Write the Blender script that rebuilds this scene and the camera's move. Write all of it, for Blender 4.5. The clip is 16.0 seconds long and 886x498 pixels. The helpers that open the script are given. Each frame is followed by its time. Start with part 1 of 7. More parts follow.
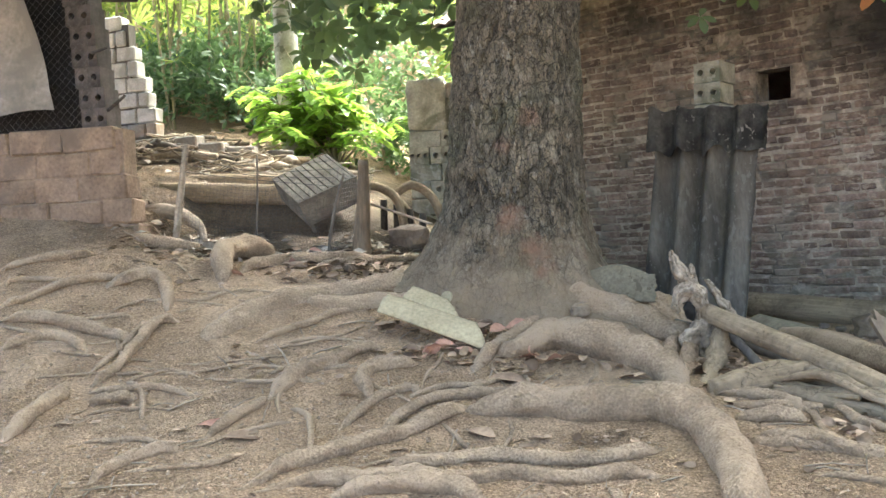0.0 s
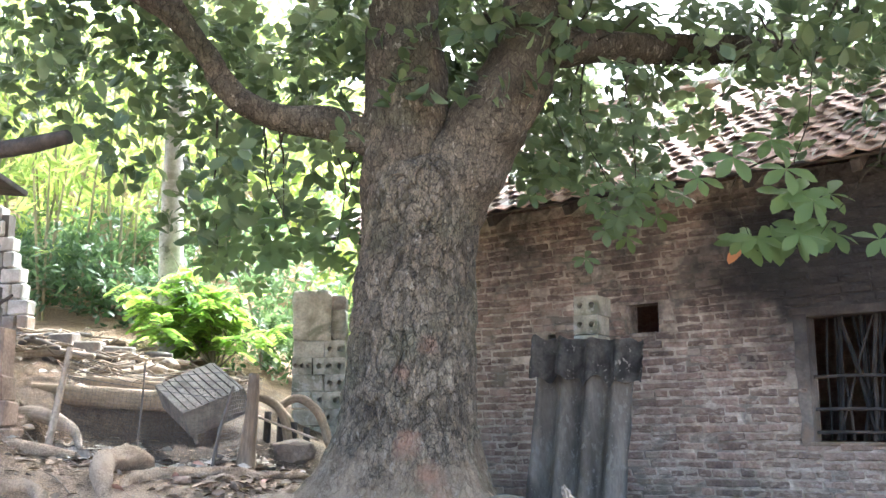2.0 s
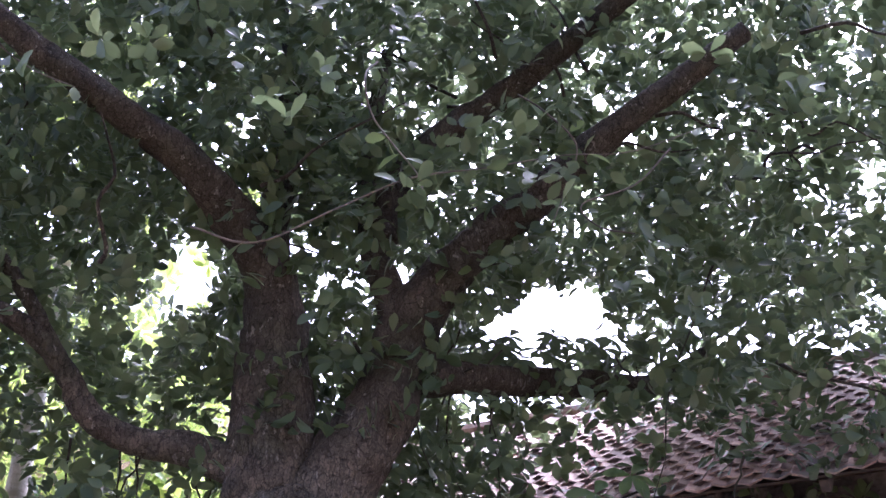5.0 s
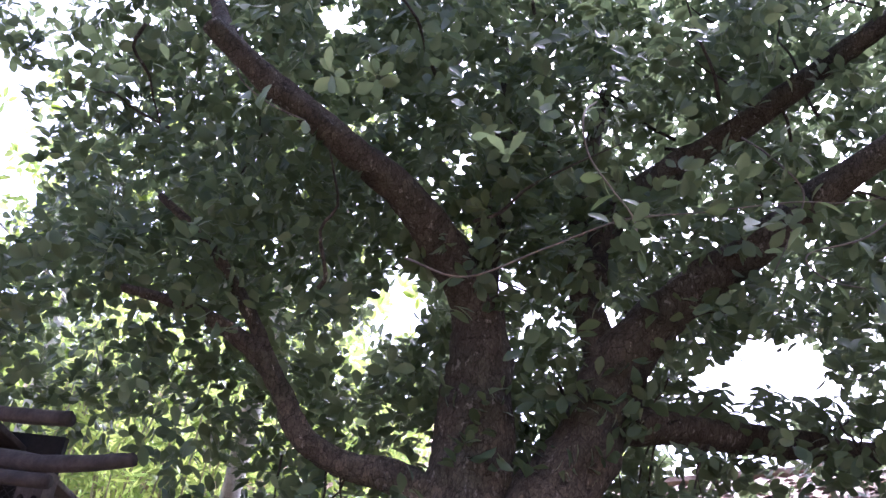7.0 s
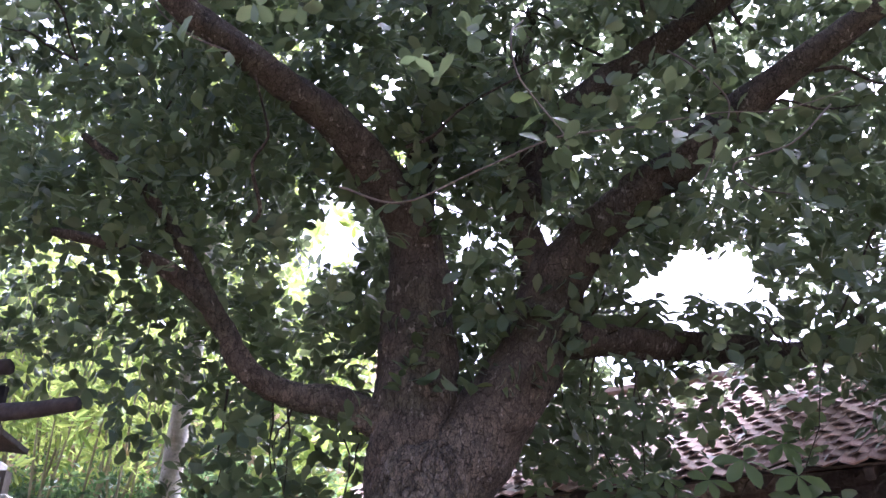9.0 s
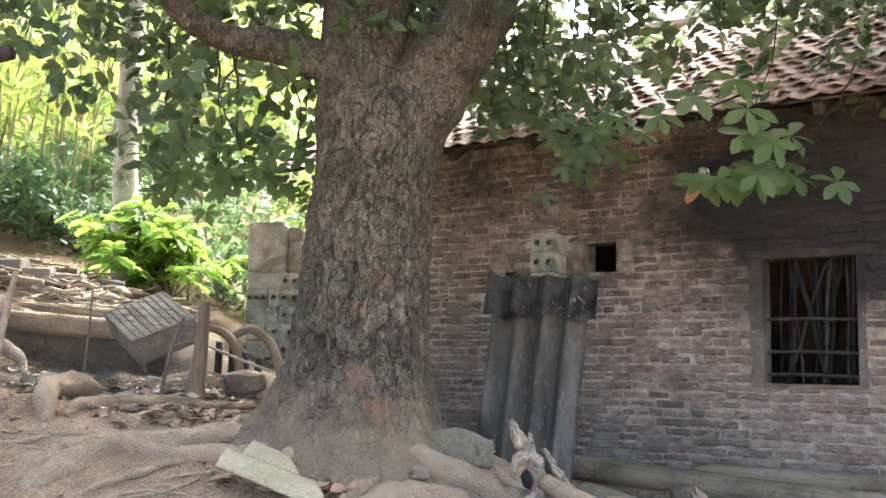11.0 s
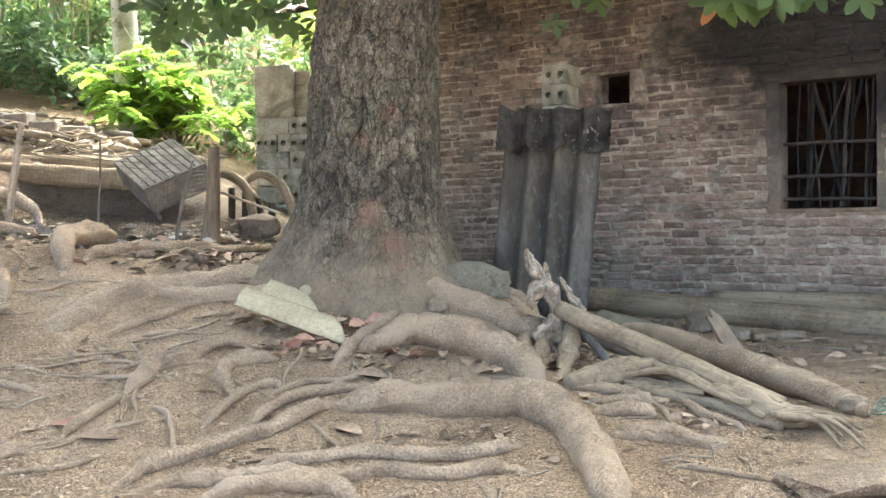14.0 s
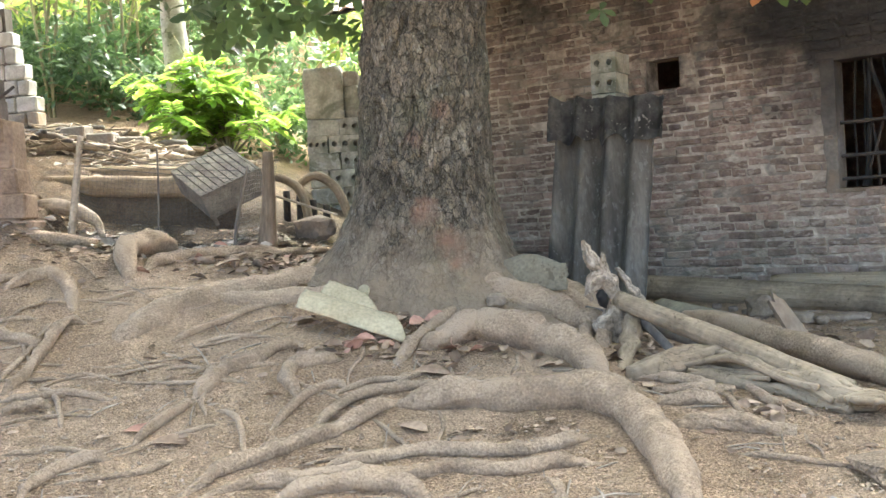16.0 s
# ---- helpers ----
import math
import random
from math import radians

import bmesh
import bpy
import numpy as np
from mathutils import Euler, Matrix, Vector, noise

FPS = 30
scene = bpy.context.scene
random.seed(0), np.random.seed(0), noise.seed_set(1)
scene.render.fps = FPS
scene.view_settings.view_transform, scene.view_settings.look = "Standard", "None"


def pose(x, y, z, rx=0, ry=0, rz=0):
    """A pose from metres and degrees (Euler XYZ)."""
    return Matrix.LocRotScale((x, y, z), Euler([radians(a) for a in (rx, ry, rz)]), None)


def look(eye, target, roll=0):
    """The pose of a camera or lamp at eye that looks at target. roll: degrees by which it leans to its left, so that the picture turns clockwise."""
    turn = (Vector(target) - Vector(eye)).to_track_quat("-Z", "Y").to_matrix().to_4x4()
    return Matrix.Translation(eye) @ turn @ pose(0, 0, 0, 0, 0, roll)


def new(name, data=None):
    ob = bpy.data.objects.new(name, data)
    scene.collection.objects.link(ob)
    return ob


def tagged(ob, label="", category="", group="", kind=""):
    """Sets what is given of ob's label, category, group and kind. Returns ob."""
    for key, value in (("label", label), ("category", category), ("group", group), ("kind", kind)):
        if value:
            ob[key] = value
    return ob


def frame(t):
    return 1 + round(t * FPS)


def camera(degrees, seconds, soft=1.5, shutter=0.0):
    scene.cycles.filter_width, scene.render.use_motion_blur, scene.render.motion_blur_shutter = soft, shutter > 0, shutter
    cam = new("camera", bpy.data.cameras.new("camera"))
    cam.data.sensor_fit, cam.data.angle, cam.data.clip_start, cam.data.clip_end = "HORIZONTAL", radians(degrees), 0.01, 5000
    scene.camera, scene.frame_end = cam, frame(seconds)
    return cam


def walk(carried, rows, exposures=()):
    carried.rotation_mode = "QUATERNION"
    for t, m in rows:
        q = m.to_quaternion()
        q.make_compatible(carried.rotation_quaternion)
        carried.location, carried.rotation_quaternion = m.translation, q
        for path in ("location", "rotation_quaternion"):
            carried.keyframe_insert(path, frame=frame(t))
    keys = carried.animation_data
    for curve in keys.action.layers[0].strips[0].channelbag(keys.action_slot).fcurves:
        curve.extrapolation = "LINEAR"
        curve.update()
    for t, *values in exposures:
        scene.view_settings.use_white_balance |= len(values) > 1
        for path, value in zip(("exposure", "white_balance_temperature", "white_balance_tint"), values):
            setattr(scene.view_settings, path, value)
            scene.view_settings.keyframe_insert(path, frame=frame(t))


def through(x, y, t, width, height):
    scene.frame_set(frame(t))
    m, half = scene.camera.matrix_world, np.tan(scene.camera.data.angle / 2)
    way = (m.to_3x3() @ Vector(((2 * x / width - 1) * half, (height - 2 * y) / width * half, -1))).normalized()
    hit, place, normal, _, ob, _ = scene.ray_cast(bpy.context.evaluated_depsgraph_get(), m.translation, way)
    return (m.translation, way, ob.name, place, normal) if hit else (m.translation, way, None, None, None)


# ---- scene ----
cam = camera(48.0, 16.0)
PATH = [
    (0, (0.144, 0.049, 1.438), (-0.249, 2.01, 1.418), -2.5),
    (0.5, (0.0, -0.016, 1.488), (-0.238, 1.97, 1.472), -1.2),
    (1, (-0.097, -0.12, 1.551), (-0.276, 1.87, 1.643), -0.4),
    (1.5, (-0.115, -0.149, 1.592), (-0.236, 1.834, 1.821), -0.2),
    (2, (-0.122, -0.169, 1.624), (-0.206, 1.797, 1.98), -0.2),
    (2.5, (-0.105, -0.192, 1.693), (-0.145, 1.739, 2.21), -0.3),
    (3, (-0.074, -0.24, 1.756), (-0.012, 1.638, 2.441), -0.6),
    (3.5, (-0.031, -0.249, 1.761), (0.187, 1.573, 2.557), -2.3),
    (6, (-0.123, -0.233, 1.752), (-0.102, 1.52, 2.716), 3.7),
    (6.5, (-0.12, -0.216, 1.764), (-0.244, 1.523, 2.743), 6.5),
    (7, (-0.12, -0.218, 1.763), (-0.366, 1.51, 2.738), 8.4),
    (7.5, (-0.119, -0.206, 1.772), (-0.439, 1.509, 2.75), 9.4),
    (8, (-0.118, -0.199, 1.776), (-0.475, 1.508, 2.754), 9.3),
    (8.5, (-0.121, -0.221, 1.759), (-0.32, 1.534, 2.697), 5.4),
    (9, (-0.122, -0.234, 1.749), (-0.231, 1.571, 2.605), 3.3),
    (9.5, (-0.12, -0.19, 1.692), (-0.196, 1.678, 2.402), 3.0),
    (10, (-0.107, -0.147, 1.655), (-0.159, 1.777, 2.197), 2.6),
    (12.5, (0.017, 0.001, 1.505), (0.017, 2.001, 1.467), -0.7),
    (13, (0.0, 0.0, 1.5), (0.0, 1.999, 1.437), -0.5),
    (13.5, (-0.008, 0.006, 1.501), (-0.008, 2.005, 1.437), -0.9),
    (14, (-0.041, -0.001, 1.504), (-0.086, 1.997, 1.441), -1.1),
    (14.5, (-0.07, -0.011, 1.505), (-0.188, 1.984, 1.437), -1.4),
    (15, (-0.072, -0.009, 1.51), (-0.219, 1.984, 1.44), -2.9),
    (15.5, (-0.078, -0.007, 1.509), (-0.225, 1.987, 1.439), -3.5),
    (16, (-0.068, -0.016, 1.518), (-0.216, 1.978, 1.446), -3.5),
]
# seconds, stops, kelvin, tint
EXPOSURE = [(0, 3.85, 6250, 0), (1, 4.05, 6250, 0), (2, 4.25, 5550, 5), (2.5, 3.95, 5200, 12), (3, 3.6, 5050, 19), (3.5, 3.3, 5050, 25), (6, 2.85, 5150, 31), (8.5, 2.85, 5150, 31), (9.5, 3.1, 5200, 25), (10, 3.45, 5500, 18), (12.5, 4.1, 6250, 1), (16, 4.05, 6250, 1)]
walk(cam, [(t, look(eye, target, roll)) for t, eye, target, roll in PATH], EXPOSURE)

# world and sun
world = bpy.data.worlds.new("world")
scene.world = world
world.use_nodes = True
wn = world.node_tree.nodes
wl = world.node_tree.links
sky = wn.new("ShaderNodeTexSky")
sky.sky_type = "NISHITA"
sky.sun_disc = False
sky.sun_elevation, sky.sun_rotation = radians(58), radians(20)
sky.air_density, sky.dust_density, sky.ozone_density = 0.4, 6.0, 0.6
wl.new(sky.outputs[0], wn["Background"].inputs[0])
wn["Background"].inputs[1].default_value = 0.15
sun = new("sun", bpy.data.lights.new("sun", "SUN"))
sun.data.energy, sun.data.angle, sun.data.color = 1.6, radians(14), (1.0, 0.97, 0.92)
sun.matrix_world = look((0, 0, 20), (-5.5, -11.0, -10), 0)

# materials
def material(name, c1, c2, scale=6.0, rough=0.85, bump=0.3, bscale=40.0, metal=0.0, c3=None, spec=0.3, vary=0.0, stretch=(1, 1, 1), dist=0.02, det=4, mott=0.45):
    """A surface with two colours mixed at two scales, a third as stains, and fine relief."""
    m = bpy.data.materials.new(name)
    m.use_nodes = True
    n, l = m.node_tree.nodes, m.node_tree.links
    b = n["Principled BSDF"]
    tc = n.new("ShaderNodeTexCoord")
    mp = n.new("ShaderNodeMapping")
    mp.inputs["Scale"].default_value = stretch
    l.new(tc.outputs["Object"], mp.inputs[0])
    big = n.new("ShaderNodeTexNoise")
    big.inputs["Scale"].default_value, big.inputs["Detail"].default_value = scale, 6
    l.new(mp.outputs[0], big.inputs[0])
    fine = n.new("ShaderNodeTexNoise")
    fine.inputs["Scale"].default_value, fine.inputs["Detail"].default_value = bscale, det
    l.new(mp.outputs[0], fine.inputs[0])
    r = n.new("ShaderNodeValToRGB")
    r.color_ramp.elements[0].position, r.color_ramp.elements[1].position = 0.36, 0.66
    r.color_ramp.elements[0].color, r.color_ramp.elements[1].color = (*c1, 1), (*c2, 1)
    l.new(big.outputs[0], r.inputs[0])
    out = r.outputs[0]
    mx = n.new("ShaderNodeMix")
    mx.data_type, mx.blend_type = "RGBA", "OVERLAY"
    mx.inputs[0].default_value = mott
    l.new(out, mx.inputs[6])
    l.new(fine.outputs[0], mx.inputs[7])
    out = mx.outputs[2]
    if c3:
        st = n.new("ShaderNodeTexNoise")
        st.inputs["Scale"].default_value, st.inputs["Detail"].default_value = scale * 0.37, 8
        st.inputs["Distortion"].default_value = 0.6
        l.new(mp.outputs[0], st.inputs[0])
        sr = n.new("ShaderNodeValToRGB")
        sr.color_ramp.elements[0].position, sr.color_ramp.elements[1].position = 0.52, 0.62
        l.new(st.outputs[0], sr.inputs[0])
        m2 = n.new("ShaderNodeMix")
        m2.data_type = "RGBA"
        l.new(sr.outputs[0], m2.inputs[0])
        l.new(out, m2.inputs[6])
        m2.inputs[7].default_value = (*c3, 1)
        out = m2.outputs[2]
    if vary:
        oi = n.new("ShaderNodeObjectInfo")
        ge = n.new("ShaderNodeNewGeometry")
        ad = n.new("ShaderNodeMath")
        ad.operation = "ADD"
        l.new(oi.outputs["Random"], ad.inputs[0])
        l.new(ge.outputs["Random Per Island"], ad.inputs[1])
        fr = n.new("ShaderNodeMath")
        fr.operation = "FRACT"
        l.new(ad.outputs[0], fr.inputs[0])
        mr = n.new("ShaderNodeMapRange")
        mr.inputs[3].default_value, mr.inputs[4].default_value = 1 - vary, 1 + vary
        l.new(fr.outputs[0], mr.inputs[0])
        hs = n.new("ShaderNodeHueSaturation")
        l.new(mr.outputs[0], hs.inputs["Value"])
        l.new(out, hs.inputs["Color"])
        out = hs.outputs[0]
    l.new(out, b.inputs["Base Color"])
    b.inputs["Roughness"].default_value, b.inputs["Metallic"].default_value = rough, metal
    b.inputs["Specular IOR Level"].default_value = spec
    if bump:
        bp = n.new("ShaderNodeBump")
        bp.inputs["Strength"].default_value, bp.inputs["Distance"].default_value = bump, dist
        l.new(fine.outputs[0], bp.inputs["Height"])
        l.new(bp.outputs[0], b.inputs["Normal"])
    return m


def leaf_material(name, c1, c2, through=0.35, rough=0.4):
    """A leaf that lets some light through, its green changing from leaf to leaf."""
    m = bpy.data.materials.new(name)
    m.use_nodes = True
    n, l = m.node_tree.nodes, m.node_tree.links
    b = n["Principled BSDF"]
    ge = n.new("ShaderNodeNewGeometry")
    r = n.new("ShaderNodeValToRGB")
    r.color_ramp.elements[0].color, r.color_ramp.elements[1].color = (*c1, 1), (*c2, 1)
    l.new(ge.outputs["Random Per Island"], r.inputs[0])
    l.new(r.outputs[0], b.inputs["Base Color"])
    b.inputs["Roughness"].default_value = rough
    b.inputs["Specular IOR Level"].default_value = 0.4
    tr = n.new("ShaderNodeBsdfTranslucent")
    hs = n.new("ShaderNodeHueSaturation")
    hs.inputs["Hue"].default_value, hs.inputs["Saturation"].default_value, hs.inputs["Value"].default_value = 0.47, 0.95, 2.0
    l.new(r.outputs[0], hs.inputs["Color"])
    l.new(hs.outputs[0], tr.inputs[0])
    mx = n.new("ShaderNodeMixShader")
    mx.inputs[0].default_value = through
    l.new(b.outputs[0], mx.inputs[1])
    l.new(tr.outputs[0], mx.inputs[2])
    l.new(mx.outputs[0], n["Material Output"].inputs[0])
    return m


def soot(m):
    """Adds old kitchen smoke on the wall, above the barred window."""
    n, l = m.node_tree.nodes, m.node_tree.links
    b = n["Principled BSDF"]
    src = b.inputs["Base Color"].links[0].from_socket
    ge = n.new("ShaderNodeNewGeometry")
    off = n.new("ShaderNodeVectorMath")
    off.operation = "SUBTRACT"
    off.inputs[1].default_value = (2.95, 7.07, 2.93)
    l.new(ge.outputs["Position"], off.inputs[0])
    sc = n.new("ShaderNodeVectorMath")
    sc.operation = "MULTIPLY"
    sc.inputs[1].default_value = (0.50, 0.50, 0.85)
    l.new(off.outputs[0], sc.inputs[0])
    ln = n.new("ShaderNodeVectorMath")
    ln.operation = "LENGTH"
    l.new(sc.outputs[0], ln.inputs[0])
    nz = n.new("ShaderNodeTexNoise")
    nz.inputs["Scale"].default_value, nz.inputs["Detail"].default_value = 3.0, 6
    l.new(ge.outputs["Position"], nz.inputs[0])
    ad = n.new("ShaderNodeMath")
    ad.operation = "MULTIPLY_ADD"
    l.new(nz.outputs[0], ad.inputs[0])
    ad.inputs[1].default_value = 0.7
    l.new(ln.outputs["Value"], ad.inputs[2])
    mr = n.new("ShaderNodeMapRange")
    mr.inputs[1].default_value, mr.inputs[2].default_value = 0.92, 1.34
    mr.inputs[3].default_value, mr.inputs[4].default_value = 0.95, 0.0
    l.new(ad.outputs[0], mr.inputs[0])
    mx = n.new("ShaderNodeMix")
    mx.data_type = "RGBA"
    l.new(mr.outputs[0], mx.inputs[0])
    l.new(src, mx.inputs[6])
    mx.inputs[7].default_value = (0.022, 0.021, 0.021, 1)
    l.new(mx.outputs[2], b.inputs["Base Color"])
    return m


def mould_and_shade(m):
    """Adds dark rotted leaves in the hen run, and painted shade on the sunlit bank."""
    n, l = m.node_tree.nodes, m.node_tree.links
    b = n["Principled BSDF"]
    src = b.inputs["Base Color"].links[0].from_socket
    ge = n.new("ShaderNodeNewGeometry")
    off = n.new("ShaderNodeVectorMath")
    off.operation = "SUBTRACT"
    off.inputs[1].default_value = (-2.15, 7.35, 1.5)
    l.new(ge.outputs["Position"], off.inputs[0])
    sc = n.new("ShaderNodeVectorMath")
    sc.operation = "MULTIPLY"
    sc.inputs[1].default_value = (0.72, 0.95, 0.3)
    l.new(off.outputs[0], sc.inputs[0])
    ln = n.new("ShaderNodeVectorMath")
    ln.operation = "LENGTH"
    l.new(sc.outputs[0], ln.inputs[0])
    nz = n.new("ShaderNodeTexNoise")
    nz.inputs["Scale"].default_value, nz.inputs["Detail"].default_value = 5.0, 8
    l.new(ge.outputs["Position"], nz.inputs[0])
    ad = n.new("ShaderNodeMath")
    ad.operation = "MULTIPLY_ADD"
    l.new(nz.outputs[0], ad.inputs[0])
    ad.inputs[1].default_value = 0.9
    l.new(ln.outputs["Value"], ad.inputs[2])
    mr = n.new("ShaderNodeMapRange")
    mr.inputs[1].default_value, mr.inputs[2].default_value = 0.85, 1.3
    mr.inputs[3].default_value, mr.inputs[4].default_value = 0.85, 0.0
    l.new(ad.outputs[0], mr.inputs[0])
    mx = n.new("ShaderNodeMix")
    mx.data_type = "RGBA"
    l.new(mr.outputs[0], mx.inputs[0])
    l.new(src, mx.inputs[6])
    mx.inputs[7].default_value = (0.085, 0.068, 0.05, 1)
    l.new(mx.outputs[2], b.inputs["Base Color"])
    return m


def crackle(m, scale, width=0.03, low=0.35, depth=0.006, stretch=(1, 1, 1), often=0.5):
    """Adds thin broken cracks, lying where a noise crosses its middle."""
    n, l = m.node_tree.nodes, m.node_tree.links
    b = n["Principled BSDF"]
    src = b.inputs["Base Color"].links[0].from_socket
    ge = n.new("ShaderNodeNewGeometry")
    mp = n.new("ShaderNodeMapping")
    mp.inputs["Scale"].default_value = stretch
    l.new(ge.outputs["Position"], mp.inputs[0])
    nz = n.new("ShaderNodeTexNoise")
    nz.inputs["Scale"].default_value, nz.inputs["Detail"].default_value, nz.inputs["Roughness"].default_value = scale, 2.2, 0.5
    nz.inputs["Distortion"].default_value = 0.5
    l.new(mp.outputs[0], nz.inputs[0])
    sb = n.new("ShaderNodeMath")
    sb.operation = "SUBTRACT"
    l.new(nz.outputs[0], sb.inputs[0])
    sb.inputs[1].default_value = 0.5
    ab = n.new("ShaderNodeMath")
    ab.operation = "ABSOLUTE"
    l.new(sb.outputs[0], ab.inputs[0])
    mr = n.new("ShaderNodeMapRange")
    mr.inputs[1].default_value, mr.inputs[2].default_value = 0.0, width
    mr.inputs[3].default_value, mr.inputs[4].default_value = low, 1.0
    l.new(ab.outputs[0], mr.inputs[0])
    mask = n.new("ShaderNodeTexNoise")
    mask.inputs["Scale"].default_value, mask.inputs["Detail"].default_value = scale * 0.6, 3
    l.new(ge.outputs["Position"], mask.inputs[0])
    mk = n.new("ShaderNodeMapRange")
    mk.inputs[1].default_value, mk.inputs[2].default_value = 0.62 - often * 0.4, 0.72 - often * 0.4
    l.new(mask.outputs[0], mk.inputs[0])
    mx = n.new("ShaderNodeMix")
    mx.data_type, mx.blend_type = "RGBA", "MULTIPLY"
    l.new(mk.outputs[0], mx.inputs[0])
    l.new(src, mx.inputs[6])
    l.new(mr.outputs[0], mx.inputs[7])
    l.new(mx.outputs[2], b.inputs["Base Color"])
    bp = n.new("ShaderNodeBump")
    bp.inputs["Strength"].default_value, bp.inputs["Distance"].default_value = 0.8, depth
    l.new(mr.outputs[0], bp.inputs["Height"])
    if b.inputs["Normal"].links:
        l.new(b.inputs["Normal"].links[0].from_socket, bp.inputs["Normal"])
    l.new(bp.outputs[0], b.inputs["Normal"])
    return m


def grain(m, low=0.78, high=1.10, along=3.0, across=45.0):
    """Adds fibres that run along a limb or pole."""
    n, l = m.node_tree.nodes, m.node_tree.links
    b = n["Principled BSDF"]
    src = b.inputs["Base Color"].links[0].from_socket
    uv = n.new("ShaderNodeTexCoord")
    mp = n.new("ShaderNodeMapping")
    mp.inputs["Scale"].default_value = (along, across, 1)
    l.new(uv.outputs["UV"], mp.inputs[0])
    nz = n.new("ShaderNodeTexNoise")
    nz.inputs["Scale"].default_value, nz.inputs["Detail"].default_value, nz.inputs["Roughness"].default_value = 1.0, 5, 0.6
    nz.inputs["Distortion"].default_value = 0.5
    l.new(mp.outputs[0], nz.inputs[0])
    mr = n.new("ShaderNodeMapRange")
    mr.inputs[1].default_value, mr.inputs[2].default_value = 0.33, 0.62
    mr.inputs[3].default_value, mr.inputs[4].default_value = low, high
    l.new(nz.outputs[0], mr.inputs[0])
    mx = n.new("ShaderNodeMix")
    mx.data_type, mx.blend_type = "RGBA", "MULTIPLY"
    mx.inputs[0].default_value = 1.0
    l.new(src, mx.inputs[6])
    l.new(mr.outputs[0], mx.inputs[7])
    l.new(mx.outputs[2], b.inputs["Base Color"])
    bp = n.new("ShaderNodeBump")
    bp.inputs["Strength"].default_value, bp.inputs["Distance"].default_value = 0.7, 0.006
    l.new(nz.outputs[0], bp.inputs["Height"])
    if b.inputs["Normal"].links:
        l.new(b.inputs["Normal"].links[0].from_socket, bp.inputs["Normal"])
    l.new(bp.outputs[0], b.inputs["Normal"])
    return m


def blotch(m, spots, colour, amount=0.9, soft=0.35):
    """Adds stains of uneven outline about given places: x, y, z, radius."""
    n, l = m.node_tree.nodes, m.node_tree.links
    b = n["Principled BSDF"]
    src = b.inputs["Base Color"].links[0].from_socket
    ge = n.new("ShaderNodeNewGeometry")
    nz = n.new("ShaderNodeTexNoise")
    nz.inputs["Scale"].default_value, nz.inputs["Detail"].default_value, nz.inputs["Roughness"].default_value = 9.0, 6, 0.65
    l.new(ge.outputs["Position"], nz.inputs[0])
    total = None
    for x, y, z, r in spots:
        dv = n.new("ShaderNodeVectorMath")
        dv.operation = "DISTANCE"
        dv.inputs[1].default_value = (x, y, z)
        l.new(ge.outputs["Position"], dv.inputs[0])
        ad = n.new("ShaderNodeMath")
        ad.operation = "MULTIPLY_ADD"
        l.new(nz.outputs[0], ad.inputs[0])
        ad.inputs[1].default_value = r * 3.2
        l.new(dv.outputs["Value"], ad.inputs[2])
        mr = n.new("ShaderNodeMapRange")
        mr.inputs[1].default_value, mr.inputs[2].default_value = r * (2.4 - soft), r * (2.4 + soft)
        mr.inputs[3].default_value, mr.inputs[4].default_value = amount, 0.0
        l.new(ad.outputs[0], mr.inputs[0])
        if total is None:
            total = mr.outputs[0]
        else:
            mm = n.new("ShaderNodeMath")
            mm.operation = "MAXIMUM"
            l.new(total, mm.inputs[0])
            l.new(mr.outputs[0], mm.inputs[1])
            total = mm.outputs[0]
    mx = n.new("ShaderNodeMix")
    mx.data_type = "RGBA"
    l.new(total, mx.inputs[0])
    l.new(src, mx.inputs[6])
    mx.inputs[7].default_value = (*colour, 1)
    l.new(mx.outputs[2], b.inputs["Base Color"])
    return m


def flecks(m, scale, colour, least=0.62, stretch=(1, 1, 1)):
    """Adds small flakes of lichen or bare bark."""
    n, l = m.node_tree.nodes, m.node_tree.links
    b = n["Principled BSDF"]
    src = b.inputs["Base Color"].links[0].from_socket
    ge = n.new("ShaderNodeNewGeometry")
    mp = n.new("ShaderNodeMapping")
    mp.inputs["Scale"].default_value = stretch
    l.new(ge.outputs["Position"], mp.inputs[0])
    nz = n.new("ShaderNodeTexNoise")
    nz.inputs["Scale"].default_value, nz.inputs["Detail"].default_value, nz.inputs["Roughness"].default_value = scale, 4, 0.55
    l.new(mp.outputs[0], nz.inputs[0])
    big = n.new("ShaderNodeTexNoise")
    big.inputs["Scale"].default_value, big.inputs["Detail"].default_value = scale * 0.14, 3
    l.new(ge.outputs["Position"], big.inputs[0])
    ad = n.new("ShaderNodeMath")
    ad.operation = "MULTIPLY_ADD"
    l.new(big.outputs[0], ad.inputs[0])
    ad.inputs[1].default_value = 0.5
    l.new(nz.outputs[0], ad.inputs[2])
    mr = n.new("ShaderNodeMapRange")
    mr.inputs[1].default_value, mr.inputs[2].default_value = least + 0.25, least + 0.29
    mr.inputs[3].default_value, mr.inputs[4].default_value = 0.0, 0.8
    l.new(ad.outputs[0], mr.inputs[0])
    mx = n.new("ShaderNodeMix")
    mx.data_type = "RGBA"
    l.new(mr.outputs[0], mx.inputs[0])
    l.new(src, mx.inputs[6])
    mx.inputs[7].default_value = (*colour, 1)
    l.new(mx.outputs[2], b.inputs["Base Color"])
    return m


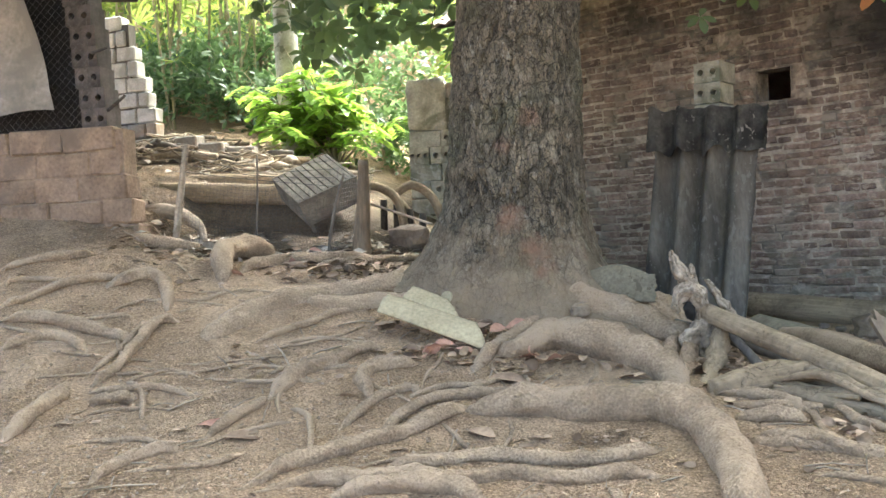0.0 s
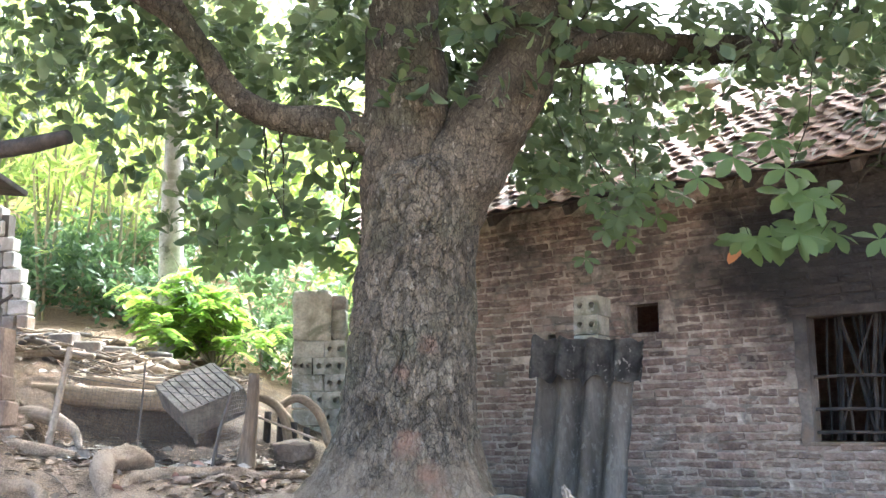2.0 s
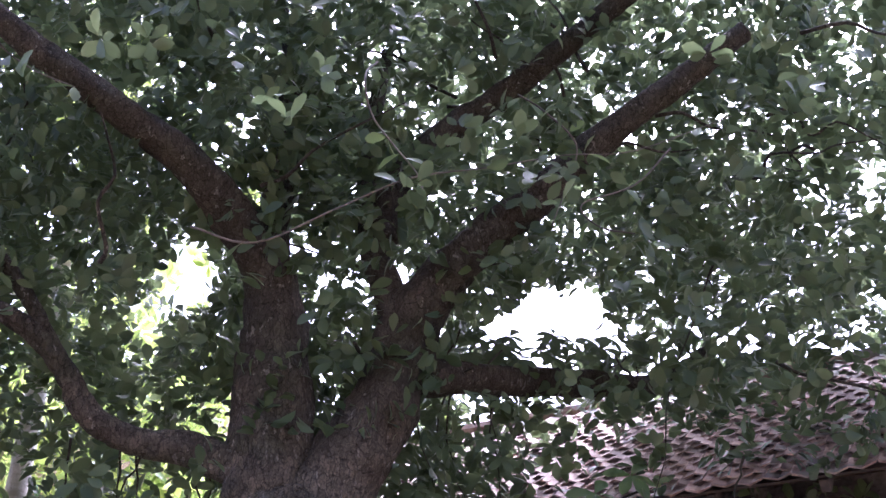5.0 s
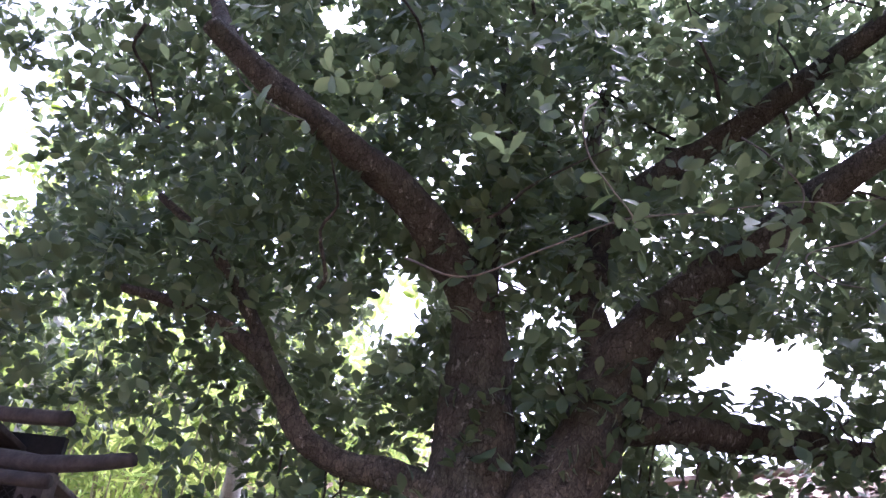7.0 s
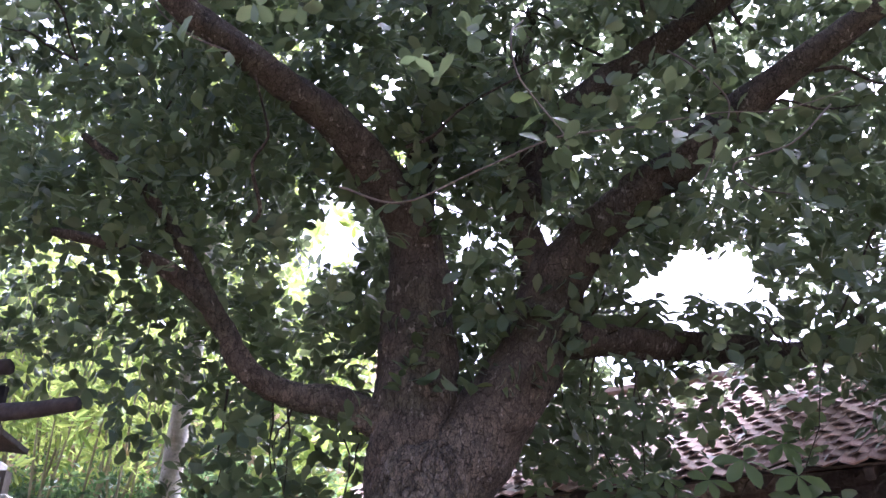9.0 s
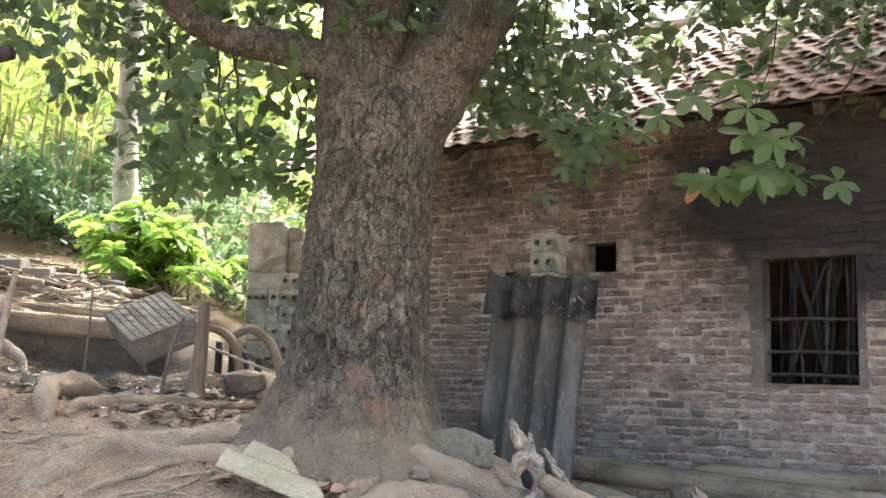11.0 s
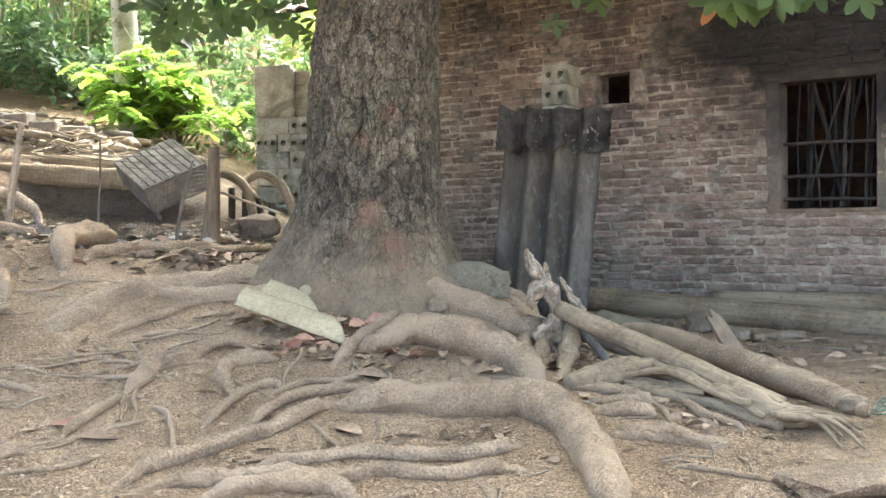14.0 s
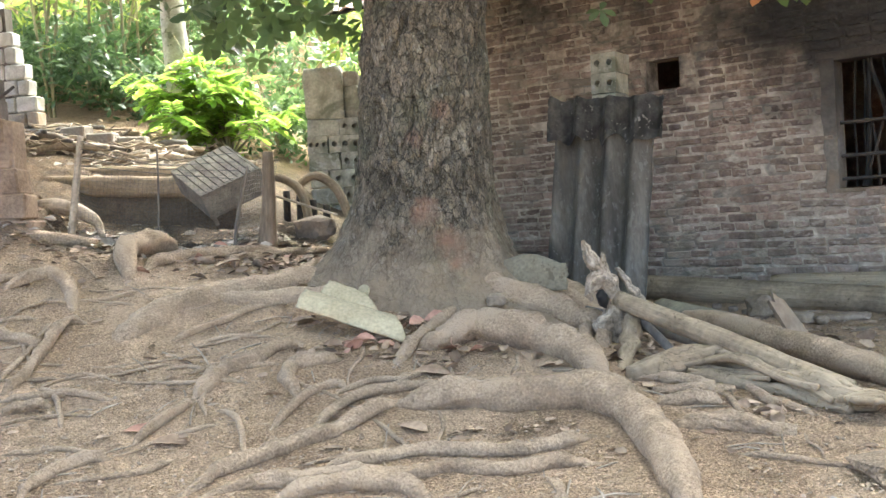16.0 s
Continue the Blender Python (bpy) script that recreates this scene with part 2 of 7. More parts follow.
def flakes(m, scale, stretch=(1, 1, 1), width=0.08, seam=0.4, low=0.8, high=1.2, depth=0.006, warp=0.05):
    """Adds small plates or crumbs, each with a tone of its own and a thin dark seam round it."""
    n, l = m.node_tree.nodes, m.node_tree.links
    b = n["Principled BSDF"]
    src = b.inputs["Base Color"].links[0].from_socket
    ge = n.new("ShaderNodeNewGeometry")
    wv = n.new("ShaderNodeTexNoise")
    wv.inputs["Scale"].default_value, wv.inputs["Detail"].default_value = scale * 0.6, 3
    l.new(ge.outputs["Position"], wv.inputs[0])
    sc = n.new("ShaderNodeVectorMath")
    sc.operation = "MULTIPLY_ADD"
    sc.inputs[1].default_value = (warp, warp, warp)
    l.new(wv.outputs["Color"], sc.inputs[0])
    l.new(ge.outputs["Position"], sc.inputs[2])
    mp = n.new("ShaderNodeMapping")
    mp.inputs["Scale"].default_value = stretch
    l.new(sc.outputs[0], mp.inputs[0])
    edge, cell = n.new("ShaderNodeTexVoronoi"), n.new("ShaderNodeTexVoronoi")
    edge.feature = "DISTANCE_TO_EDGE"
    for v in (edge, cell):
        v.inputs["Scale"].default_value = scale
        l.new(mp.outputs[0], v.inputs["Vector"])
    er = n.new("ShaderNodeMapRange")
    er.inputs[1].default_value, er.inputs[2].default_value = 0.0, width
    er.inputs[3].default_value, er.inputs[4].default_value = seam, 1.0
    l.new(edge.outputs["Distance"], er.inputs[0])
    sep = n.new("ShaderNodeSeparateColor")
    l.new(cell.outputs["Color"], sep.inputs[0])
    tr = n.new("ShaderNodeMapRange")
    tr.inputs[3].default_value, tr.inputs[4].default_value = low, high
    l.new(sep.outputs[0], tr.inputs[0])
    mu = n.new("ShaderNodeMath")
    mu.operation = "MULTIPLY"
    l.new(er.outputs[0], mu.inputs[0])
    l.new(tr.outputs[0], mu.inputs[1])
    mx = n.new("ShaderNodeMix")
    mx.data_type, mx.blend_type = "RGBA", "MULTIPLY"
    mx.inputs[0].default_value = 1.0
    l.new(src, mx.inputs[6])
    l.new(mu.outputs[0], mx.inputs[7])
    l.new(mx.outputs[2], b.inputs["Base Color"])
    bp = n.new("ShaderNodeBump")
    bp.inputs["Strength"].default_value, bp.inputs["Distance"].default_value = 0.9, depth
    l.new(mu.outputs[0], bp.inputs["Height"])
    if b.inputs["Normal"].links:
        l.new(b.inputs["Normal"].links[0].from_socket, bp.inputs["Normal"])
    l.new(bp.outputs[0], b.inputs["Normal"])
    return m


def moss_and_darkening(m):
    """Adds grey-green damp stains and splashed dust on the foot of the wall; darkens its top and hole."""
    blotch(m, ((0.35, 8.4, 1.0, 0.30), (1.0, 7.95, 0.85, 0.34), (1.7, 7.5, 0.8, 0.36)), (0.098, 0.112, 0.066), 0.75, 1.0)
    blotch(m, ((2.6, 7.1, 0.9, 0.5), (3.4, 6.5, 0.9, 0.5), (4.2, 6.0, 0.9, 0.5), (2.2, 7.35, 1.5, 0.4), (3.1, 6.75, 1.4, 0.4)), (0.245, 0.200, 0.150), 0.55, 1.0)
    # uneven dark band along the top of the wall
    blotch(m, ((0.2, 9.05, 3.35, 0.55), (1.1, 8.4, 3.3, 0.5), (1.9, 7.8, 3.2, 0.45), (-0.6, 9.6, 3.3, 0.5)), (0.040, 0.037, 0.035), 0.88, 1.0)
    # the hole's shade, painted over its bright reveal
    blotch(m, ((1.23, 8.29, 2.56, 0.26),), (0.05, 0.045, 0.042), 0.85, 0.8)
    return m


def bark_material():
    """Grey-brown bark in flaking plates: dark seams, lichen, rusty scars where plates have come off, dust at the foot."""
    m = material("bark", (0.118, 0.099, 0.071), (0.166, 0.143, 0.104), 4.5, 0.92, 0.9, 70, c3=(0.122, 0.112, 0.074), dist=0.012, spec=0.2, det=8, mott=0.6)
    n, l = m.node_tree.nodes, m.node_tree.links
    b = n["Principled BSDF"]
    src = b.inputs["Base Color"].links[0].from_socket
    # tone of the bark plates, and the shade painted on the limbs
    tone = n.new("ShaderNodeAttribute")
    tone.attribute_name = "plate_and_limb_shade"
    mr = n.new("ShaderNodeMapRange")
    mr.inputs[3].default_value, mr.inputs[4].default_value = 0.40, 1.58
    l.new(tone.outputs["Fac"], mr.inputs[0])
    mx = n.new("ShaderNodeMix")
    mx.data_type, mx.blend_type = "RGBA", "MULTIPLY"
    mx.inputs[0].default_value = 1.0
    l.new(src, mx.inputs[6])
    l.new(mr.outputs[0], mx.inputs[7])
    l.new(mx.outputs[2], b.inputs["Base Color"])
    flecks(m, 30, (0.180, 0.168, 0.135), 0.645, (1, 1, 0.55))
    blotch(m, ((-0.44, 5.70, 2.12, 0.07), (-0.28, 5.72, 2.18, 0.05), (-0.75, 5.72, 1.35, 0.05), (-0.62, 5.70, 1.95, 0.05)), (0.150, 0.092, 0.064), 0.7, 0.6)
    flakes(m, 23, (1, 1, 0.33), 0.06, 0.36, 0.82, 1.20, 0.005, 0.07)
    flakes(m, 58, (1, 1, 0.42), 0.09, 0.50, 0.82, 1.20, 0.006, 0.03)
    src = b.inputs["Base Color"].links[0].from_socket
    ge = n.new("ShaderNodeNewGeometry")
    nz = n.new("ShaderNodeTexNoise")
    nz.inputs["Scale"].default_value, nz.inputs["Detail"].default_value = 6.0, 8
    l.new(ge.outputs["Position"], nz.inputs[0])
    sep = n.new("ShaderNodeSeparateXYZ")
    l.new(ge.outputs["Position"], sep.inputs[0])
    ad = n.new("ShaderNodeMath")
    ad.operation = "MULTIPLY_ADD"
    l.new(nz.outputs[0], ad.inputs[0])
    ad.inputs[1].default_value = 0.9
    l.new(sep.outputs[2], ad.inputs[2])
    dust = n.new("ShaderNodeMapRange")
    dust.inputs[1].default_value, dust.inputs[2].default_value = 1.45, 2.00
    dust.inputs[3].default_value, dust.inputs[4].default_value = 0.76, 0.0
    l.new(ad.outputs[0], dust.inputs[0])
    m4 = n.new("ShaderNodeMix")
    m4.data_type = "RGBA"
    l.new(dust.outputs[0], m4.inputs[0])
    l.new(src, m4.inputs[6])
    m4.inputs[7].default_value = (0.262, 0.198, 0.132, 1)
    l.new(m4.outputs[2], b.inputs["Base Color"])
    blotch(m, ((-0.57, 5.66, 1.53, 0.075), (-0.45, 5.62, 1.36, 0.085), (-0.40, 5.62, 1.22, 0.06), (-0.10, 5.74, 1.36, 0.07), (0.02, 5.80, 1.22, 0.08)), (0.20, 0.110, 0.072), 0.7, 0.6)
    return m


M_SOIL = blotch(crackle(mould_and_shade(material("soil", (0.312, 0.216, 0.131), (0.460, 0.328, 0.207), 2.6, 0.95, 1.0, 90, c3=(0.465, 0.338, 0.218), dist=0.05, det=10, mott=0.95)), 30, 0.02, 0.6, 0.014, often=0.5), ((-3.15, 7.0, 1.75, 0.8), (-1.55, 7.75, 1.55, 1.1), (-0.9, 8.0, 1.5, 1.0), (-2.0, 8.8, 1.75, 1.0), (-3.3, 7.4, 1.8, 0.9), (-2.7, 8.3, 2.0, 1.1), (-3.7, 8.2, 2.1, 1.1)), (0.115, 0.092, 0.066), 0.85, 0.8)
flakes(M_SOIL, 75, (1, 1, 1), 0.12, 0.74, 0.80, 1.20, 0.006, 0.012)
M_ROOT = crackle(crackle(material("root_bark", (0.225, 0.165, 0.108), (0.335, 0.252, 0.168), 7, 0.92, 0.9, 80, c3=(0.318, 0.240, 0.162), dist=0.012, det=9, mott=0.75), 30, 0.010, 0.50, 0.012, often=0.35), 75, 0.014, 0.60, 0.006, often=0.5)
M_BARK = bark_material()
M_BRICK = soot(moss_and_darkening(flecks(material("fired_brick", (0.178, 0.129, 0.103), (0.312, 0.233, 0.185), 9, 0.92, 1.0, 40, c3=(0.27, 0.225, 0.178), vary=0.34, dist=0.018, det=6), 15, (0.36, 0.30, 0.238), 0.58, (1, 1, 2.2))))
M_MORTAR = soot(moss_and_darkening(material("lime_mortar", (0.34, 0.285, 0.225), (0.54, 0.465, 0.375), 9, 0.95, 1.0, 30, c3=(0.21, 0.188, 0.155), dist=0.03, det=6)))
M_TILE = material("roof_tile", (0.20, 0.125, 0.095), (0.34, 0.245, 0.195), 9, 0.8, 0.5, 50, c3=(0.21, 0.19, 0.165), vary=0.4, dist=0.008)
M_WOOD = grain(material("weathered_wood", (0.145, 0.110, 0.076), (0.25, 0.198, 0.142), 7, 0.9, 0.6, 40, stretch=(1, 1, 0.3), dist=0.008, spec=0.15))
M_DARKWOOD = material("smoked_wood", (0.03, 0.026, 0.022), (0.06, 0.05, 0.042), 8, 0.85, 0.4, 40)
M_BLOCK = flecks(material("concrete_block", (0.24, 0.232, 0.178), (0.38, 0.368, 0.292), 8, 0.95, 0.8, 50, c3=(0.15, 0.155, 0.11), vary=0.14, dist=0.01), 24, (0.33, 0.325, 0.28), 0.62)
M_LEAF = leaf_material("leaf_green", (0.048, 0.076, 0.032), (0.090, 0.128, 0.053), 0.42)
M_BUSH = leaf_material("bright_leaf", (0.105, 0.225, 0.026), (0.225, 0.38, 0.055), 0.5)
# near-black colour that stands in for shade inside openings
M_DARK = material("recess_shade", (0.012, 0.011, 0.01), (0.02, 0.018, 0.016), 4, 0.95, 0.0)
M_PLASTER = material("old_plaster", (0.22, 0.20, 0.17), (0.33, 0.30, 0.26), 9, 0.95, 0.5, 45, c3=(0.26, 0.19, 0.13), dist=0.008)
M_STICK = material("grey_stick", (0.07, 0.06, 0.05), (0.13, 0.115, 0.095), 9, 0.85, 0.4, 50, vary=0.3, stretch=(1, 1, 0.3), dist=0.004)
M_FIBRE = flecks(flecks(material("fibre_cement", (0.082, 0.074, 0.061), (0.160, 0.146, 0.122), 6, 0.95, 0.5, 55, c3=(0.044, 0.041, 0.037), stretch=(1, 1, 0.3), dist=0.005, spec=0.15), 26, (0.165, 0.157, 0.138), 0.63, (1, 1, 0.5)), 60, (0.17, 0.162, 0.14), 0.64)
M_FIBRE_DARK = flecks(material("blackened_fibre_cement", (0.038, 0.036, 0.033), (0.095, 0.090, 0.080), 9, 0.95, 0.6, 55, c3=(0.026, 0.025, 0.023), dist=0.006, spec=0.15), 30, (0.24, 0.225, 0.195), 0.66)
M_PALE = material("pale_green_sheet", (0.295, 0.252, 0.160), (0.37, 0.322, 0.210), 6, 0.9, 0.3, 60, c3=(0.24, 0.206, 0.132), dist=0.004, spec=0.1)
M_GREYSHEET = flecks(material("grey_green_sheet", (0.115, 0.102, 0.073), (0.17, 0.153, 0.110), 6, 0.95, 0.3, 60, dist=0.004, spec=0.1), 30, (0.085, 0.076, 0.055), 0.62)
M_DEAD = grain(material("bleached_wood", (0.25, 0.205, 0.152), (0.40, 0.335, 0.255), 8, 0.9, 0.6, 45, c3=(0.17, 0.135, 0.095), dist=0.008, spec=0.15))
M_STUMP = grain(crackle(material("gnarled_wood", (0.215, 0.172, 0.126), (0.40, 0.335, 0.255), 9, 0.92, 0.9, 50, c3=(0.125, 0.100, 0.074), dist=0.014, spec=0.12, mott=0.7), 24, 0.02, 0.4, 0.012, often=0.7), 0.62, 1.12)
M_LOG = grain(crackle(material("grey_log", (0.19, 0.146, 0.096), (0.292, 0.230, 0.154), 4, 0.9, 0.6, 38, c3=(0.318, 0.254, 0.172), dist=0.010, spec=0.15), 20, 0.012, 0.5, 0.014, often=0.5))
M_GREYLEAF = material("grey_dead_leaf", (0.26, 0.225, 0.175), (0.44, 0.39, 0.315), 5, 0.8, 0.2, 40, vary=0.35, dist=0.003)
M_LITTER = material("dead_leaf", (0.17, 0.115, 0.074), (0.33, 0.245, 0.165), 5, 0.8, 0.2, 40, vary=0.4, dist=0.003)
M_REDLEAF = material("red_dead_leaf", (0.26, 0.135, 0.092), (0.36, 0.21, 0.145), 5, 0.7, 0.2, 40, dist=0.003)
M_STONE = material("field_stone", (0.155, 0.122, 0.086), (0.25, 0.20, 0.145), 8, 0.95, 0.7, 50, vary=0.2, dist=0.01, spec=0.1)
M_MUD = material("mud_block", (0.155, 0.110, 0.075), (0.235, 0.170, 0.118), 5, 0.95, 0.8, 40, c3=(0.14, 0.108, 0.080), vary=0.12, dist=0.012)
M_WIRE = material("rusty_wire", (0.07, 0.065, 0.06), (0.13, 0.12, 0.11), 20, 0.6, 0.0, 40, metal=0.3)
M_CLOTH = material("grey_sacking", (0.19, 0.168, 0.135), (0.265, 0.236, 0.19), 6, 0.9, 0.6, 30, c3=(0.16, 0.142, 0.115), dist=0.01)
M_NET = material("green_net", (0.060, 0.098, 0.070), (0.095, 0.145, 0.105), 12, 0.6, 0.0, 40)
M_PALM = flecks(material("pale_trunk", (0.36, 0.345, 0.29), (0.54, 0.52, 0.45), 9, 0.9, 0.4, 40, c3=(0.27, 0.265, 0.20), dist=0.006), 12, (0.12, 0.125, 0.085), 0.62)
M_BAMBOO = material("bamboo_cane", (0.17, 0.155, 0.088), (0.29, 0.255, 0.16), 6, 0.6, 0.1, 40, vary=0.25)
M_FAR = leaf_material("far_leaf", (0.100, 0.175, 0.036), (0.25, 0.33, 0.075), 0.6)
M_PEBBLE = material("pebble", (0.23, 0.175, 0.122), (0.38, 0.30, 0.22), 12, 0.95, 0.3, 60, vary=0.28, dist=0.003)
M_SPRAY = leaf_material("pale_leaf", (0.062, 0.104, 0.034), (0.104, 0.158, 0.052), 0.45)
M_MID = leaf_material("woodland_leaf", (0.042, 0.090, 0.030), (0.10, 0.175, 0.062), 0.45)
M_UNDER = leaf_material("shade_leaf", (0.030, 0.066, 0.024), (0.070, 0.130, 0.046), 0.4)
M_BROWNSTONE = material("brown_stone", (0.12, 0.095, 0.070), (0.20, 0.16, 0.12), 6, 0.95, 0.7, 40, dist=0.012)
M_CHIP = material("bark_chip", (0.23, 0.168, 0.108), (0.40, 0.308, 0.21), 5, 0.9, 0.2, 40, vary=0.32, dist=0.003)
M_ORANGE = leaf_material("orange_leaf", (0.38, 0.17, 0.05), (0.45, 0.22, 0.08), 0.4)
M_SLAT = material("grey_slat", (0.125, 0.112, 0.090), (0.21, 0.19, 0.155), 9, 0.9, 0.4, 45, vary=0.2, dist=0.004, spec=0.15)
M_PALEBLOCK = material("pale_block", (0.40, 0.39, 0.36), (0.58, 0.565, 0.53), 7, 0.95, 0.6, 60, c3=(0.32, 0.31, 0.27), vary=0.12, dist=0.008)
# shade on the column behind the mesh, put into a dark brick colour
M_SHADEBRICK = material("shaded_brick", (0.055, 0.047, 0.041), (0.105, 0.090, 0.078), 8, 0.95, 0.6, 50, vary=0.2, dist=0.008)
M_LEDGE = flakes(material("trodden_earth", (0.225, 0.168, 0.112), (0.325, 0.25, 0.172), 5, 0.95, 0.9, 90, c3=(0.25, 0.19, 0.13), dist=0.02, det=9, mott=0.9), 60, (1, 1, 1), 0.12, 0.75, 0.8, 1.2, 0.006, 0.012)
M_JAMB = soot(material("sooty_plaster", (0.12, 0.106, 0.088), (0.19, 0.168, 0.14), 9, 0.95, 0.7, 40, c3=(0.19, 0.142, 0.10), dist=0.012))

# tools for building
def mesh_from(name, bm, mat, smooth=False):
    me = bpy.data.meshes.new(name)
    bm.to_mesh(me)
    bm.free()
    for m in mat if isinstance(mat, (list, tuple)) else [mat]:
        me.materials.append(m)
    if smooth:
        me.polygons.foreach_set("use_smooth", [True] * len(me.polygons))
    return me


def part(name, bm, mat, parent=None, label="", smooth=False):
    ob = new(name, mesh_from(name, bm, mat, smooth))
    if parent:
        ob.parent = parent
    return tagged(ob, label)


def empty(name, place=(0, 0, 0), turn=0.0):
    ob = new(name)
    ob.matrix_world = pose(*place, 0, 0, turn)
    return ob


def box(bm, m, sx, sy, sz, bevel=0.0, rough=0.0, rnd=random):
    """A block of that size about m, its edges bevelled and its corners moved a little."""
    made = bmesh.ops.create_cube(bm, size=1, matrix=m @ Matrix.Diagonal((sx, sy, sz, 1)))["verts"]
    if rough:
        for v in made:
            v.co += Vector((rnd.uniform(-1, 1), rnd.uniform(-1, 1), rnd.uniform(-1, 1))) * rough
    if bevel:
        edges = list({e for v in made for e in v.link_edges})
        bmesh.ops.bevel(bm, geom=edges, offset=bevel, segments=1, affect="EDGES")


def spline(points, steps):
    """Points along a smooth curve through the given rows of any width."""
    p = np.array(points, float)
    p = np.vstack([2 * p[0] - p[1], p, 2 * p[-1] - p[-2]])
    out = []
    for i in range(1, len(p) - 2):
        for k in range(steps):
            u = k / steps
            out.append(0.5 * (2 * p[i] + (p[i + 1] - p[i - 1]) * u + (2 * p[i - 1] - 5 * p[i] + 4 * p[i + 1] - p[i + 2]) * u * u + (3 * p[i] - p[i - 1] - 3 * p[i + 1] + p[i + 2]) * u**3))
    out.append(p[-2])
    return np.array(out)


def tube(bm, rows, seg=10, wobble=0.06, freq=5.0, flat=1.0, closed=True):
    """A round, uneven limb through rows of x, y, z, radius. flat: height against width."""
    rings = []
    old, run, wide = None, [0.0], 0.0
    uv = bm.loops.layers.uv.verify()
    for i, (x, y, z, r) in enumerate(rows):
        wide = max(wide, r)
        if i:
            run.append(run[-1] + (Vector((x, y, z)) - Vector(rows[i - 1][:3])).length)
        a = Vector(rows[min(i + 1, len(rows) - 1)][:3]) - Vector(rows[max(i - 1, 0)][:3])
        a.normalize()
        if old is None:
            old = Vector((0, 0, 1)) if abs(a.z) < 0.9 else Vector((0, 1, 0))
        up = (old - a * old.dot(a)).normalized()
        old = up
        side = a.cross(up)
        ring = []
        for k in range(seg):
            w = 2 * math.pi * k / seg
            d = side * math.cos(w) + up * (math.sin(w) * flat)
            f = 1 + wobble * 2 * noise.noise(Vector((x, y, z)) * freq + d * 1.3)
            ring.append(bm.verts.new(Vector((x, y, z)) + d * r * f))
        rings.append(ring)
    for i, (a, b) in enumerate(zip(rings, rings[1:])):
        for k in range(seg):
            f = bm.faces.new((a[k], a[(k + 1) % seg], b[(k + 1) % seg], b[k]))
            for lp, (q, w) in zip(f.loops, ((i, k), (i, k + 1), (i + 1, k + 1), (i + 1, k))):
                lp[uv].uv = (run[q], 2 * math.pi * wide * w / seg)
    if closed:
        bm.faces.new(rings[0][::-1])
        bm.faces.new(rings[-1])
    return rings


def lerp(x, xs, ys):
    return float(np.interp(x, xs, ys))


def ground_z(x, y):
    """The height of the bare earth."""
    s = lerp(x, (-4, -2.2, -0.5, 1.0, 3.0), (0.40, 0.30, 0.14, 0.03, 0.0))
    a = 0.06 * max(0.0, -0.7 - x)
    if y < 4.3:
        z = 0.63 + a + (y - 4.3) * 0.15
    else:
        z = 0.63 + a + (min(y, 7.6) - 4.3) * s
    if y > 7.6:
        z += (y - 7.6) * lerp(x, (-3, -1.2, 0), (0.20, 0.08, 0.0))
    if y > 10.5:
        z += (min(y, 40) - 10.5) * 0.30 * lerp(x, (-4, 1), (1.0, 0.0))
    if 6.1 < y < 7.5 and -3.4 < x < -1.9:
        k = min(1.0, (y - 6.1) / 0.8) * min(1.0, (7.5 - y) / 0.07) * min(1.0, (x + 3.4) / 0.2, (-1.9 - x) / 0.4)
        z -= 0.20 * k
    z += 0.22 * math.exp(-((x + 0.5) ** 2 + (y - 6.1) ** 2) / 1.28)
    if abs(x) < 9 and -3 < y < 16:
        p = Vector((x, y, 0))
        z += 0.022 * noise.noise(p * 1.1) + 0.014 * noise.noise(p * 3.3)
    return max(z, -0.2)


def leaf_field(name, mat, places, ways, ups, lengths, aspect=0.42, fold=0.22, bend=0.25, parent=None, label="", wide=0.62):
    """Many leaves in one mesh: each an obovate blade, folded along its rib and bent down at its tip."""
    n = len(places)
    c, d = np.asarray(places, float), np.asarray(ways, float)
    d = d / np.linalg.norm(d, axis=1)[:, None]
    s = np.cross(d, np.asarray(ups, float))
    s /= np.linalg.norm(s, axis=1)[:, None] + 1e-9
    u = np.cross(s, d)
    ln = np.asarray(lengths, float)[:, None]
    st = ((0.30, 0.62), (wide, 1.0), (0.86, 0.66))
    rows = [c, c + d * ln - u * ln * bend * 0.9]
    for q, w in st:
        mid = c + d * ln * q - u * ln * bend * q * q
        side, up = s * ln * aspect * 0.5 * w, u * ln * aspect * 0.5 * w * fold
        rows += [mid, mid + side + up, mid - side + up]
    v = np.stack(rows, 1).reshape(-1, 3)
    face = ((0, 3, 2), (0, 2, 4), (2, 3, 6, 5), (4, 2, 5, 7), (5, 6, 9, 8), (7, 5, 8, 10), (8, 9, 1), (10, 8, 1))
    flat = np.concatenate(face)
    loops = (np.arange(n)[:, None] * 11 + flat).ravel()
    size = np.array([len(f) for f in face])
    total = np.tile(size, n)
    start = np.concatenate([[0], np.cumsum(total)[:-1]])
    me = bpy.data.meshes.new(name)
    me.vertices.add(len(v))
    me.vertices.foreach_set("co", v.ravel())
    me.loops.add(len(loops))
    me.loops.foreach_set("vertex_index", loops.astype(np.int32))
    me.polygons.add(len(total))
    me.polygons.foreach_set("loop_start", start.astype(np.int32))
    me.polygons.foreach_set("use_smooth", np.ones(len(total), bool))
    me.materials.append(mat)
    me.update(calc_edges=True)
    ob = new(name, me)
    if parent:
        ob.parent = parent
        ob.matrix_parent_inverse = parent.matrix_world.inverted()
    return tagged(ob, label)


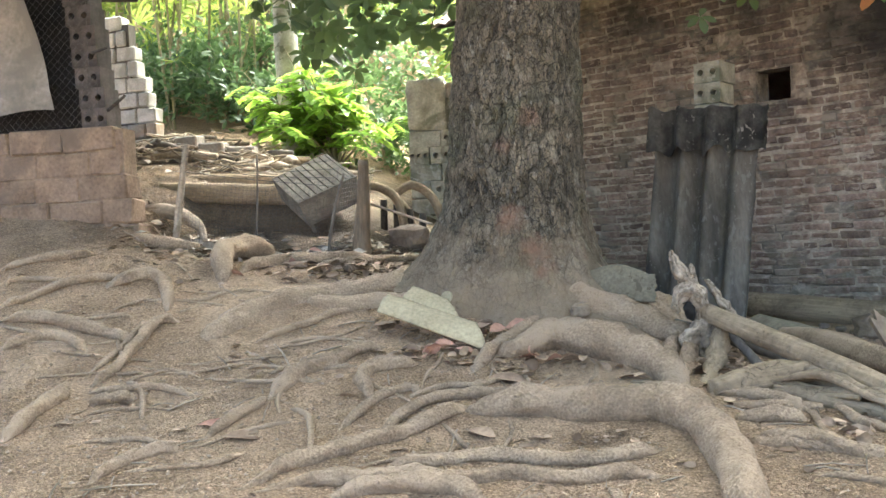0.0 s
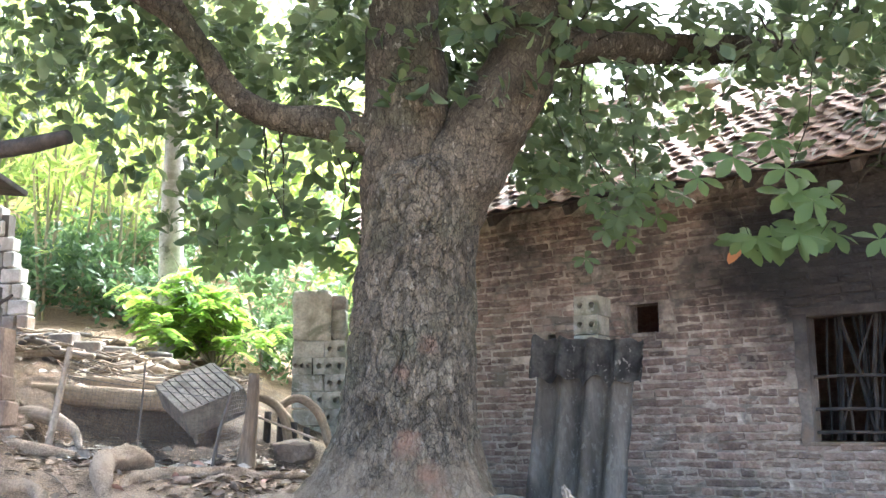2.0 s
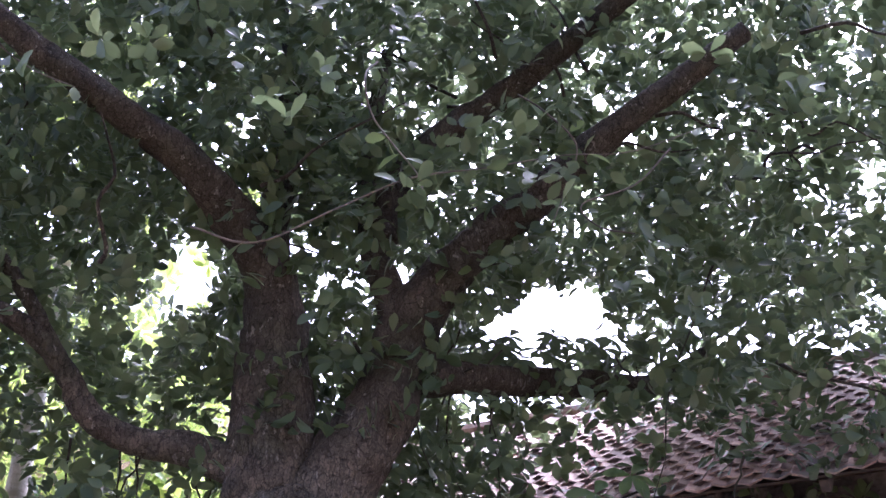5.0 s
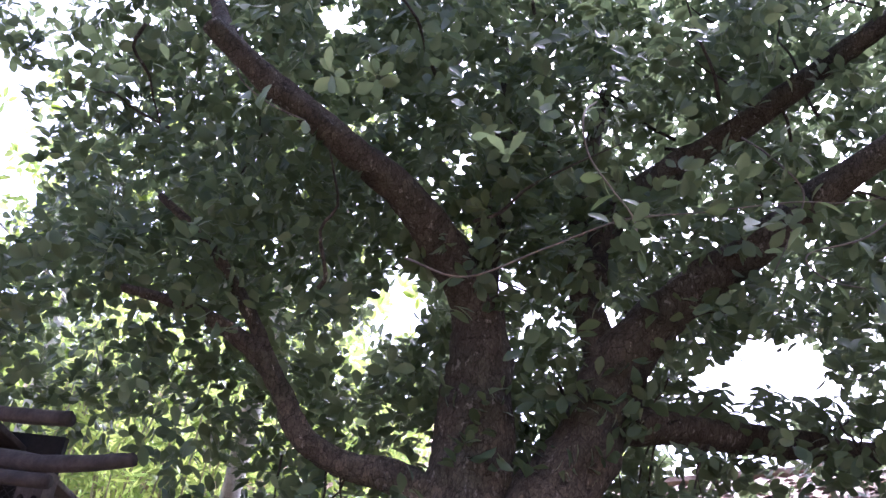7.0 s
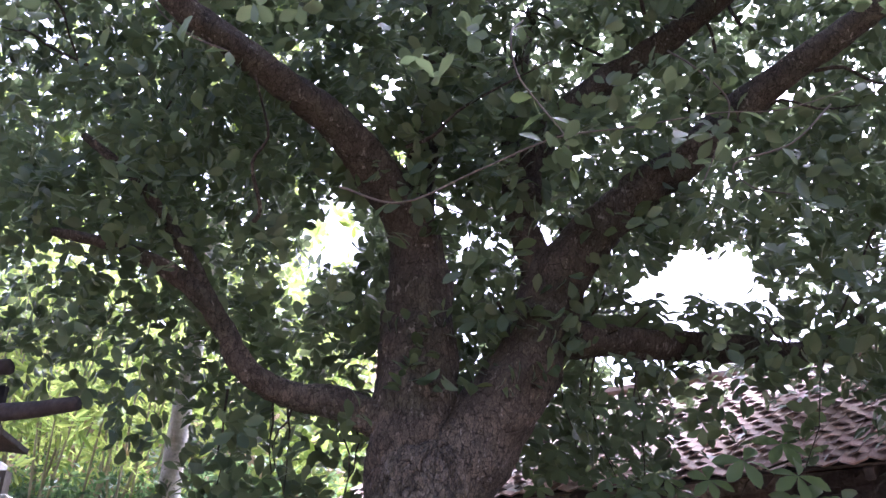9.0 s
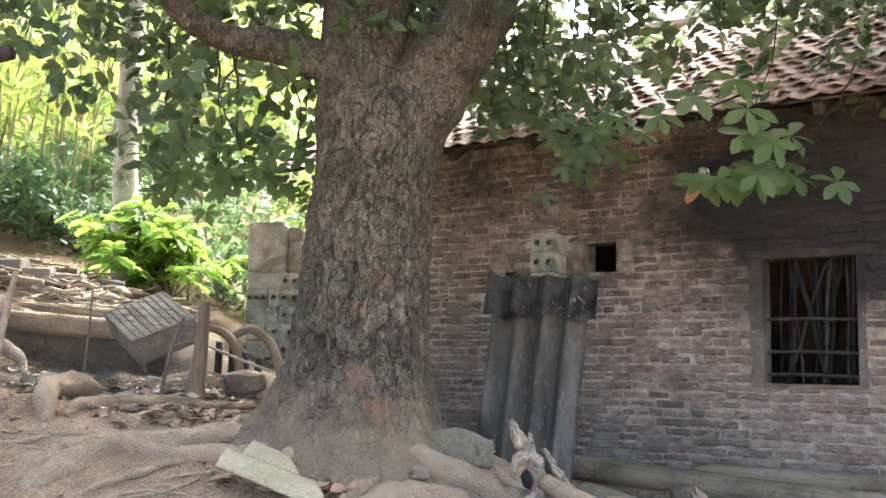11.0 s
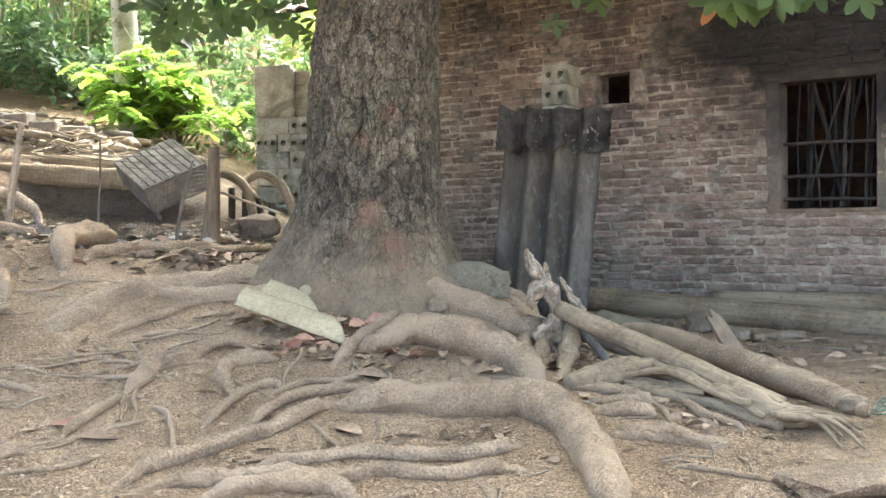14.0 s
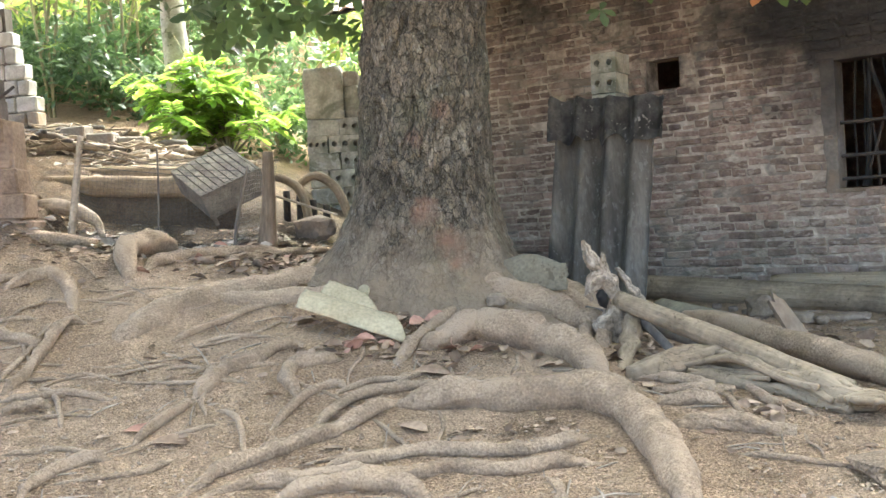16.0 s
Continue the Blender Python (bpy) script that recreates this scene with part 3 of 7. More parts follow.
def rosettes(gen, centres, axes, count, length, spread=0.9, reach=0.05):
    """Leaves set round the tips of twigs: places, ways, ups, lengths."""
    c, a = np.repeat(centres, count, 0), np.repeat(axes, count, 0)
    r = gen.normal(size=c.shape)
    r -= a * (r * a).sum(1)[:, None]
    r /= np.linalg.norm(r, axis=1)[:, None]
    w = a * gen.uniform(0.1, 1.0, (len(c), 1)) + r * spread
    w /= np.linalg.norm(w, axis=1)[:, None]
    place = c + a * gen.uniform(-reach, reach, (len(c), 1)) * 1.5 + w * 0.015
    up = a + gen.normal(size=c.shape) * 0.25
    return place, w, up, length * gen.uniform(0.65, 1.15, len(c))

# the plan of the tree's bare roots: x, y, radius
ROOTS = []


def root(rows, lift=0.55, climb=0.0):
    thin = max(r for _, _, r in rows) < 0.03
    rows = [(x, y, r * (1.3 if thin else 1.12)) for x, y, r in rows]
    ROOTS.append((rows, lift + (0.3 if thin else 0.1), climb))


root([(-1.1, 6.02, 0.085), (-1.45, 5.84, 0.095), (-1.75, 5.68, 0.100), (-1.98, 5.50, 0.100), (-2.12, 5.25, 0.090), (-2.18, 4.98, 0.070)], -0.25)
root([(-1.0, 5.75, 0.07), (-1.3, 5.60, 0.075), (-1.6, 5.55, 0.07), (-1.85, 5.62, 0.055)], -0.10)
root([(-2.41, 5.82, 0.053), (-2.56, 6.21, 0.071), (-2.52, 6.47, 0.073), (-2.4, 6.66, 0.061)], 1.0)
root([(-2.38, 5.96, 0.03), (-2.31, 6.17, 0.039), (-2.17, 6.29, 0.039), (-1.9, 6.4, 0.04), (-1.57, 6.61, 0.033)], 0.6)
root([(-3.07, 5.55, 0.03), (-2.95, 5.72, 0.039), (-2.83, 5.77, 0.039), (-2.69, 5.62, 0.038), (-2.56, 5.38, 0.029)])
root([(-2.52, 4.46, 0.016), (-2.49, 4.63, 0.021), (-2.53, 4.96, 0.023), (-2.53, 5.2, 0.024), (-2.43, 5.26, 0.019)])
root([(-2.7, 5.03, 0.008), (-2.58, 4.86, 0.01), (-2.48, 4.72, 0.007)])
root([(-2.37, 4.52, 0.009), (-2.26, 4.45, 0.011), (-2.14, 4.26, 0.011), (-2.05, 4.07, 0.008)])
root([(-2.37, 4.52, 0.008), (-2.28, 4.6, 0.01), (-2.2, 4.67, 0.011), (-2.03, 4.64, 0.008)])
root([(-2.49, 4.39, 0.013), (-2.34, 4.42, 0.016), (-2.17, 4.47, 0.016), (-1.96, 4.42, 0.013)])
root([(-2.41, 4.25, 0.019), (-2.33, 4.31, 0.024), (-2.24, 4.36, 0.02)])
root([(-2.37, 4.16, 0.007), (-2.21, 4.25, 0.008), (-1.99, 4.26, 0.007)])
root([(-2.2, 3.83, 0.008), (-2.07, 3.85, 0.01), (-1.95, 3.89, 0.01), (-1.73, 3.8, 0.008)])
root([(-1.92, 3.41, 0.017), (-1.92, 3.55, 0.022), (-1.88, 3.66, 0.023), (-1.81, 3.75, 0.023), (-1.72, 3.79, 0.019)])
root([(-1.68, 3.91, 0.014), (-1.65, 4.07, 0.019), (-1.62, 4.27, 0.019), (-1.59, 4.41, 0.016)])
root([(-1.59, 4.41, 0.027), (-1.55, 4.56, 0.035), (-1.51, 4.7, 0.036), (-1.4, 4.8, 0.037), (-1.32, 4.96, 0.038), (-1.18, 5.06, 0.031)])
root([(-1.56, 4.56, 0.008), (-1.54, 4.41, 0.01), (-1.48, 4.25, 0.008)])
root([(-1.59, 4.34, 0.006), (-1.56, 4.4, 0.007), (-1.47, 4.37, 0.006)])
root([(-1.45, 4.33, 0.01), (-1.33, 4.22, 0.012), (-1.25, 4.02, 0.011), (-1.19, 3.83, 0.009)])
root([(-1.91, 5.06, 0.014), (-1.8, 5.19, 0.018), (-1.67, 5.3, 0.018), (-1.58, 5.42, 0.018), (-1.41, 5.53, 0.015)])
root([(-1.74, 5.06, 0.008), (-1.56, 5.12, 0.01), (-1.36, 5.13, 0.008)])
root([(-1.83, 4.76, 0.008), (-1.73, 4.78, 0.009), (-1.63, 4.76, 0.008)])
root([(-1.1, 4.46, 0.024), (-1.19, 4.61, 0.031), (-1.19, 4.75, 0.032), (-1.09, 4.82, 0.033), (-0.96, 4.88, 0.027)])
root([(-1.16, 4.1, 0.013), (-1.12, 4.3, 0.017), (-1.06, 4.47, 0.018), (-0.96, 4.58, 0.018), (-0.9, 4.57, 0.015)])
root([(-1.36, 3.44, 0.018), (-1.23, 3.68, 0.024), (-1.08, 3.82, 0.025), (-0.98, 3.97, 0.026), (-0.86, 4.12, 0.027), (-0.74, 4.3, 0.028), (-0.63, 4.46, 0.023)])
root([(-0.99, 4.14, 0.016), (-0.9, 4.34, 0.021), (-0.81, 4.46, 0.022), (-0.67, 4.55, 0.022), (-0.54, 4.57, 0.022), (-0.39, 4.54, 0.018)])
root([(-0.95, 4.48, 0.01), (-0.87, 4.58, 0.013), (-0.79, 4.66, 0.013), (-0.63, 4.68, 0.013), (-0.5, 4.8, 0.011)])
root([(-0.75, 4.27, 0.008), (-0.65, 4.12, 0.009), (-0.55, 3.95, 0.007)])
root([(-0.48, 6.23, 0.062), (-0.2, 6.02, 0.075), (0.07, 6.13, 0.077), (0.3, 5.99, 0.075), (0.48, 5.65, 0.057)])
root([(-0.62, 5.04, 0.030), (-0.50, 5.03, 0.060), (-0.36, 5.14, 0.084), (-0.2, 5.15, 0.092), (-0.05, 5.07, 0.092), (0.12, 4.96, 0.090), (0.24, 4.76, 0.082), (0.30, 4.56, 0.065)])
root([(-0.72, 4.79, 0.026), (-0.63, 5.03, 0.034), (-0.53, 5.26, 0.036), (-0.45, 5.44, 0.037), (-0.34, 5.54, 0.038), (-0.21, 5.55, 0.03)])
root([(-0.72, 4.40, 0.022), (-0.52, 4.37, 0.056), (-0.27, 4.36, 0.080), (-0.02, 4.32, 0.080), (0.22, 4.31, 0.080), (0.35, 4.14, 0.077), (0.42, 3.89, 0.073), (0.44, 3.63, 0.068), (0.45, 3.38, 0.056), (0.46, 3.12, 0.045)])
root([(-0.9, 3.66, 0.022), (-0.77, 3.72, 0.028), (-0.63, 3.8, 0.029), (-0.46, 3.85, 0.03), (-0.26, 3.84, 0.029), (-0.04, 3.86, 0.03), (0.08, 3.9, 0.03), (0.23, 3.97, 0.024)])
root([(-1.3, 3.44, 0.023), (-1.11, 3.58, 0.031), (-0.86, 3.62, 0.031), (-0.7, 3.65, 0.031), (-0.59, 3.61, 0.031), (-0.48, 3.63, 0.031), (-0.36, 3.68, 0.031), (-0.15, 3.66, 0.031), (0.06, 3.7, 0.031), (0.21, 3.7, 0.025)])
root([(-1.0, 3.46, 0.031), (-0.77, 3.54, 0.04), (-0.56, 3.54, 0.04), (-0.43, 3.45, 0.031)])
root([(-3.42, 5.05, 0.028), (-3.24, 5.1, 0.035), (-2.98, 5.08, 0.035), (-2.71, 5.02, 0.034), (-2.52, 4.95, 0.027)])
root([(-3.24, 4.78, 0.024), (-3.12, 4.92, 0.031), (-2.93, 4.93, 0.031), (-2.77, 4.84, 0.024)])
root([(-3.55, 5.23, 0.017), (-3.43, 5.33, 0.021), (-3.32, 5.51, 0.022), (-3.16, 5.63, 0.022), (-2.95, 5.73, 0.018)])
root([(-2.54, 3.78, 0.026), (-2.57, 3.98, 0.034), (-2.6, 4.2, 0.036), (-2.62, 4.43, 0.03)])
root([(-2.61, 4.55, 0.01), (-2.59, 4.8, 0.014), (-2.6, 5.07, 0.014), (-2.61, 5.22, 0.012)])
root([(-3.85, 5.68, 0.018), (-3.7, 5.82, 0.023), (-3.52, 5.92, 0.024), (-3.38, 6.03, 0.019)])
root([(-3.68, 5.48, 0.011), (-3.66, 5.56, 0.014), (-3.43, 5.57, 0.014), (-3.2, 5.56, 0.011)])
root([(0.37, 5.66, 0.033), (0.3, 5.49, 0.041), (0.24, 5.09, 0.038), (0.21, 4.66, 0.027)])
root([(0.4, 4.6, 0.019), (0.56, 4.61, 0.024), (0.71, 4.53, 0.023), (0.78, 4.4, 0.018)])
root([(0.49, 4.24, 0.025), (0.62, 4.26, 0.031), (0.77, 4.29, 0.025)])
root([(0.54, 4.03, 0.027), (0.67, 4.02, 0.034), (0.8, 3.98, 0.034), (0.92, 3.9, 0.027)])
root([(0.81, 4.4, 0.01), (0.81, 4.24, 0.012), (0.83, 4.11, 0.009)])
root([(0.91, 4.63, 0.015), (0.94, 4.3, 0.017), (1.01, 4.17, 0.017), (1.1, 4.09, 0.013)])
root([(-0.83, 6.53, 0.018), (-1.01, 6.25, 0.021), (-1.2, 6.12, 0.021), (-1.31, 6.14, 0.017)])
root([(-1.16, 6.74, 0.021), (-1.28, 6.37, 0.025), (-1.37, 6.11, 0.024), (-1.48, 5.84, 0.019)])
root([(-1.33, 6.81, 0.019), (-1.52, 6.6, 0.023), (-1.76, 6.41, 0.022), (-1.96, 6.24, 0.017)])
root([(-1.25, 4.82, 0.01), (-1.42, 4.74, 0.012), (-1.57, 4.78, 0.012), (-1.7, 4.7, 0.01)])

# finer roots that spread between the thick ones
fine_rnd = random.Random(14)
for k in range(70):
    w = radians(fine_rnd.uniform(185, 355))
    d = fine_rnd.uniform(0.9, 2.6)
    x, y = -0.5 + d * 1.15 * math.cos(w), 6.1 + d * math.sin(w)
    if y < 3.3 or x > 2.4:
        continue
    turn = w + fine_rnd.uniform(-0.7, 0.7)
    r = fine_rnd.uniform(0.005, 0.014)
    rows = []
    for q in range(5):
        rows.append((x, y, r * (1 - 0.12 * q)))
        turn += fine_rnd.uniform(-0.45, 0.45)
        st = fine_rnd.uniform(0.10, 0.22)
        x, y = x + st * math.cos(turn), y + st * math.sin(turn) * 0.7
    root(rows, 0.45)
root([(-0.50, 5.95, 0.12), (-0.38, 5.80, 0.115), (-0.20, 5.67, 0.100), (0.07, 5.57, 0.082), (0.29, 5.46, 0.074), (0.43, 5.37, 0.060)], 0.7, 0.30)
root([(-0.30, 5.98, 0.09), (-0.02, 5.88, 0.080), (0.18, 5.80, 0.062), (0.36, 5.74, 0.05), (0.52, 5.70, 0.036)], 0.9, 0.28)

# the ground
def build_ground():
    xs = np.concatenate([[-300, -120, -50, -25, -14], np.arange(-9, -4, 0.25), np.arange(-4, 3.6, 0.03), np.arange(3.6, 9, 0.3), [12, 20, 50, 120, 300]])
    ys = np.concatenate([[-300, -100, -40, -15, -6], np.arange(-3, 2.9, 0.3), np.arange(2.9, 8.0, 0.03), np.arange(8.0, 16, 0.3), [20, 30, 60, 130, 400]])
    # earth banked up against the roots
    gx, gy = np.meshgrid(xs, ys)
    bank, calm = np.zeros_like(gx), np.zeros_like(gx)
    for rows, _, _ in ROOTS:
        for x, y, r in spline(rows, 6):
            if r < 0.012:
                continue
            w = 2.3 * r + 0.02
            i0, i1 = np.searchsorted(xs, (x - 3 * w, x + 3 * w))
            j0, j1 = np.searchsorted(ys, (y - 3 * w, y + 3 * w))
            d = (gx[j0:j1, i0:i1] - x) ** 2 + (gy[j0:j1, i0:i1] - y) ** 2
            bank[j0:j1, i0:i1] = np.maximum(bank[j0:j1, i0:i1], 0.30 * r * np.exp(-d / (w * w)))
            calm[j0:j1, i0:i1] = np.maximum(calm[j0:j1, i0:i1], np.exp(-d / (w * w)))
    verts = []
    for j, y in enumerate(ys):
        for i, x in enumerate(xs):
            z = ground_z(x, y) + bank[j, i]
            if -4.2 < x < 3.7 and 2.8 < y < 8.2:
                p = Vector((x, y, 0))
                z += (1 - 0.9 * calm[j, i]) * (0.017 * noise.noise(p * 8) + 0.014 * noise.noise(p * 17) + 0.010 * noise.noise(p * 37))
            verts.append((x, y, z))
    w = len(xs)
    faces = [(j * w + i, j * w + i + 1, (j + 1) * w + i + 1, (j + 1) * w + i) for j in range(len(ys) - 1) for i in range(w - 1)]
    me = bpy.data.meshes.new("ground")
    me.from_pydata(verts, [], faces)
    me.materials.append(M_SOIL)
    me.polygons.foreach_set("use_smooth", [True] * len(me.polygons))
    return tagged(new("ground", me), "bare dry brown earth with pebbles and litter", "ground", kind="structure")


build_ground()

# the brick house: u along its front, v out of it towards the yard, z up
HOUSE = Matrix(((0.81915, -0.57358, 0, 4.299), (-0.57358, -0.81915, 0, 6.1397), (0, 0, 1, 0), (0, 0, 0, 1)))


def slab(bm, u0, u1, v0, v1, z0, z1, bevel=0.0, rough=0.0):
    box(bm, Matrix.Translation(((u0 + u1) / 2, (v0 + v1) / 2, (z0 + z1) / 2)), u1 - u0, abs(v1 - v0), z1 - z0, bevel, rough)


WIN = (-2.42, -1.72, 1.52, 2.46)
HOLE = (-3.93, -3.63, 2.42, 2.67)
GAP = (-4.72, -4.63, 2.38, 2.46)
U0, U1, DEEP = -6.7, 2.2, -4.2
EAVE, RIDGE, TOP = 0.6, -2.1, 5.24
SLOPE = math.atan2(TOP - 3.55, EAVE - RIDGE)

house = new("house")
house.matrix_world = HOUSE
tagged(house, "old one-storey house of sooty red brick under a clay tile roof", "house")


def build_wall():
    """The mortar core of the front wall, with its openings right through."""
    cuts_u = sorted({U0, U1, WIN[0], WIN[1], HOLE[0], HOLE[1], GAP[0], GAP[1]})
    cuts_z = sorted({0.35, 3.62, WIN[2], WIN[3], HOLE[2], HOLE[3], GAP[2], GAP[3]})
    bm = bmesh.new()
    at = {}

    def vert(u, v, z):
        key = (round(u, 4), v, round(z, 4))
        if key not in at:
            at[key] = bm.verts.new((u, v, z))
        return at[key]

    def is_open(i, j):
        if not (0 <= i < len(cuts_u) - 1 and 0 <= j < len(cuts_z) - 1):
            return True
        u, z = (cuts_u[i] + cuts_u[i + 1]) / 2, (cuts_z[j] + cuts_z[j + 1]) / 2
        return any(o[0] < u < o[1] and o[2] < z < o[3] for o in (WIN, HOLE, GAP))

    for i in range(len(cuts_u) - 1):
        for j in range(len(cuts_z) - 1):
            if is_open(i, j):
                continue
            a, b, c, d = cuts_u[i], cuts_u[i + 1], cuts_z[j], cuts_z[j + 1]
            bm.faces.new([vert(*p) for p in ((a, -0.010, c), (b, -0.010, c), (b, -0.010, d), (a, -0.010, d))])
            bm.faces.new([vert(*p) for p in ((a, -0.22, d), (b, -0.22, d), (b, -0.22, c), (a, -0.22, c))])
            for di, dj, e in ((-1, 0, ((a, c), (a, d))), (1, 0, ((b, d), (b, c))), (0, -1, ((b, c), (a, c))), (0, 1, ((a, d), (b, d)))):
                if is_open(i + di, j + dj):
                    (p, q), (r, s) = e
                    bm.faces.new([vert(p, -0.22, q), vert(p, -0.010, q), vert(r, -0.010, s), vert(r, -0.22, s)])
    bmesh.ops.recalc_face_normals(bm, faces=bm.faces)
    return part("wall", bm, M_MORTAR, house, "brick wall laid in thick worn lime mortar")


wall = build_wall()
for box_of in ((U0, U0 + 0.22, -0.23, DEEP), (U1 - 0.22, U1, -0.23, DEEP), (U0 + 0.23, U1 - 0.23, DEEP + 0.22, DEEP)):
    bm = bmesh.new()
    slab(bm, *box_of, 0.35, 3.6)
    part("side_wall", bm, M_BRICK, house)
for u in (U0 + 0.001, U1 - 0.221):
    bm = bmesh.new()
    f = [bm.verts.new((u, -0.1, 3.61)), bm.verts.new((u, DEEP + 0.1, 3.61)), bm.verts.new((u, RIDGE, TOP - 0.2))]
    g = [bm.verts.new(v.co + Vector((0.22, 0, 0))) for v in f]
    bm.faces.new(f)
    bm.faces.new(g[::-1])
    for k in range(3):
        bm.faces.new((f[k], f[(k + 1) % 3], g[(k + 1) % 3], g[k]))
    bmesh.ops.recalc_face_normals(bm, faces=bm.faces)
    part("gable", bm, M_BRICK, house)
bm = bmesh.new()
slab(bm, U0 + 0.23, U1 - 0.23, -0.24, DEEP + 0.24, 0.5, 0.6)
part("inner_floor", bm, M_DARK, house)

# roof: battens and boards below, tiles above
roof = new("roof")
roof.parent = house


def on_roof(u, s, h):
    """A place on the front slope: s up from the eave, h out of it."""
    return Vector((u, EAVE - s * math.cos(SLOPE) + h * math.sin(SLOPE), 3.5 + s * math.sin(SLOPE) + h * math.cos(SLOPE)))


LONG = (EAVE - RIDGE) / math.cos(SLOPE)
TILT = Euler((-SLOPE, 0, 0)).to_matrix().to_4x4()
bm = bmesh.new()
box(bm, Matrix.Translation(on_roof((U0 + U1) / 2 - 0.1, LONG / 2 + 0.02, -0.012)) @ TILT, U1 - U0 + 0.5, LONG, 0.018)
part("roof_board", bm, M_DARKWOOD, roof)
bm = bmesh.new()
box(bm, Matrix.Translation(((U0 + U1) / 2 - 0.1, 2 * RIDGE - on_roof(0, LONG / 2, 0).y, on_roof(0, LONG / 2, 0).z)) @ Euler((SLOPE, 0, 0)).to_matrix().to_4x4(), U1 - U0 + 0.5, LONG, 0.05)
part("back_slope", bm, M_TILE, roof)
rnd = random.Random(11)
for k in range(12):
    bm = bmesh.new()
    u = U0 + 0.2 + k * 0.78
    box(bm, Matrix.Translation(on_roof(u, 0.55, -0.075)) @ TILT, 0.07, 1.1, 0.09, 0.006)
    part("rafter", bm, M_DARKWOOD, roof)
bm = bmesh.new()
tube(bm, [(u, RIDGE, TOP - 0.02 + 0.012 * math.sin(u * 7), 0.09) for u in np.linspace(U0 - 0.2, U1 + 0.2, 40)], 8, 0.05)
part("ridge_cap", bm, M_TILE, roof)

# window
win = new("window")
win.parent = house
for side in WIN[:2]:
    bm = bmesh.new()
    w = -0.085 if side == WIN[0] else 0.05
    prev = None
    for k in range(13):
        z = WIN[2] - 0.03 + k * (WIN[3] - WIN[2] + 0.05) / 12
        out = w * (1 + 0.35 * noise.noise(Vector((side, 0, z * 6))))
        ring = [bm.verts.new((side - w * 0.12, 0.002, z)), bm.verts.new((side - w * 0.12, -0.17, z)), bm.verts.new((side + out, -0.17, z)), bm.verts.new((side + out, 0.008 + 0.004 * noise.noise(Vector((z * 9, side, 0))), z))]
        if prev:
            for a in range(4):
                bm.faces.new((prev[a], prev[(a + 1) % 4], ring[(a + 1) % 4], ring[a]))
        else:
            bm.faces.new(ring[::-1])
        prev = ring
    bm.faces.new(prev)
    bmesh.ops.recalc_face_normals(bm, faces=bm.faces)
    part("jamb", bm, M_JAMB, win, "crumbling grey plaster window jamb")
bm = bmesh.new()
slab(bm, WIN[0] - 0.02, WIN[1] + 0.02, 0.006, -0.2, WIN[2] - 0.03, WIN[2], 0.006)
part("sill", bm, M_WOOD, win)
bm = bmesh.new()
slab(bm, WIN[0] - 0.12, WIN[1] + 0.12, 0.001, -0.2, WIN[3], WIN[3] + 0.07, 0.006)
part("lintel", bm, M_DARKWOOD, win)
for z in (1.585, 1.755, 2.0):
    bm = bmesh.new()
    tube(bm, [(u, -0.06, z + 0.006 * math.sin(u * 5), 0.013) for u in np.linspace(WIN[0] + 0.02, WIN[1] + (0.12 if z < 1.8 else -0.02), 8)], 7)
    part("bar", bm, M_DARKWOOD, win)
rnd = random.Random(5)
for k in range(15):
    bm = bmesh.new()
    a, b = rnd.uniform(WIN[0] + 0.05, WIN[1] - 0.05), rnd.uniform(WIN[0] + 0.05, WIN[1] - 0.05)
    if k % 2:
        b = a + rnd.uniform(-0.08, 0.08)
    v = -0.10 - 0.02 * (k % 5)
    r = rnd.uniform(0.008, 0.018)
    tube(bm, [(a + (b - a) * q + 0.008 * math.sin(q * 9 + k), v - 0.03 * q, WIN[2] + 0.01 + q * (WIN[3] - WIN[2] + 0.2), r) for q in np.linspace(0, 1, 8)], 6)
    # most sticks near-black: the room's shade is put into their colour
    part("stick", bm, M_DARK if k % 3 else M_DARKWOOD, win)


# the big tree
tree = new("tree")
tree.matrix_world = pose(-0.62, 6.1, 0.8)
tagged(tree, "large old tree with cracked grey-brown bark and spreading bare roots", "tree")


def tree_part(name, bm, mat, label="", smooth=True):
    bm.transform(tree.matrix_world.inverted())
    return part(name, bm, mat, tree, label, smooth)


LOBES = ((178, 1.15, 24), (-165, 0.5, 16), (-146, 0.75, 15), (-116, 0.66, 15), (-86, 0.58, 14), (-62, 0.60, 14), (-37, 0.95, 14), (-16, 0.5, 11), (6, 0.75, 17), (95, 0.4, 35))


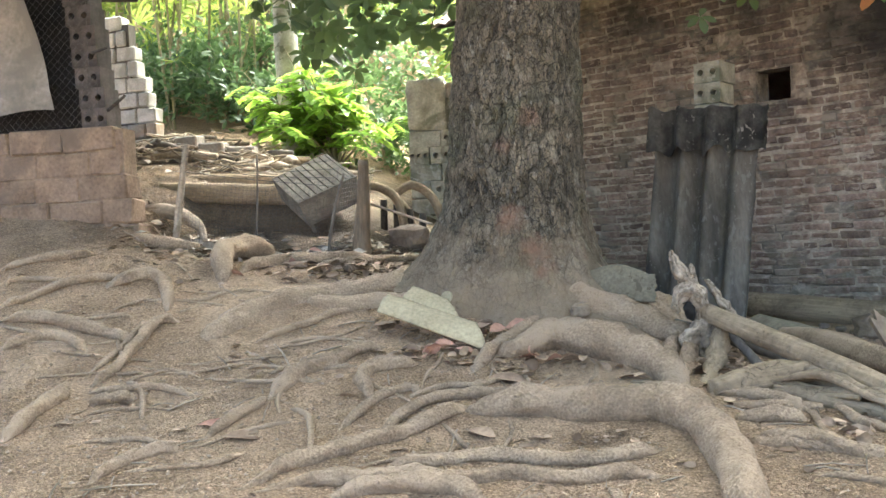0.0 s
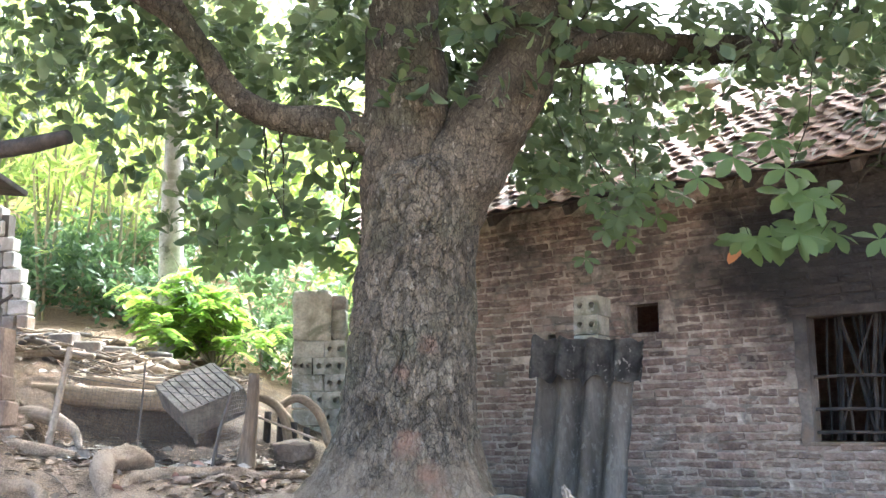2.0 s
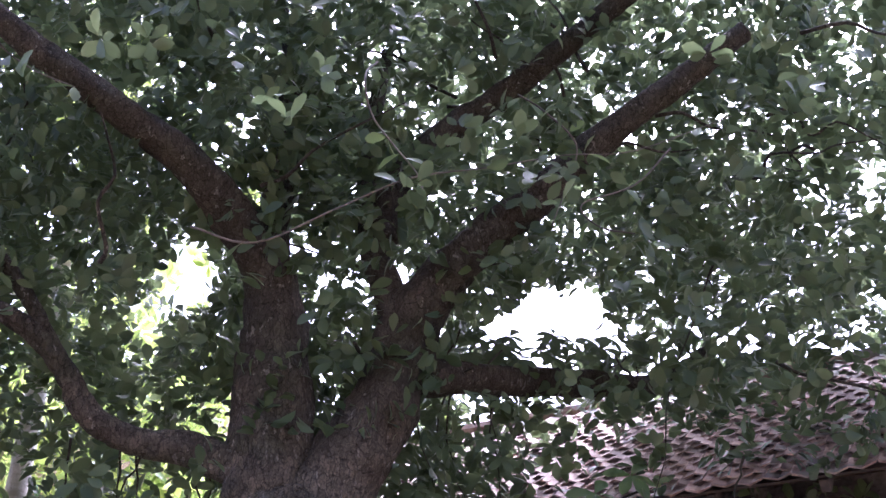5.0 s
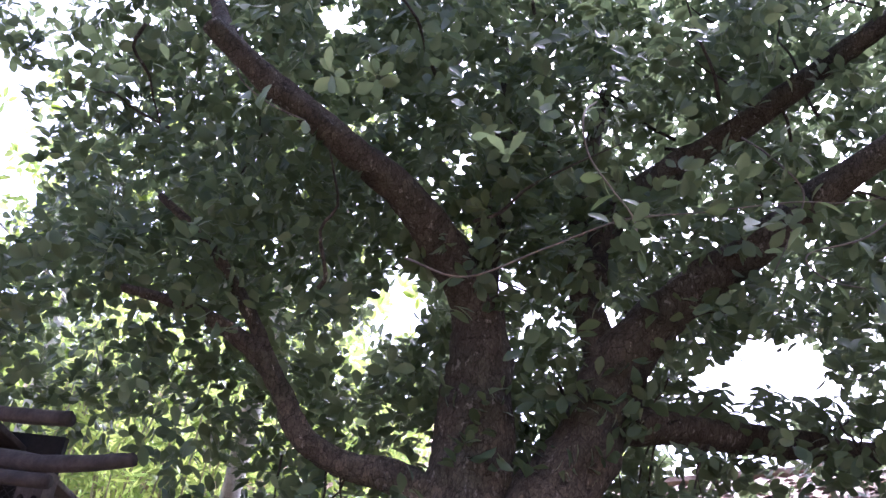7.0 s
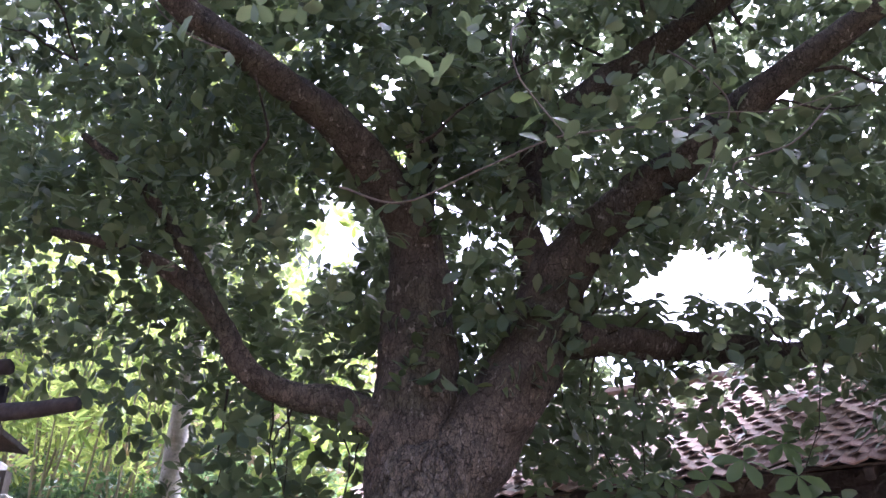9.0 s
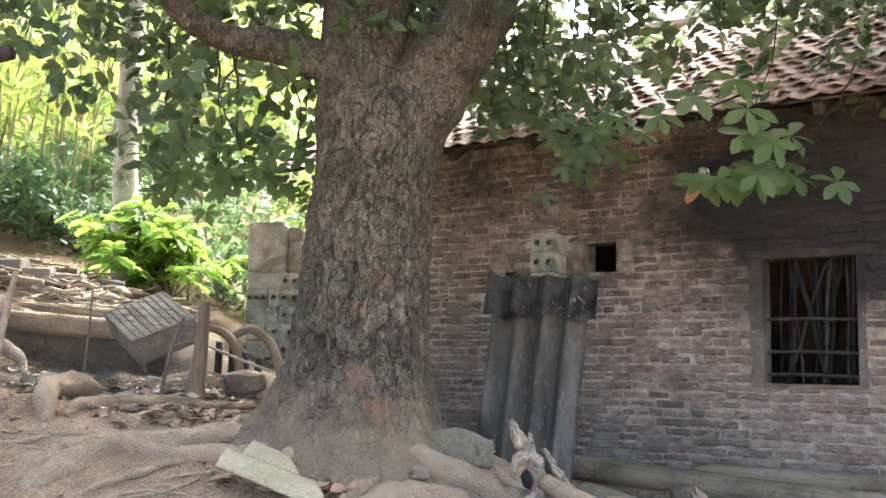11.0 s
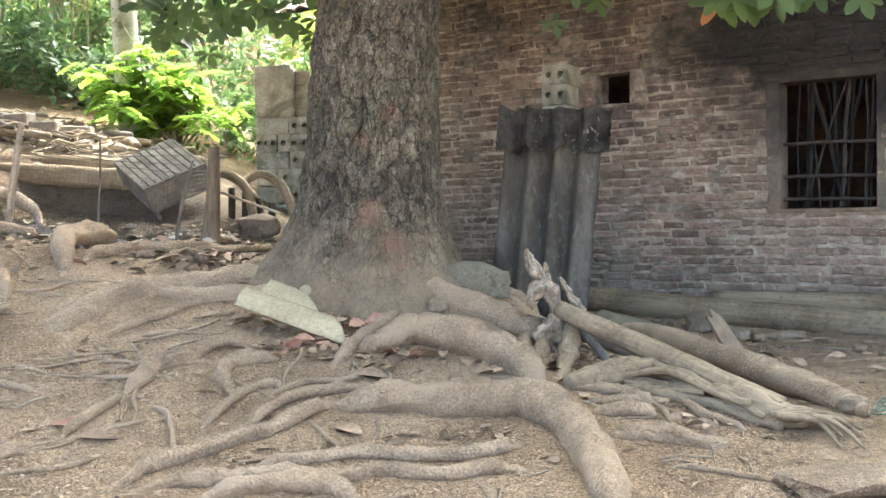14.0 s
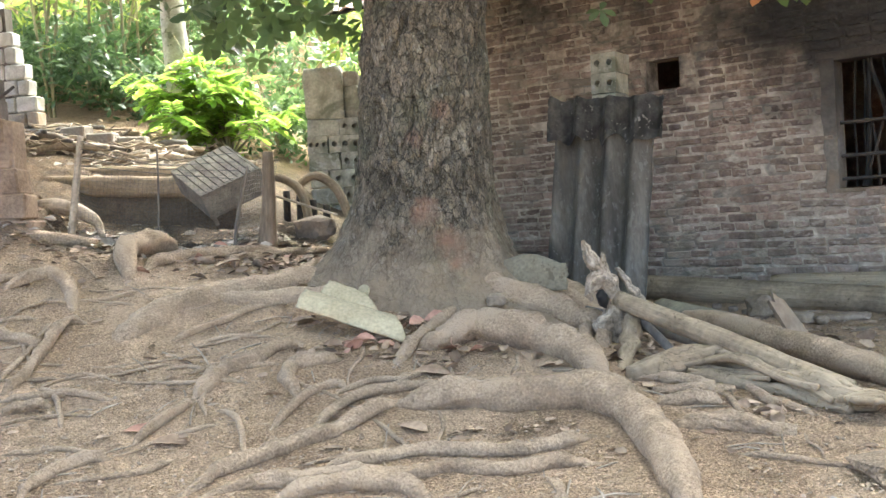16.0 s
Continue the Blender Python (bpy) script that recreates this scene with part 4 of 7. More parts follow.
def build_trunk():
    """The bole, flaring into buttresses at its foot, its bark in flaking plates with seams between."""
    bm = bmesh.new()
    tone = bm.verts.layers.float.new("plate_and_limb_shade")
    seg = 300
    axis = spline([(-0.66, 6.1, 0.55, 0.50), (-0.64, 6.1, 1.2, 0.475), (-0.60, 6.1, 1.9, 0.42), (-0.565, 6.1, 2.5, 0.385), (-0.54, 6.1, 2.9, 0.375), (-0.53, 6.1, 3.12, 0.372), (-0.52, 6.1, 3.24, 0.34), (-0.50, 6.1, 3.32, 0.25), (-0.49, 6.1, 3.35, 0.12)], 44)
    rings = []
    for x, y, z, r in axis:
        ring = []
        low = max(0.0, 1.7 - z) / 0.9
        rough = max(0.12, 1 - 0.85 * low)
        for k in range(seg):
            w = 2 * math.pi * k / seg
            d3 = Vector((math.cos(w), math.sin(w), 0))
            if d3.y > 0.6 and z < 3.1:
                f = 0.3 * low**2
                v = bm.verts.new(Vector((x, y, z)) + d3 * r * (1 + f))
                ring.append(v)
                continue
            deg = math.degrees(w)
            f = 0.0
            for a, much, wide in LOBES:
                d = (deg - a + 180) % 360 - 180
                f += much * math.exp(-((d / wide) ** 2)) * (0.75 * low**1.7 + 0.75 * low**3.5)
            p = Vector((x, y, z)) + d3 * r
            warp = Vector((noise.noise(p * 7), noise.noise(p * 7 + Vector((9, 0, 0))), noise.noise(p * 7 + Vector((0, 9, 0))))) * 0.055
            q = p + warp
            big = noise.voronoi(Vector((q.x * 11, q.y * 11, q.z * 5.5)))
            small = noise.voronoi(Vector((q.x * 24, q.y * 24, q.z * 12)))
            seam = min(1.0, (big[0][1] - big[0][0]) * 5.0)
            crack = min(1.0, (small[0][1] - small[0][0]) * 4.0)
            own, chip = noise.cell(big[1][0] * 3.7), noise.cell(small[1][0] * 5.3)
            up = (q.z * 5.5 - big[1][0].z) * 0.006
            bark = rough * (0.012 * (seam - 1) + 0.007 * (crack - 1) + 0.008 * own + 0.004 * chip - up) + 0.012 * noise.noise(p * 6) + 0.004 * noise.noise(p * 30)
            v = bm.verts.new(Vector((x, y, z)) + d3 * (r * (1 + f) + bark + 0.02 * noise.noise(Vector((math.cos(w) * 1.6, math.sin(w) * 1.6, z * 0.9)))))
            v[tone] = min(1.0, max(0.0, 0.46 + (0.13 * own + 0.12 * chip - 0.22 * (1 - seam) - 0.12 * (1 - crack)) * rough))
            ring.append(v)
        rings.append(ring)
    for a, b in zip(rings, rings[1:]):
        for k in range(seg):
            bm.faces.new((a[k], a[(k + 1) % seg], b[(k + 1) % seg], b[k]))
    bm.faces.new(rings[-1])
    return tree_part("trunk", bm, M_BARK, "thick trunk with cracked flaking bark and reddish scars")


build_trunk()


def build_root(rows, lift, climb):
    """A bare root lying half sunk in the earth along its plan of x, y, radius."""
    rows = spline(rows, 9)
    n = len(rows)
    out = []
    for i, (x, y, r) in enumerate(rows):
        r = max(0.004, r) * (1 + 0.22 * noise.noise(Vector((x * 6, y * 6, 2))) + 0.12 * noise.noise(Vector((x * 17, y * 17, 4))))
        end = min(1.0, min(i, n - 1 - i) / (0.16 * n) + 0.25)
        r *= 0.4 + 0.6 * end
        z = ground_z(x, y) + r * lift * end - r * 0.9 * (1 - end) + climb * max(0.0, 1 - 3 * i / n) ** 2
        out.append((x + 0.012 * noise.noise(Vector((x * 9, y * 9, 5))), y + 0.01 * noise.noise(Vector((x * 9, y * 9, 8))), z, r))
    bm = bmesh.new()
    big = rows[:, 2].max() > 0.03
    tube(bm, out, 20 if big else 9, 0.13, 6.0)
    if big:
        for v in bm.verts:
            p = v.co
            v.co = p + Vector((noise.noise(p * 22), noise.noise(p * 22 + Vector((5, 0, 0))), noise.noise(p * 22 + Vector((0, 5, 0))))) * 0.010 + Vector((0, 0, noise.noise(p * 50))) * 0.005
    tree_part("root", bm, M_ROOT)


for plan in ROOTS:
    build_root(*plan)

# limbs of the big tree
def limb(rows, name="limb", label=""):
    bm = bmesh.new()
    tube(bm, spline(rows, 12), 22 if rows[0][3] > 0.1 else 10, 0.10, 4.0)
    tone = bm.verts.layers.float.new("plate_and_limb_shade")
    # tone falls up to 4.1 m: backlit shade put into the limbs' colour
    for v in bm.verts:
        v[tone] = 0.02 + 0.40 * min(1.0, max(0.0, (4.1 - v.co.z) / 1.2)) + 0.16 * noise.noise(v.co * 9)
        v.co += Vector((noise.noise(v.co * 14), noise.noise(v.co * 14 + Vector((5, 0, 0))), 0)) * 0.014 + Vector((noise.noise(v.co * 31), 0, noise.noise(v.co * 31 + Vector((5, 0, 0))))) * 0.008
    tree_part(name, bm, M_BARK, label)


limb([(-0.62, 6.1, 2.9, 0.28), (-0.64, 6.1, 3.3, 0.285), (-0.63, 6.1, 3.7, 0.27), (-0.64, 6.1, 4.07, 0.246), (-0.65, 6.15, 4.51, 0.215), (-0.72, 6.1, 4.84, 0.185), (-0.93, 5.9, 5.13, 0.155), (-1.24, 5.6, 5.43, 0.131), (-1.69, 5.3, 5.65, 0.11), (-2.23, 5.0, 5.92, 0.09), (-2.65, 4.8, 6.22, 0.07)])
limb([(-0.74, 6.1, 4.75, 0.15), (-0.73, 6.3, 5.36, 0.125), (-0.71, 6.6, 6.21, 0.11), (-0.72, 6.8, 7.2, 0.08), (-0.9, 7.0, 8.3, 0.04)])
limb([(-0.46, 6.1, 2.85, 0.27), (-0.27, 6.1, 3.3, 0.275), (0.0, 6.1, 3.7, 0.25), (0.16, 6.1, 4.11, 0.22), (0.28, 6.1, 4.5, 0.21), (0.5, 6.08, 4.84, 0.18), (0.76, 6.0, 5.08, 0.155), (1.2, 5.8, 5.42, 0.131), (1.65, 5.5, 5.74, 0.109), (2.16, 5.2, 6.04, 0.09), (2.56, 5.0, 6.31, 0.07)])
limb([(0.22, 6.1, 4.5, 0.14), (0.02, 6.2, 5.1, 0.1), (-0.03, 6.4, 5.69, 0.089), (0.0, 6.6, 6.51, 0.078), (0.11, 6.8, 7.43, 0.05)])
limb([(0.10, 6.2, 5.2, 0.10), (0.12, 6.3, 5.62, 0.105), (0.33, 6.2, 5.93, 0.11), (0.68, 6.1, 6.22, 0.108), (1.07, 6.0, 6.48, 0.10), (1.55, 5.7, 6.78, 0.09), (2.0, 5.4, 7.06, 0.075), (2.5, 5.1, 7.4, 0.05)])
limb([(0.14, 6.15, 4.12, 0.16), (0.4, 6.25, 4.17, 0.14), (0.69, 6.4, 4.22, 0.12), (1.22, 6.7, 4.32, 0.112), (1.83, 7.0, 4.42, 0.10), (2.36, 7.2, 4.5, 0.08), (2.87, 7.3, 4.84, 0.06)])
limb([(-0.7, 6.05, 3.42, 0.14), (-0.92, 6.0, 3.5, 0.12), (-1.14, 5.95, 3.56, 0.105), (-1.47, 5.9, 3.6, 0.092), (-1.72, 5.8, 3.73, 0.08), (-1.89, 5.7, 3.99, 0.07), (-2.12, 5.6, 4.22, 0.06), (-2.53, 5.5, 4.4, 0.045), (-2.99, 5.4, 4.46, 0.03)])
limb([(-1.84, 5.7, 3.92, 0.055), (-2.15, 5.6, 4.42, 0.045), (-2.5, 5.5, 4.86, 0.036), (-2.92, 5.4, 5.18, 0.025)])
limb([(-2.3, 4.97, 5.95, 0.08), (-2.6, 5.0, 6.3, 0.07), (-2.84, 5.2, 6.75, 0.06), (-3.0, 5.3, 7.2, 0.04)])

# places where the crown is open to the sky: a line through the gap, and its half width
GAPS = (
    ((-0.87, 4.0, 3.74), (-2.41, 12.0, 7.74), 0.33),
    ((-1.0, 4.0, 3.52), (-2.85, 12.0, 6.95), 0.20),
    ((0.50, 4.0, 3.46), (1.79, 12.0, 6.87), 0.26),
    ((0.72, 4.0, 3.50), (2.35, 12.0, 7.0), 0.36),
    ((0.92, 4.0, 3.58), (3.06, 12.0, 7.25), 0.30),
    ((-0.15, 4.0, 3.52), (-0.22, 12.0, 7.06), 0.09),
    ((-0.64, 4.0, 4.6), (-1.73, 12.0, 10.3), 0.12),
    ((-3.3, 4.0, 4.4), (-9.7, 12.0, 9.6), 0.75),
    ((-3.5, 4.0, 4.9), (-10.1, 12.0, 10.8), 0.5),
    ((-1.5, 4.0, 5.5), (-4.2, 12.0, 13.0), 0.22),
)


def in_gap(p):
    for a, b, r in GAPS:
        a, b = np.array(a), np.array(b)
        d = (b - a) / np.linalg.norm(b - a)
        k = ((p - a) * d).sum(1)
        off = np.linalg.norm(p - a - k[:, None] * d, axis=1)
        ragged = np.array([1.02 + 0.55 * noise.noise(Vector(q) * 2.2) for q in p])
        yield off < r * ragged * (0.45 + 0.55 * (k + 4.5) / 9.0)


def crown_low(p):
    """The height of the crown's lower side over a place."""
    x, y = p[:, 0], p[:, 1]
    left = 2.68 + np.minimum(1.3, 1.1 * np.maximum(0, -x - 2.0)) + 0.35 * np.maximum(0, 6.0 - y)
    right = 3.35 + 0.25 * np.maximum(0, 6.6 - y)
    z = np.where(x < -0.9, left, np.where(x > 0.2, right, 3.6))
    return np.maximum(z, 1.6 + np.where(x < -0.9, 0.168, 0.25) * np.maximum(y, 0))


def build_crown():
    gen = np.random.default_rng(7)
    n = 52000
    p = np.stack([gen.uniform(-7.5, 7.0, n), gen.uniform(3.4, 9.3, n), gen.uniform(2.6, 9.8, n)], 1)
    lumps = np.array([noise.noise(Vector(q) * 0.9) for q in p])
    keep = (p[:, 2] > crown_low(p)) & (lumps > -0.22)
    keep &= ((p[:, 0] + 0.3) / 7.2) ** 2 + ((p[:, 1] - 6.2) / 5.2) ** 2 + ((p[:, 2] - 4.6) / 5.0) ** 2 < 1
    keep &= ~((p[:, 1] > 7.5 + 0.7 * (p[:, 2] - 3)) & (p[:, 0] < -1.0))
    keep &= ~((p[:, 1] < 5.75) & (gen.uniform(0, 1, n) < np.where(p[:, 2] < 4.3, 0.9, 0.55)) & (p[:, 0] > -2.2) & (p[:, 0] < 1.2) & (p[:, 2] < 5.3))
    keep &= (p[:, 0] < 1.2) | (p[:, 2] > 5.6) | (gen.uniform(0, 1, n) < 0.5)
    keep &= (p[:, 0] > -2.4) | (gen.uniform(0, 1, n) < 0.72)
    keep &= ~((p[:, 1] > 6.9) & (p[:, 2] < 4.3) & (p[:, 0] > 1.3))
    dense = np.where(p[:, 1] < 4.6, 0.05, np.where(p[:, 1] < 5.2, 0.14, 1.0))
    dense *= np.where((p[:, 0] > 1.6) & (p[:, 2] > 5.2), 0.88, 1.0)
    dense *= np.where((p[:, 0] < -0.9) & (p[:, 2] < 4.4), 0.42, 1.0)
    keep &= gen.uniform(0, 1, len(p)) < dense
    for bad in in_gap(p):
        keep &= ~bad
    p = p[keep]
    ax = gen.normal(size=p.shape) * 0.6 + np.array([0, -0.15, 0.55])
    ax /= np.linalg.norm(ax, axis=1)[:, None]
    leaf_field("crown", M_LEAF, *rosettes(gen, p, ax, 7, 0.136), aspect=0.56, parent=tree, label="dense crown of broad dark green leaves")
    # unseen crown added behind and over the viewer, to hold back sky light
    p = np.stack([gen.uniform(-7, 7, 2700), gen.uniform(-3.5, 4.0, 2700), gen.uniform(4.6, 8.0, 2700)], 1)
    p = p[p[:, 2] > 2.4 + 1.15 * np.maximum(0, p[:, 1])]
    ax = gen.normal(size=p.shape) * 0.5 + np.array([0, 0, 0.6])
    ax /= np.linalg.norm(ax, axis=1)[:, None]
    leaf_field("unseen_crown", M_LEAF, *rosettes(gen, p, ax, 7, 0.225), parent=tree)
    # thin twigs within
    for k in range(46):
        bm = bmesh.new()
        a = np.array([gen.uniform(-3.6, 3.2), gen.uniform(4.8, 7.2), gen.uniform(4.0, 7.2)])
        if a[2] < crown_low(a[None])[0] + 0.3:
            a[2] += 1.0
        w = gen.normal(size=3) * np.array([1, 0.6, 0.5])
        w /= np.linalg.norm(w)
        ln = gen.uniform(0.8, 1.9)
        rows = [(*(a + w * ln * q + gen.normal(size=3) * 0.04 + np.array([0, 0, -0.12 * q * q])), 0.016 * (1 - 0.75 * q)) for q in np.linspace(0, 1, 6)]
        if any(bad.any() for bad in in_gap(np.array(rows)[:, :3])):
            bm.free()
            continue
        tube(bm, spline(rows, 3), 5, 0.1)
        tree_part("twig", bm, M_BARK)


build_crown()


def sprig(tip, back, count, spread, length, name="spray", single=False, mat=None):
    """A drooping twig that carries single leaves, each a part of its own."""
    gen = np.random.default_rng(int(abs(tip[0]) * 100))
    tw = empty(name)
    tw.parent = tree
    tw.matrix_parent_inverse = tree.matrix_world.inverted()
    tip, back = np.array(tip), np.array(back)
    bm = bmesh.new()
    bow = gen.normal(size=3) * np.array([0.16, 0.12, 0.0]) + np.array([0, 0, 0.10])
    rows = [(*(back + (tip - back) * q + bow * math.sin(q * math.pi) + gen.normal(size=3) * 0.012), 0.007 * (1.3 - q)) for q in np.linspace(0, 1, 9)]
    tube(bm, rows, 6, 0.1)
    part("twig", bm, M_BARK, tw, smooth=True)
    for k in range(count):
        c = tip + gen.normal(size=3) * np.array(spread)
        for j in range(5):
            w = 2 * math.pi * (j + gen.uniform(-0.2, 0.2)) / 5
            d = np.array([[math.cos(w), 0.5 * math.sin(w) - 0.2, 0.75 * math.sin(w) - 0.25]])
            leaf_field("leaf", M_ORANGE if single and k == 0 and j == 3 else mat or M_SPRAY, c[None], d, np.array([[0.1, -0.8, 0.6]]) + gen.normal(size=(1, 3)) * 0.2, [length * gen.uniform(0.75, 1.1)], aspect=0.5, parent=tw)


sprig((1.9, 6.3, 3.05), (2.6, 6.0, 5.2), 13, (0.30, 0.2, 0.17), 0.19)
sprig((2.05, 6.3, 2.86), (2.5, 6.1, 3.6), 5, (0.16, 0.1, 0.04), 0.19)
sprig((1.6, 6.3, 2.86), (1.9, 6.2, 3.4), 3, (0.08, 0.08, 0.05), 0.19, single=True)
# low sprays take the paler leaf, offsetting the crown's shade by colour
for tip, back in (((-1.92, 6.4, 2.80), (-1.9, 6.2, 3.7)), ((-1.63, 6.4, 2.78), (-1.6, 6.1, 3.65)), ((-1.37, 6.4, 2.80), (-1.4, 6.1, 3.62)), ((-1.16, 6.45, 2.74), (-1.2, 6.1, 3.58)), ((-1.10, 6.4, 2.90), (-1.0, 6.1, 3.55)), ((-1.5, 6.4, 2.98), (-1.5, 6.1, 3.62))):
    sprig(tip, back, 6, (0.17, 0.12, 0.10), 0.125)
sprig((1.0, 7.2, 3.22), (0.6, 6.5, 4.2), 8, (0.28, 0.2, 0.12), 0.15)
for tip, back, many in (((0.45, 6.4, 3.45), (0.35, 6.3, 4.2), 8), ((0.75, 6.5, 3.25), (0.6, 6.4, 4.2), 8), ((0.95, 6.5, 3.02), (0.9, 6.5, 4.2), 7), ((0.98, 6.6, 3.62), (1.1, 6.6, 4.25), 8), ((0.55, 6.3, 3.78), (0.6, 6.35, 4.2), 9)):
    sprig(tip, back, many, (0.20, 0.16, 0.15), 0.12, mat=M_LEAF)
for x in (0.55, 0.85, 1.15, 1.5, 1.85, 2.2):
    sprig((x, 6.25 + 0.36 * x, 4.36 + 0.15 * x), (x - 0.1, 6.15 + 0.36 * x, 4.18 + 0.12 * x), 6, (0.14, 0.08, 0.06), 0.145, mat=M_LEAF)


def bare_twig(rows, seed, count):
    """A thin bare twig under the crown, with a few leaves of its own."""
    gen = np.random.default_rng(seed)
    tw = empty("twig_spray")
    tw.parent = tree
    tw.matrix_parent_inverse = tree.matrix_world.inverted()
    pts = spline([(*r, 0.007 - 0.0006 * i) for i, r in enumerate(rows)], 6)
    bm = bmesh.new()
    tube(bm, pts, 6, 0.08)
    part("twig", bm, M_STICK, tw, smooth=True)
    for k in range(count):
        p = pts[gen.integers(1, len(pts))][:3]
        d = gen.normal(size=(1, 3)) * np.array([1, 0.4, 0.6]) + np.array([[0, 0, -0.3]])
        leaf_field("leaf", M_SPRAY, p[None], d, np.array([[0.1, -0.5, 0.8]]) + gen.normal(size=(1, 3)) * 0.3, [gen.uniform(0.12, 0.17)], aspect=0.5, parent=tw)


bare_twig([(-1.03, 4.7, 4.46), (-0.67, 4.7, 4.37), (-0.23, 4.7, 4.6), (0.19, 4.7, 4.82), (0.64, 4.7, 4.91), (1.13, 4.7, 5.02), (1.56, 4.7, 5.07), (2.3, 4.9, 5.5)], 51, 9)
bare_twig([(0.0, 5.0, 5.9), (-0.08, 4.6, 5.48), (-0.04, 4.6, 5.2), (0.11, 4.6, 4.96), (0.24, 4.6, 4.77), (0.27, 4.6, 4.56)], 52, 8)
bare_twig([(1.9, 5.0, 5.3), (1.6, 4.9, 4.95), (1.23, 4.8, 4.74), (1.32, 4.8, 4.59), (1.53, 4.8, 4.55)], 53, 7)
bare_twig([(0.92, 5.0, 5.68), (1.09, 5.0, 5.55), (1.28, 5.0, 5.3), (1.19, 5.0, 4.98), (1.08, 5.0, 4.7)], 54, 6)
bare_twig([(-2.5, 5.0, 6.32), (-2.45, 5.0, 5.97), (-2.2, 5.0, 5.74), (-1.9, 5.0, 5.6)], 55, 5)

# things in the yard on the house side
def one(name, bm, mat, label, category, group="", kind="", smooth=False):
    """A loose thing of one mesh, with its origin at its foot."""
    lo = min(v.co.z for v in bm.verts)
    c = sum((v.co for v in bm.verts), Vector()) / len(bm.verts)
    m = Matrix.Translation((c.x, c.y, lo))
    bm.transform(m.inverted())
    ob = new(name, mesh_from(name, bm, mat, smooth))
    ob.matrix_world = m
    return tagged(ob, label, category, group, kind)


def wood(name, rows, mat, label, category, seg=12, wobble=0.10, freq=5.0, steps=6, group=""):
    bm = bmesh.new()
    tube(bm, spline(rows, steps), seg, wobble, freq)
    return one(name, bm, mat, label, category, group, smooth=True)


wood("log", [(0.55, 8.28, 0.86, 0.095), (1.4, 7.68, 0.80, 0.10), (2.3, 7.06, 0.74, 0.105), (3.2, 6.44, 0.70, 0.105), (4.3, 5.68, 0.64, 0.11)], M_LOG, "long smooth grey log lying along the foot of the brick wall", "log", 18, 0.03)
wood("log", [(1.85, 7.67, 0.83, 0.075), (2.6, 7.15, 0.84, 0.08), (3.4, 6.59, 0.83, 0.085), (4.4, 5.9, 0.82, 0.085)], M_LOG, "thinner grey log wedged between the first log and the wall", "log", 16, 0.03)


def corrugated(bm, origin, along, up, out, width, height, waves, amp, nx=64, ny=14, top=None, ragged=0.0, thick=0.007):
    """A wavy sheet with thickness, its top edge cut by top(s)."""
    rows = {}
    for side in (0, 1):
        for j in range(ny + 1):
            for i in range(nx + 1):
                s, h = i / nx, j / ny
                hh = height * (1 + (top(s) if top else 0.0)) * h
                low = ragged * noise.noise(Vector((s * 9, 3, 1))) * (1 - h)
                w = amp * math.sin(2 * math.pi * waves * s + 0.6) * (1 + 0.25 * noise.noise(Vector((s * 3, h * 3, 4))))
                p = origin + along * (width * s + 0.012 * noise.noise(Vector((h * 7, s > 0.5, 2))) * (1 if i in (0, nx) else 0)) + up * (hh + low) + out * (w + side * thick)
                rows[side, j, i] = bm.verts.new(p)
    for j in range(ny):
        for i in range(nx):
            bm.faces.new([rows[1, j, i], rows[1, j, i + 1], rows[1, j + 1, i + 1], rows[1, j + 1, i]])
            bm.faces.new([rows[0, j, i], rows[0, j + 1, i], rows[0, j + 1, i + 1], rows[0, j, i + 1]])
    for i in range(nx):
        bm.faces.new([rows[0, 0, i], rows[0, 0, i + 1], rows[1, 0, i + 1], rows[1, 0, i]])
        bm.faces.new([rows[0, ny, i], rows[1, ny, i], rows[1, ny, i + 1], rows[0, ny, i + 1]])
    for j in range(ny):
        bm.faces.new([rows[0, j, 0], rows[1, j, 0], rows[1, j + 1, 0], rows[0, j + 1, 0]])
        bm.faces.new([rows[0, j, nx], rows[0, j + 1, nx], rows[1, j + 1, nx], rows[1, j, nx]])


FOOT_L, FOOT_R = Vector((0.125, 7.36, 0.70)), Vector((0.785, 6.95, 0.68))
ALONG = (FOOT_R - FOOT_L).normalized()
LEAN = (Vector((0.30, 7.55, 2.15)) - FOOT_L).normalized()
OUT = LEAN.cross(ALONG).normalized()
if OUT.y > 0:
    OUT = -OUT
bm = bmesh.new()
corrugated(bm, FOOT_L, ALONG, LEAN, OUT, 0.76, 1.50, 3.7, 0.046, nx=74, ragged=0.04)
one("corrugated_sheet", bm, M_FIBRE, "dark weathered corrugated fibre-cement sheet stood on end", "roofing sheet", "sheets against the pillar")
bm = bmesh.new()
ALONG2 = Vector((0.76, -0.37, -0.055)).normalized()
UP2 = (Vector((0.0, 0.10, 1.0)) - ALONG2 * ALONG2.dot(Vector((0.0, 0.10, 1.0)))).normalized()
OUT2 = UP2.cross(ALONG2).normalized()
if OUT2.y > 0:
    OUT2 = -OUT2
corrugated(bm, Vector((0.215, 7.44, 2.0)), ALONG2, UP2, OUT2, 0.86, 0.31, 3.9, 0.056, nx=84, ny=10, top=lambda s: 0.10 * noise.noise(Vector((s * 13, 0, 0))), ragged=0.11, thick=0.011)
one("corrugated_sheet", bm, M_FIBRE_DARK, "broken strip of corrugated sheet hung over a larger one", "roofing sheet", "sheets against the pillar")

stack = new("block_pillar")
stack.matrix_world = pose(0.705, 7.615, -0.05, 0, 0, -26)
tagged(stack, "pillar of pale hollow concrete blocks behind a corrugated sheet", "block pillar")


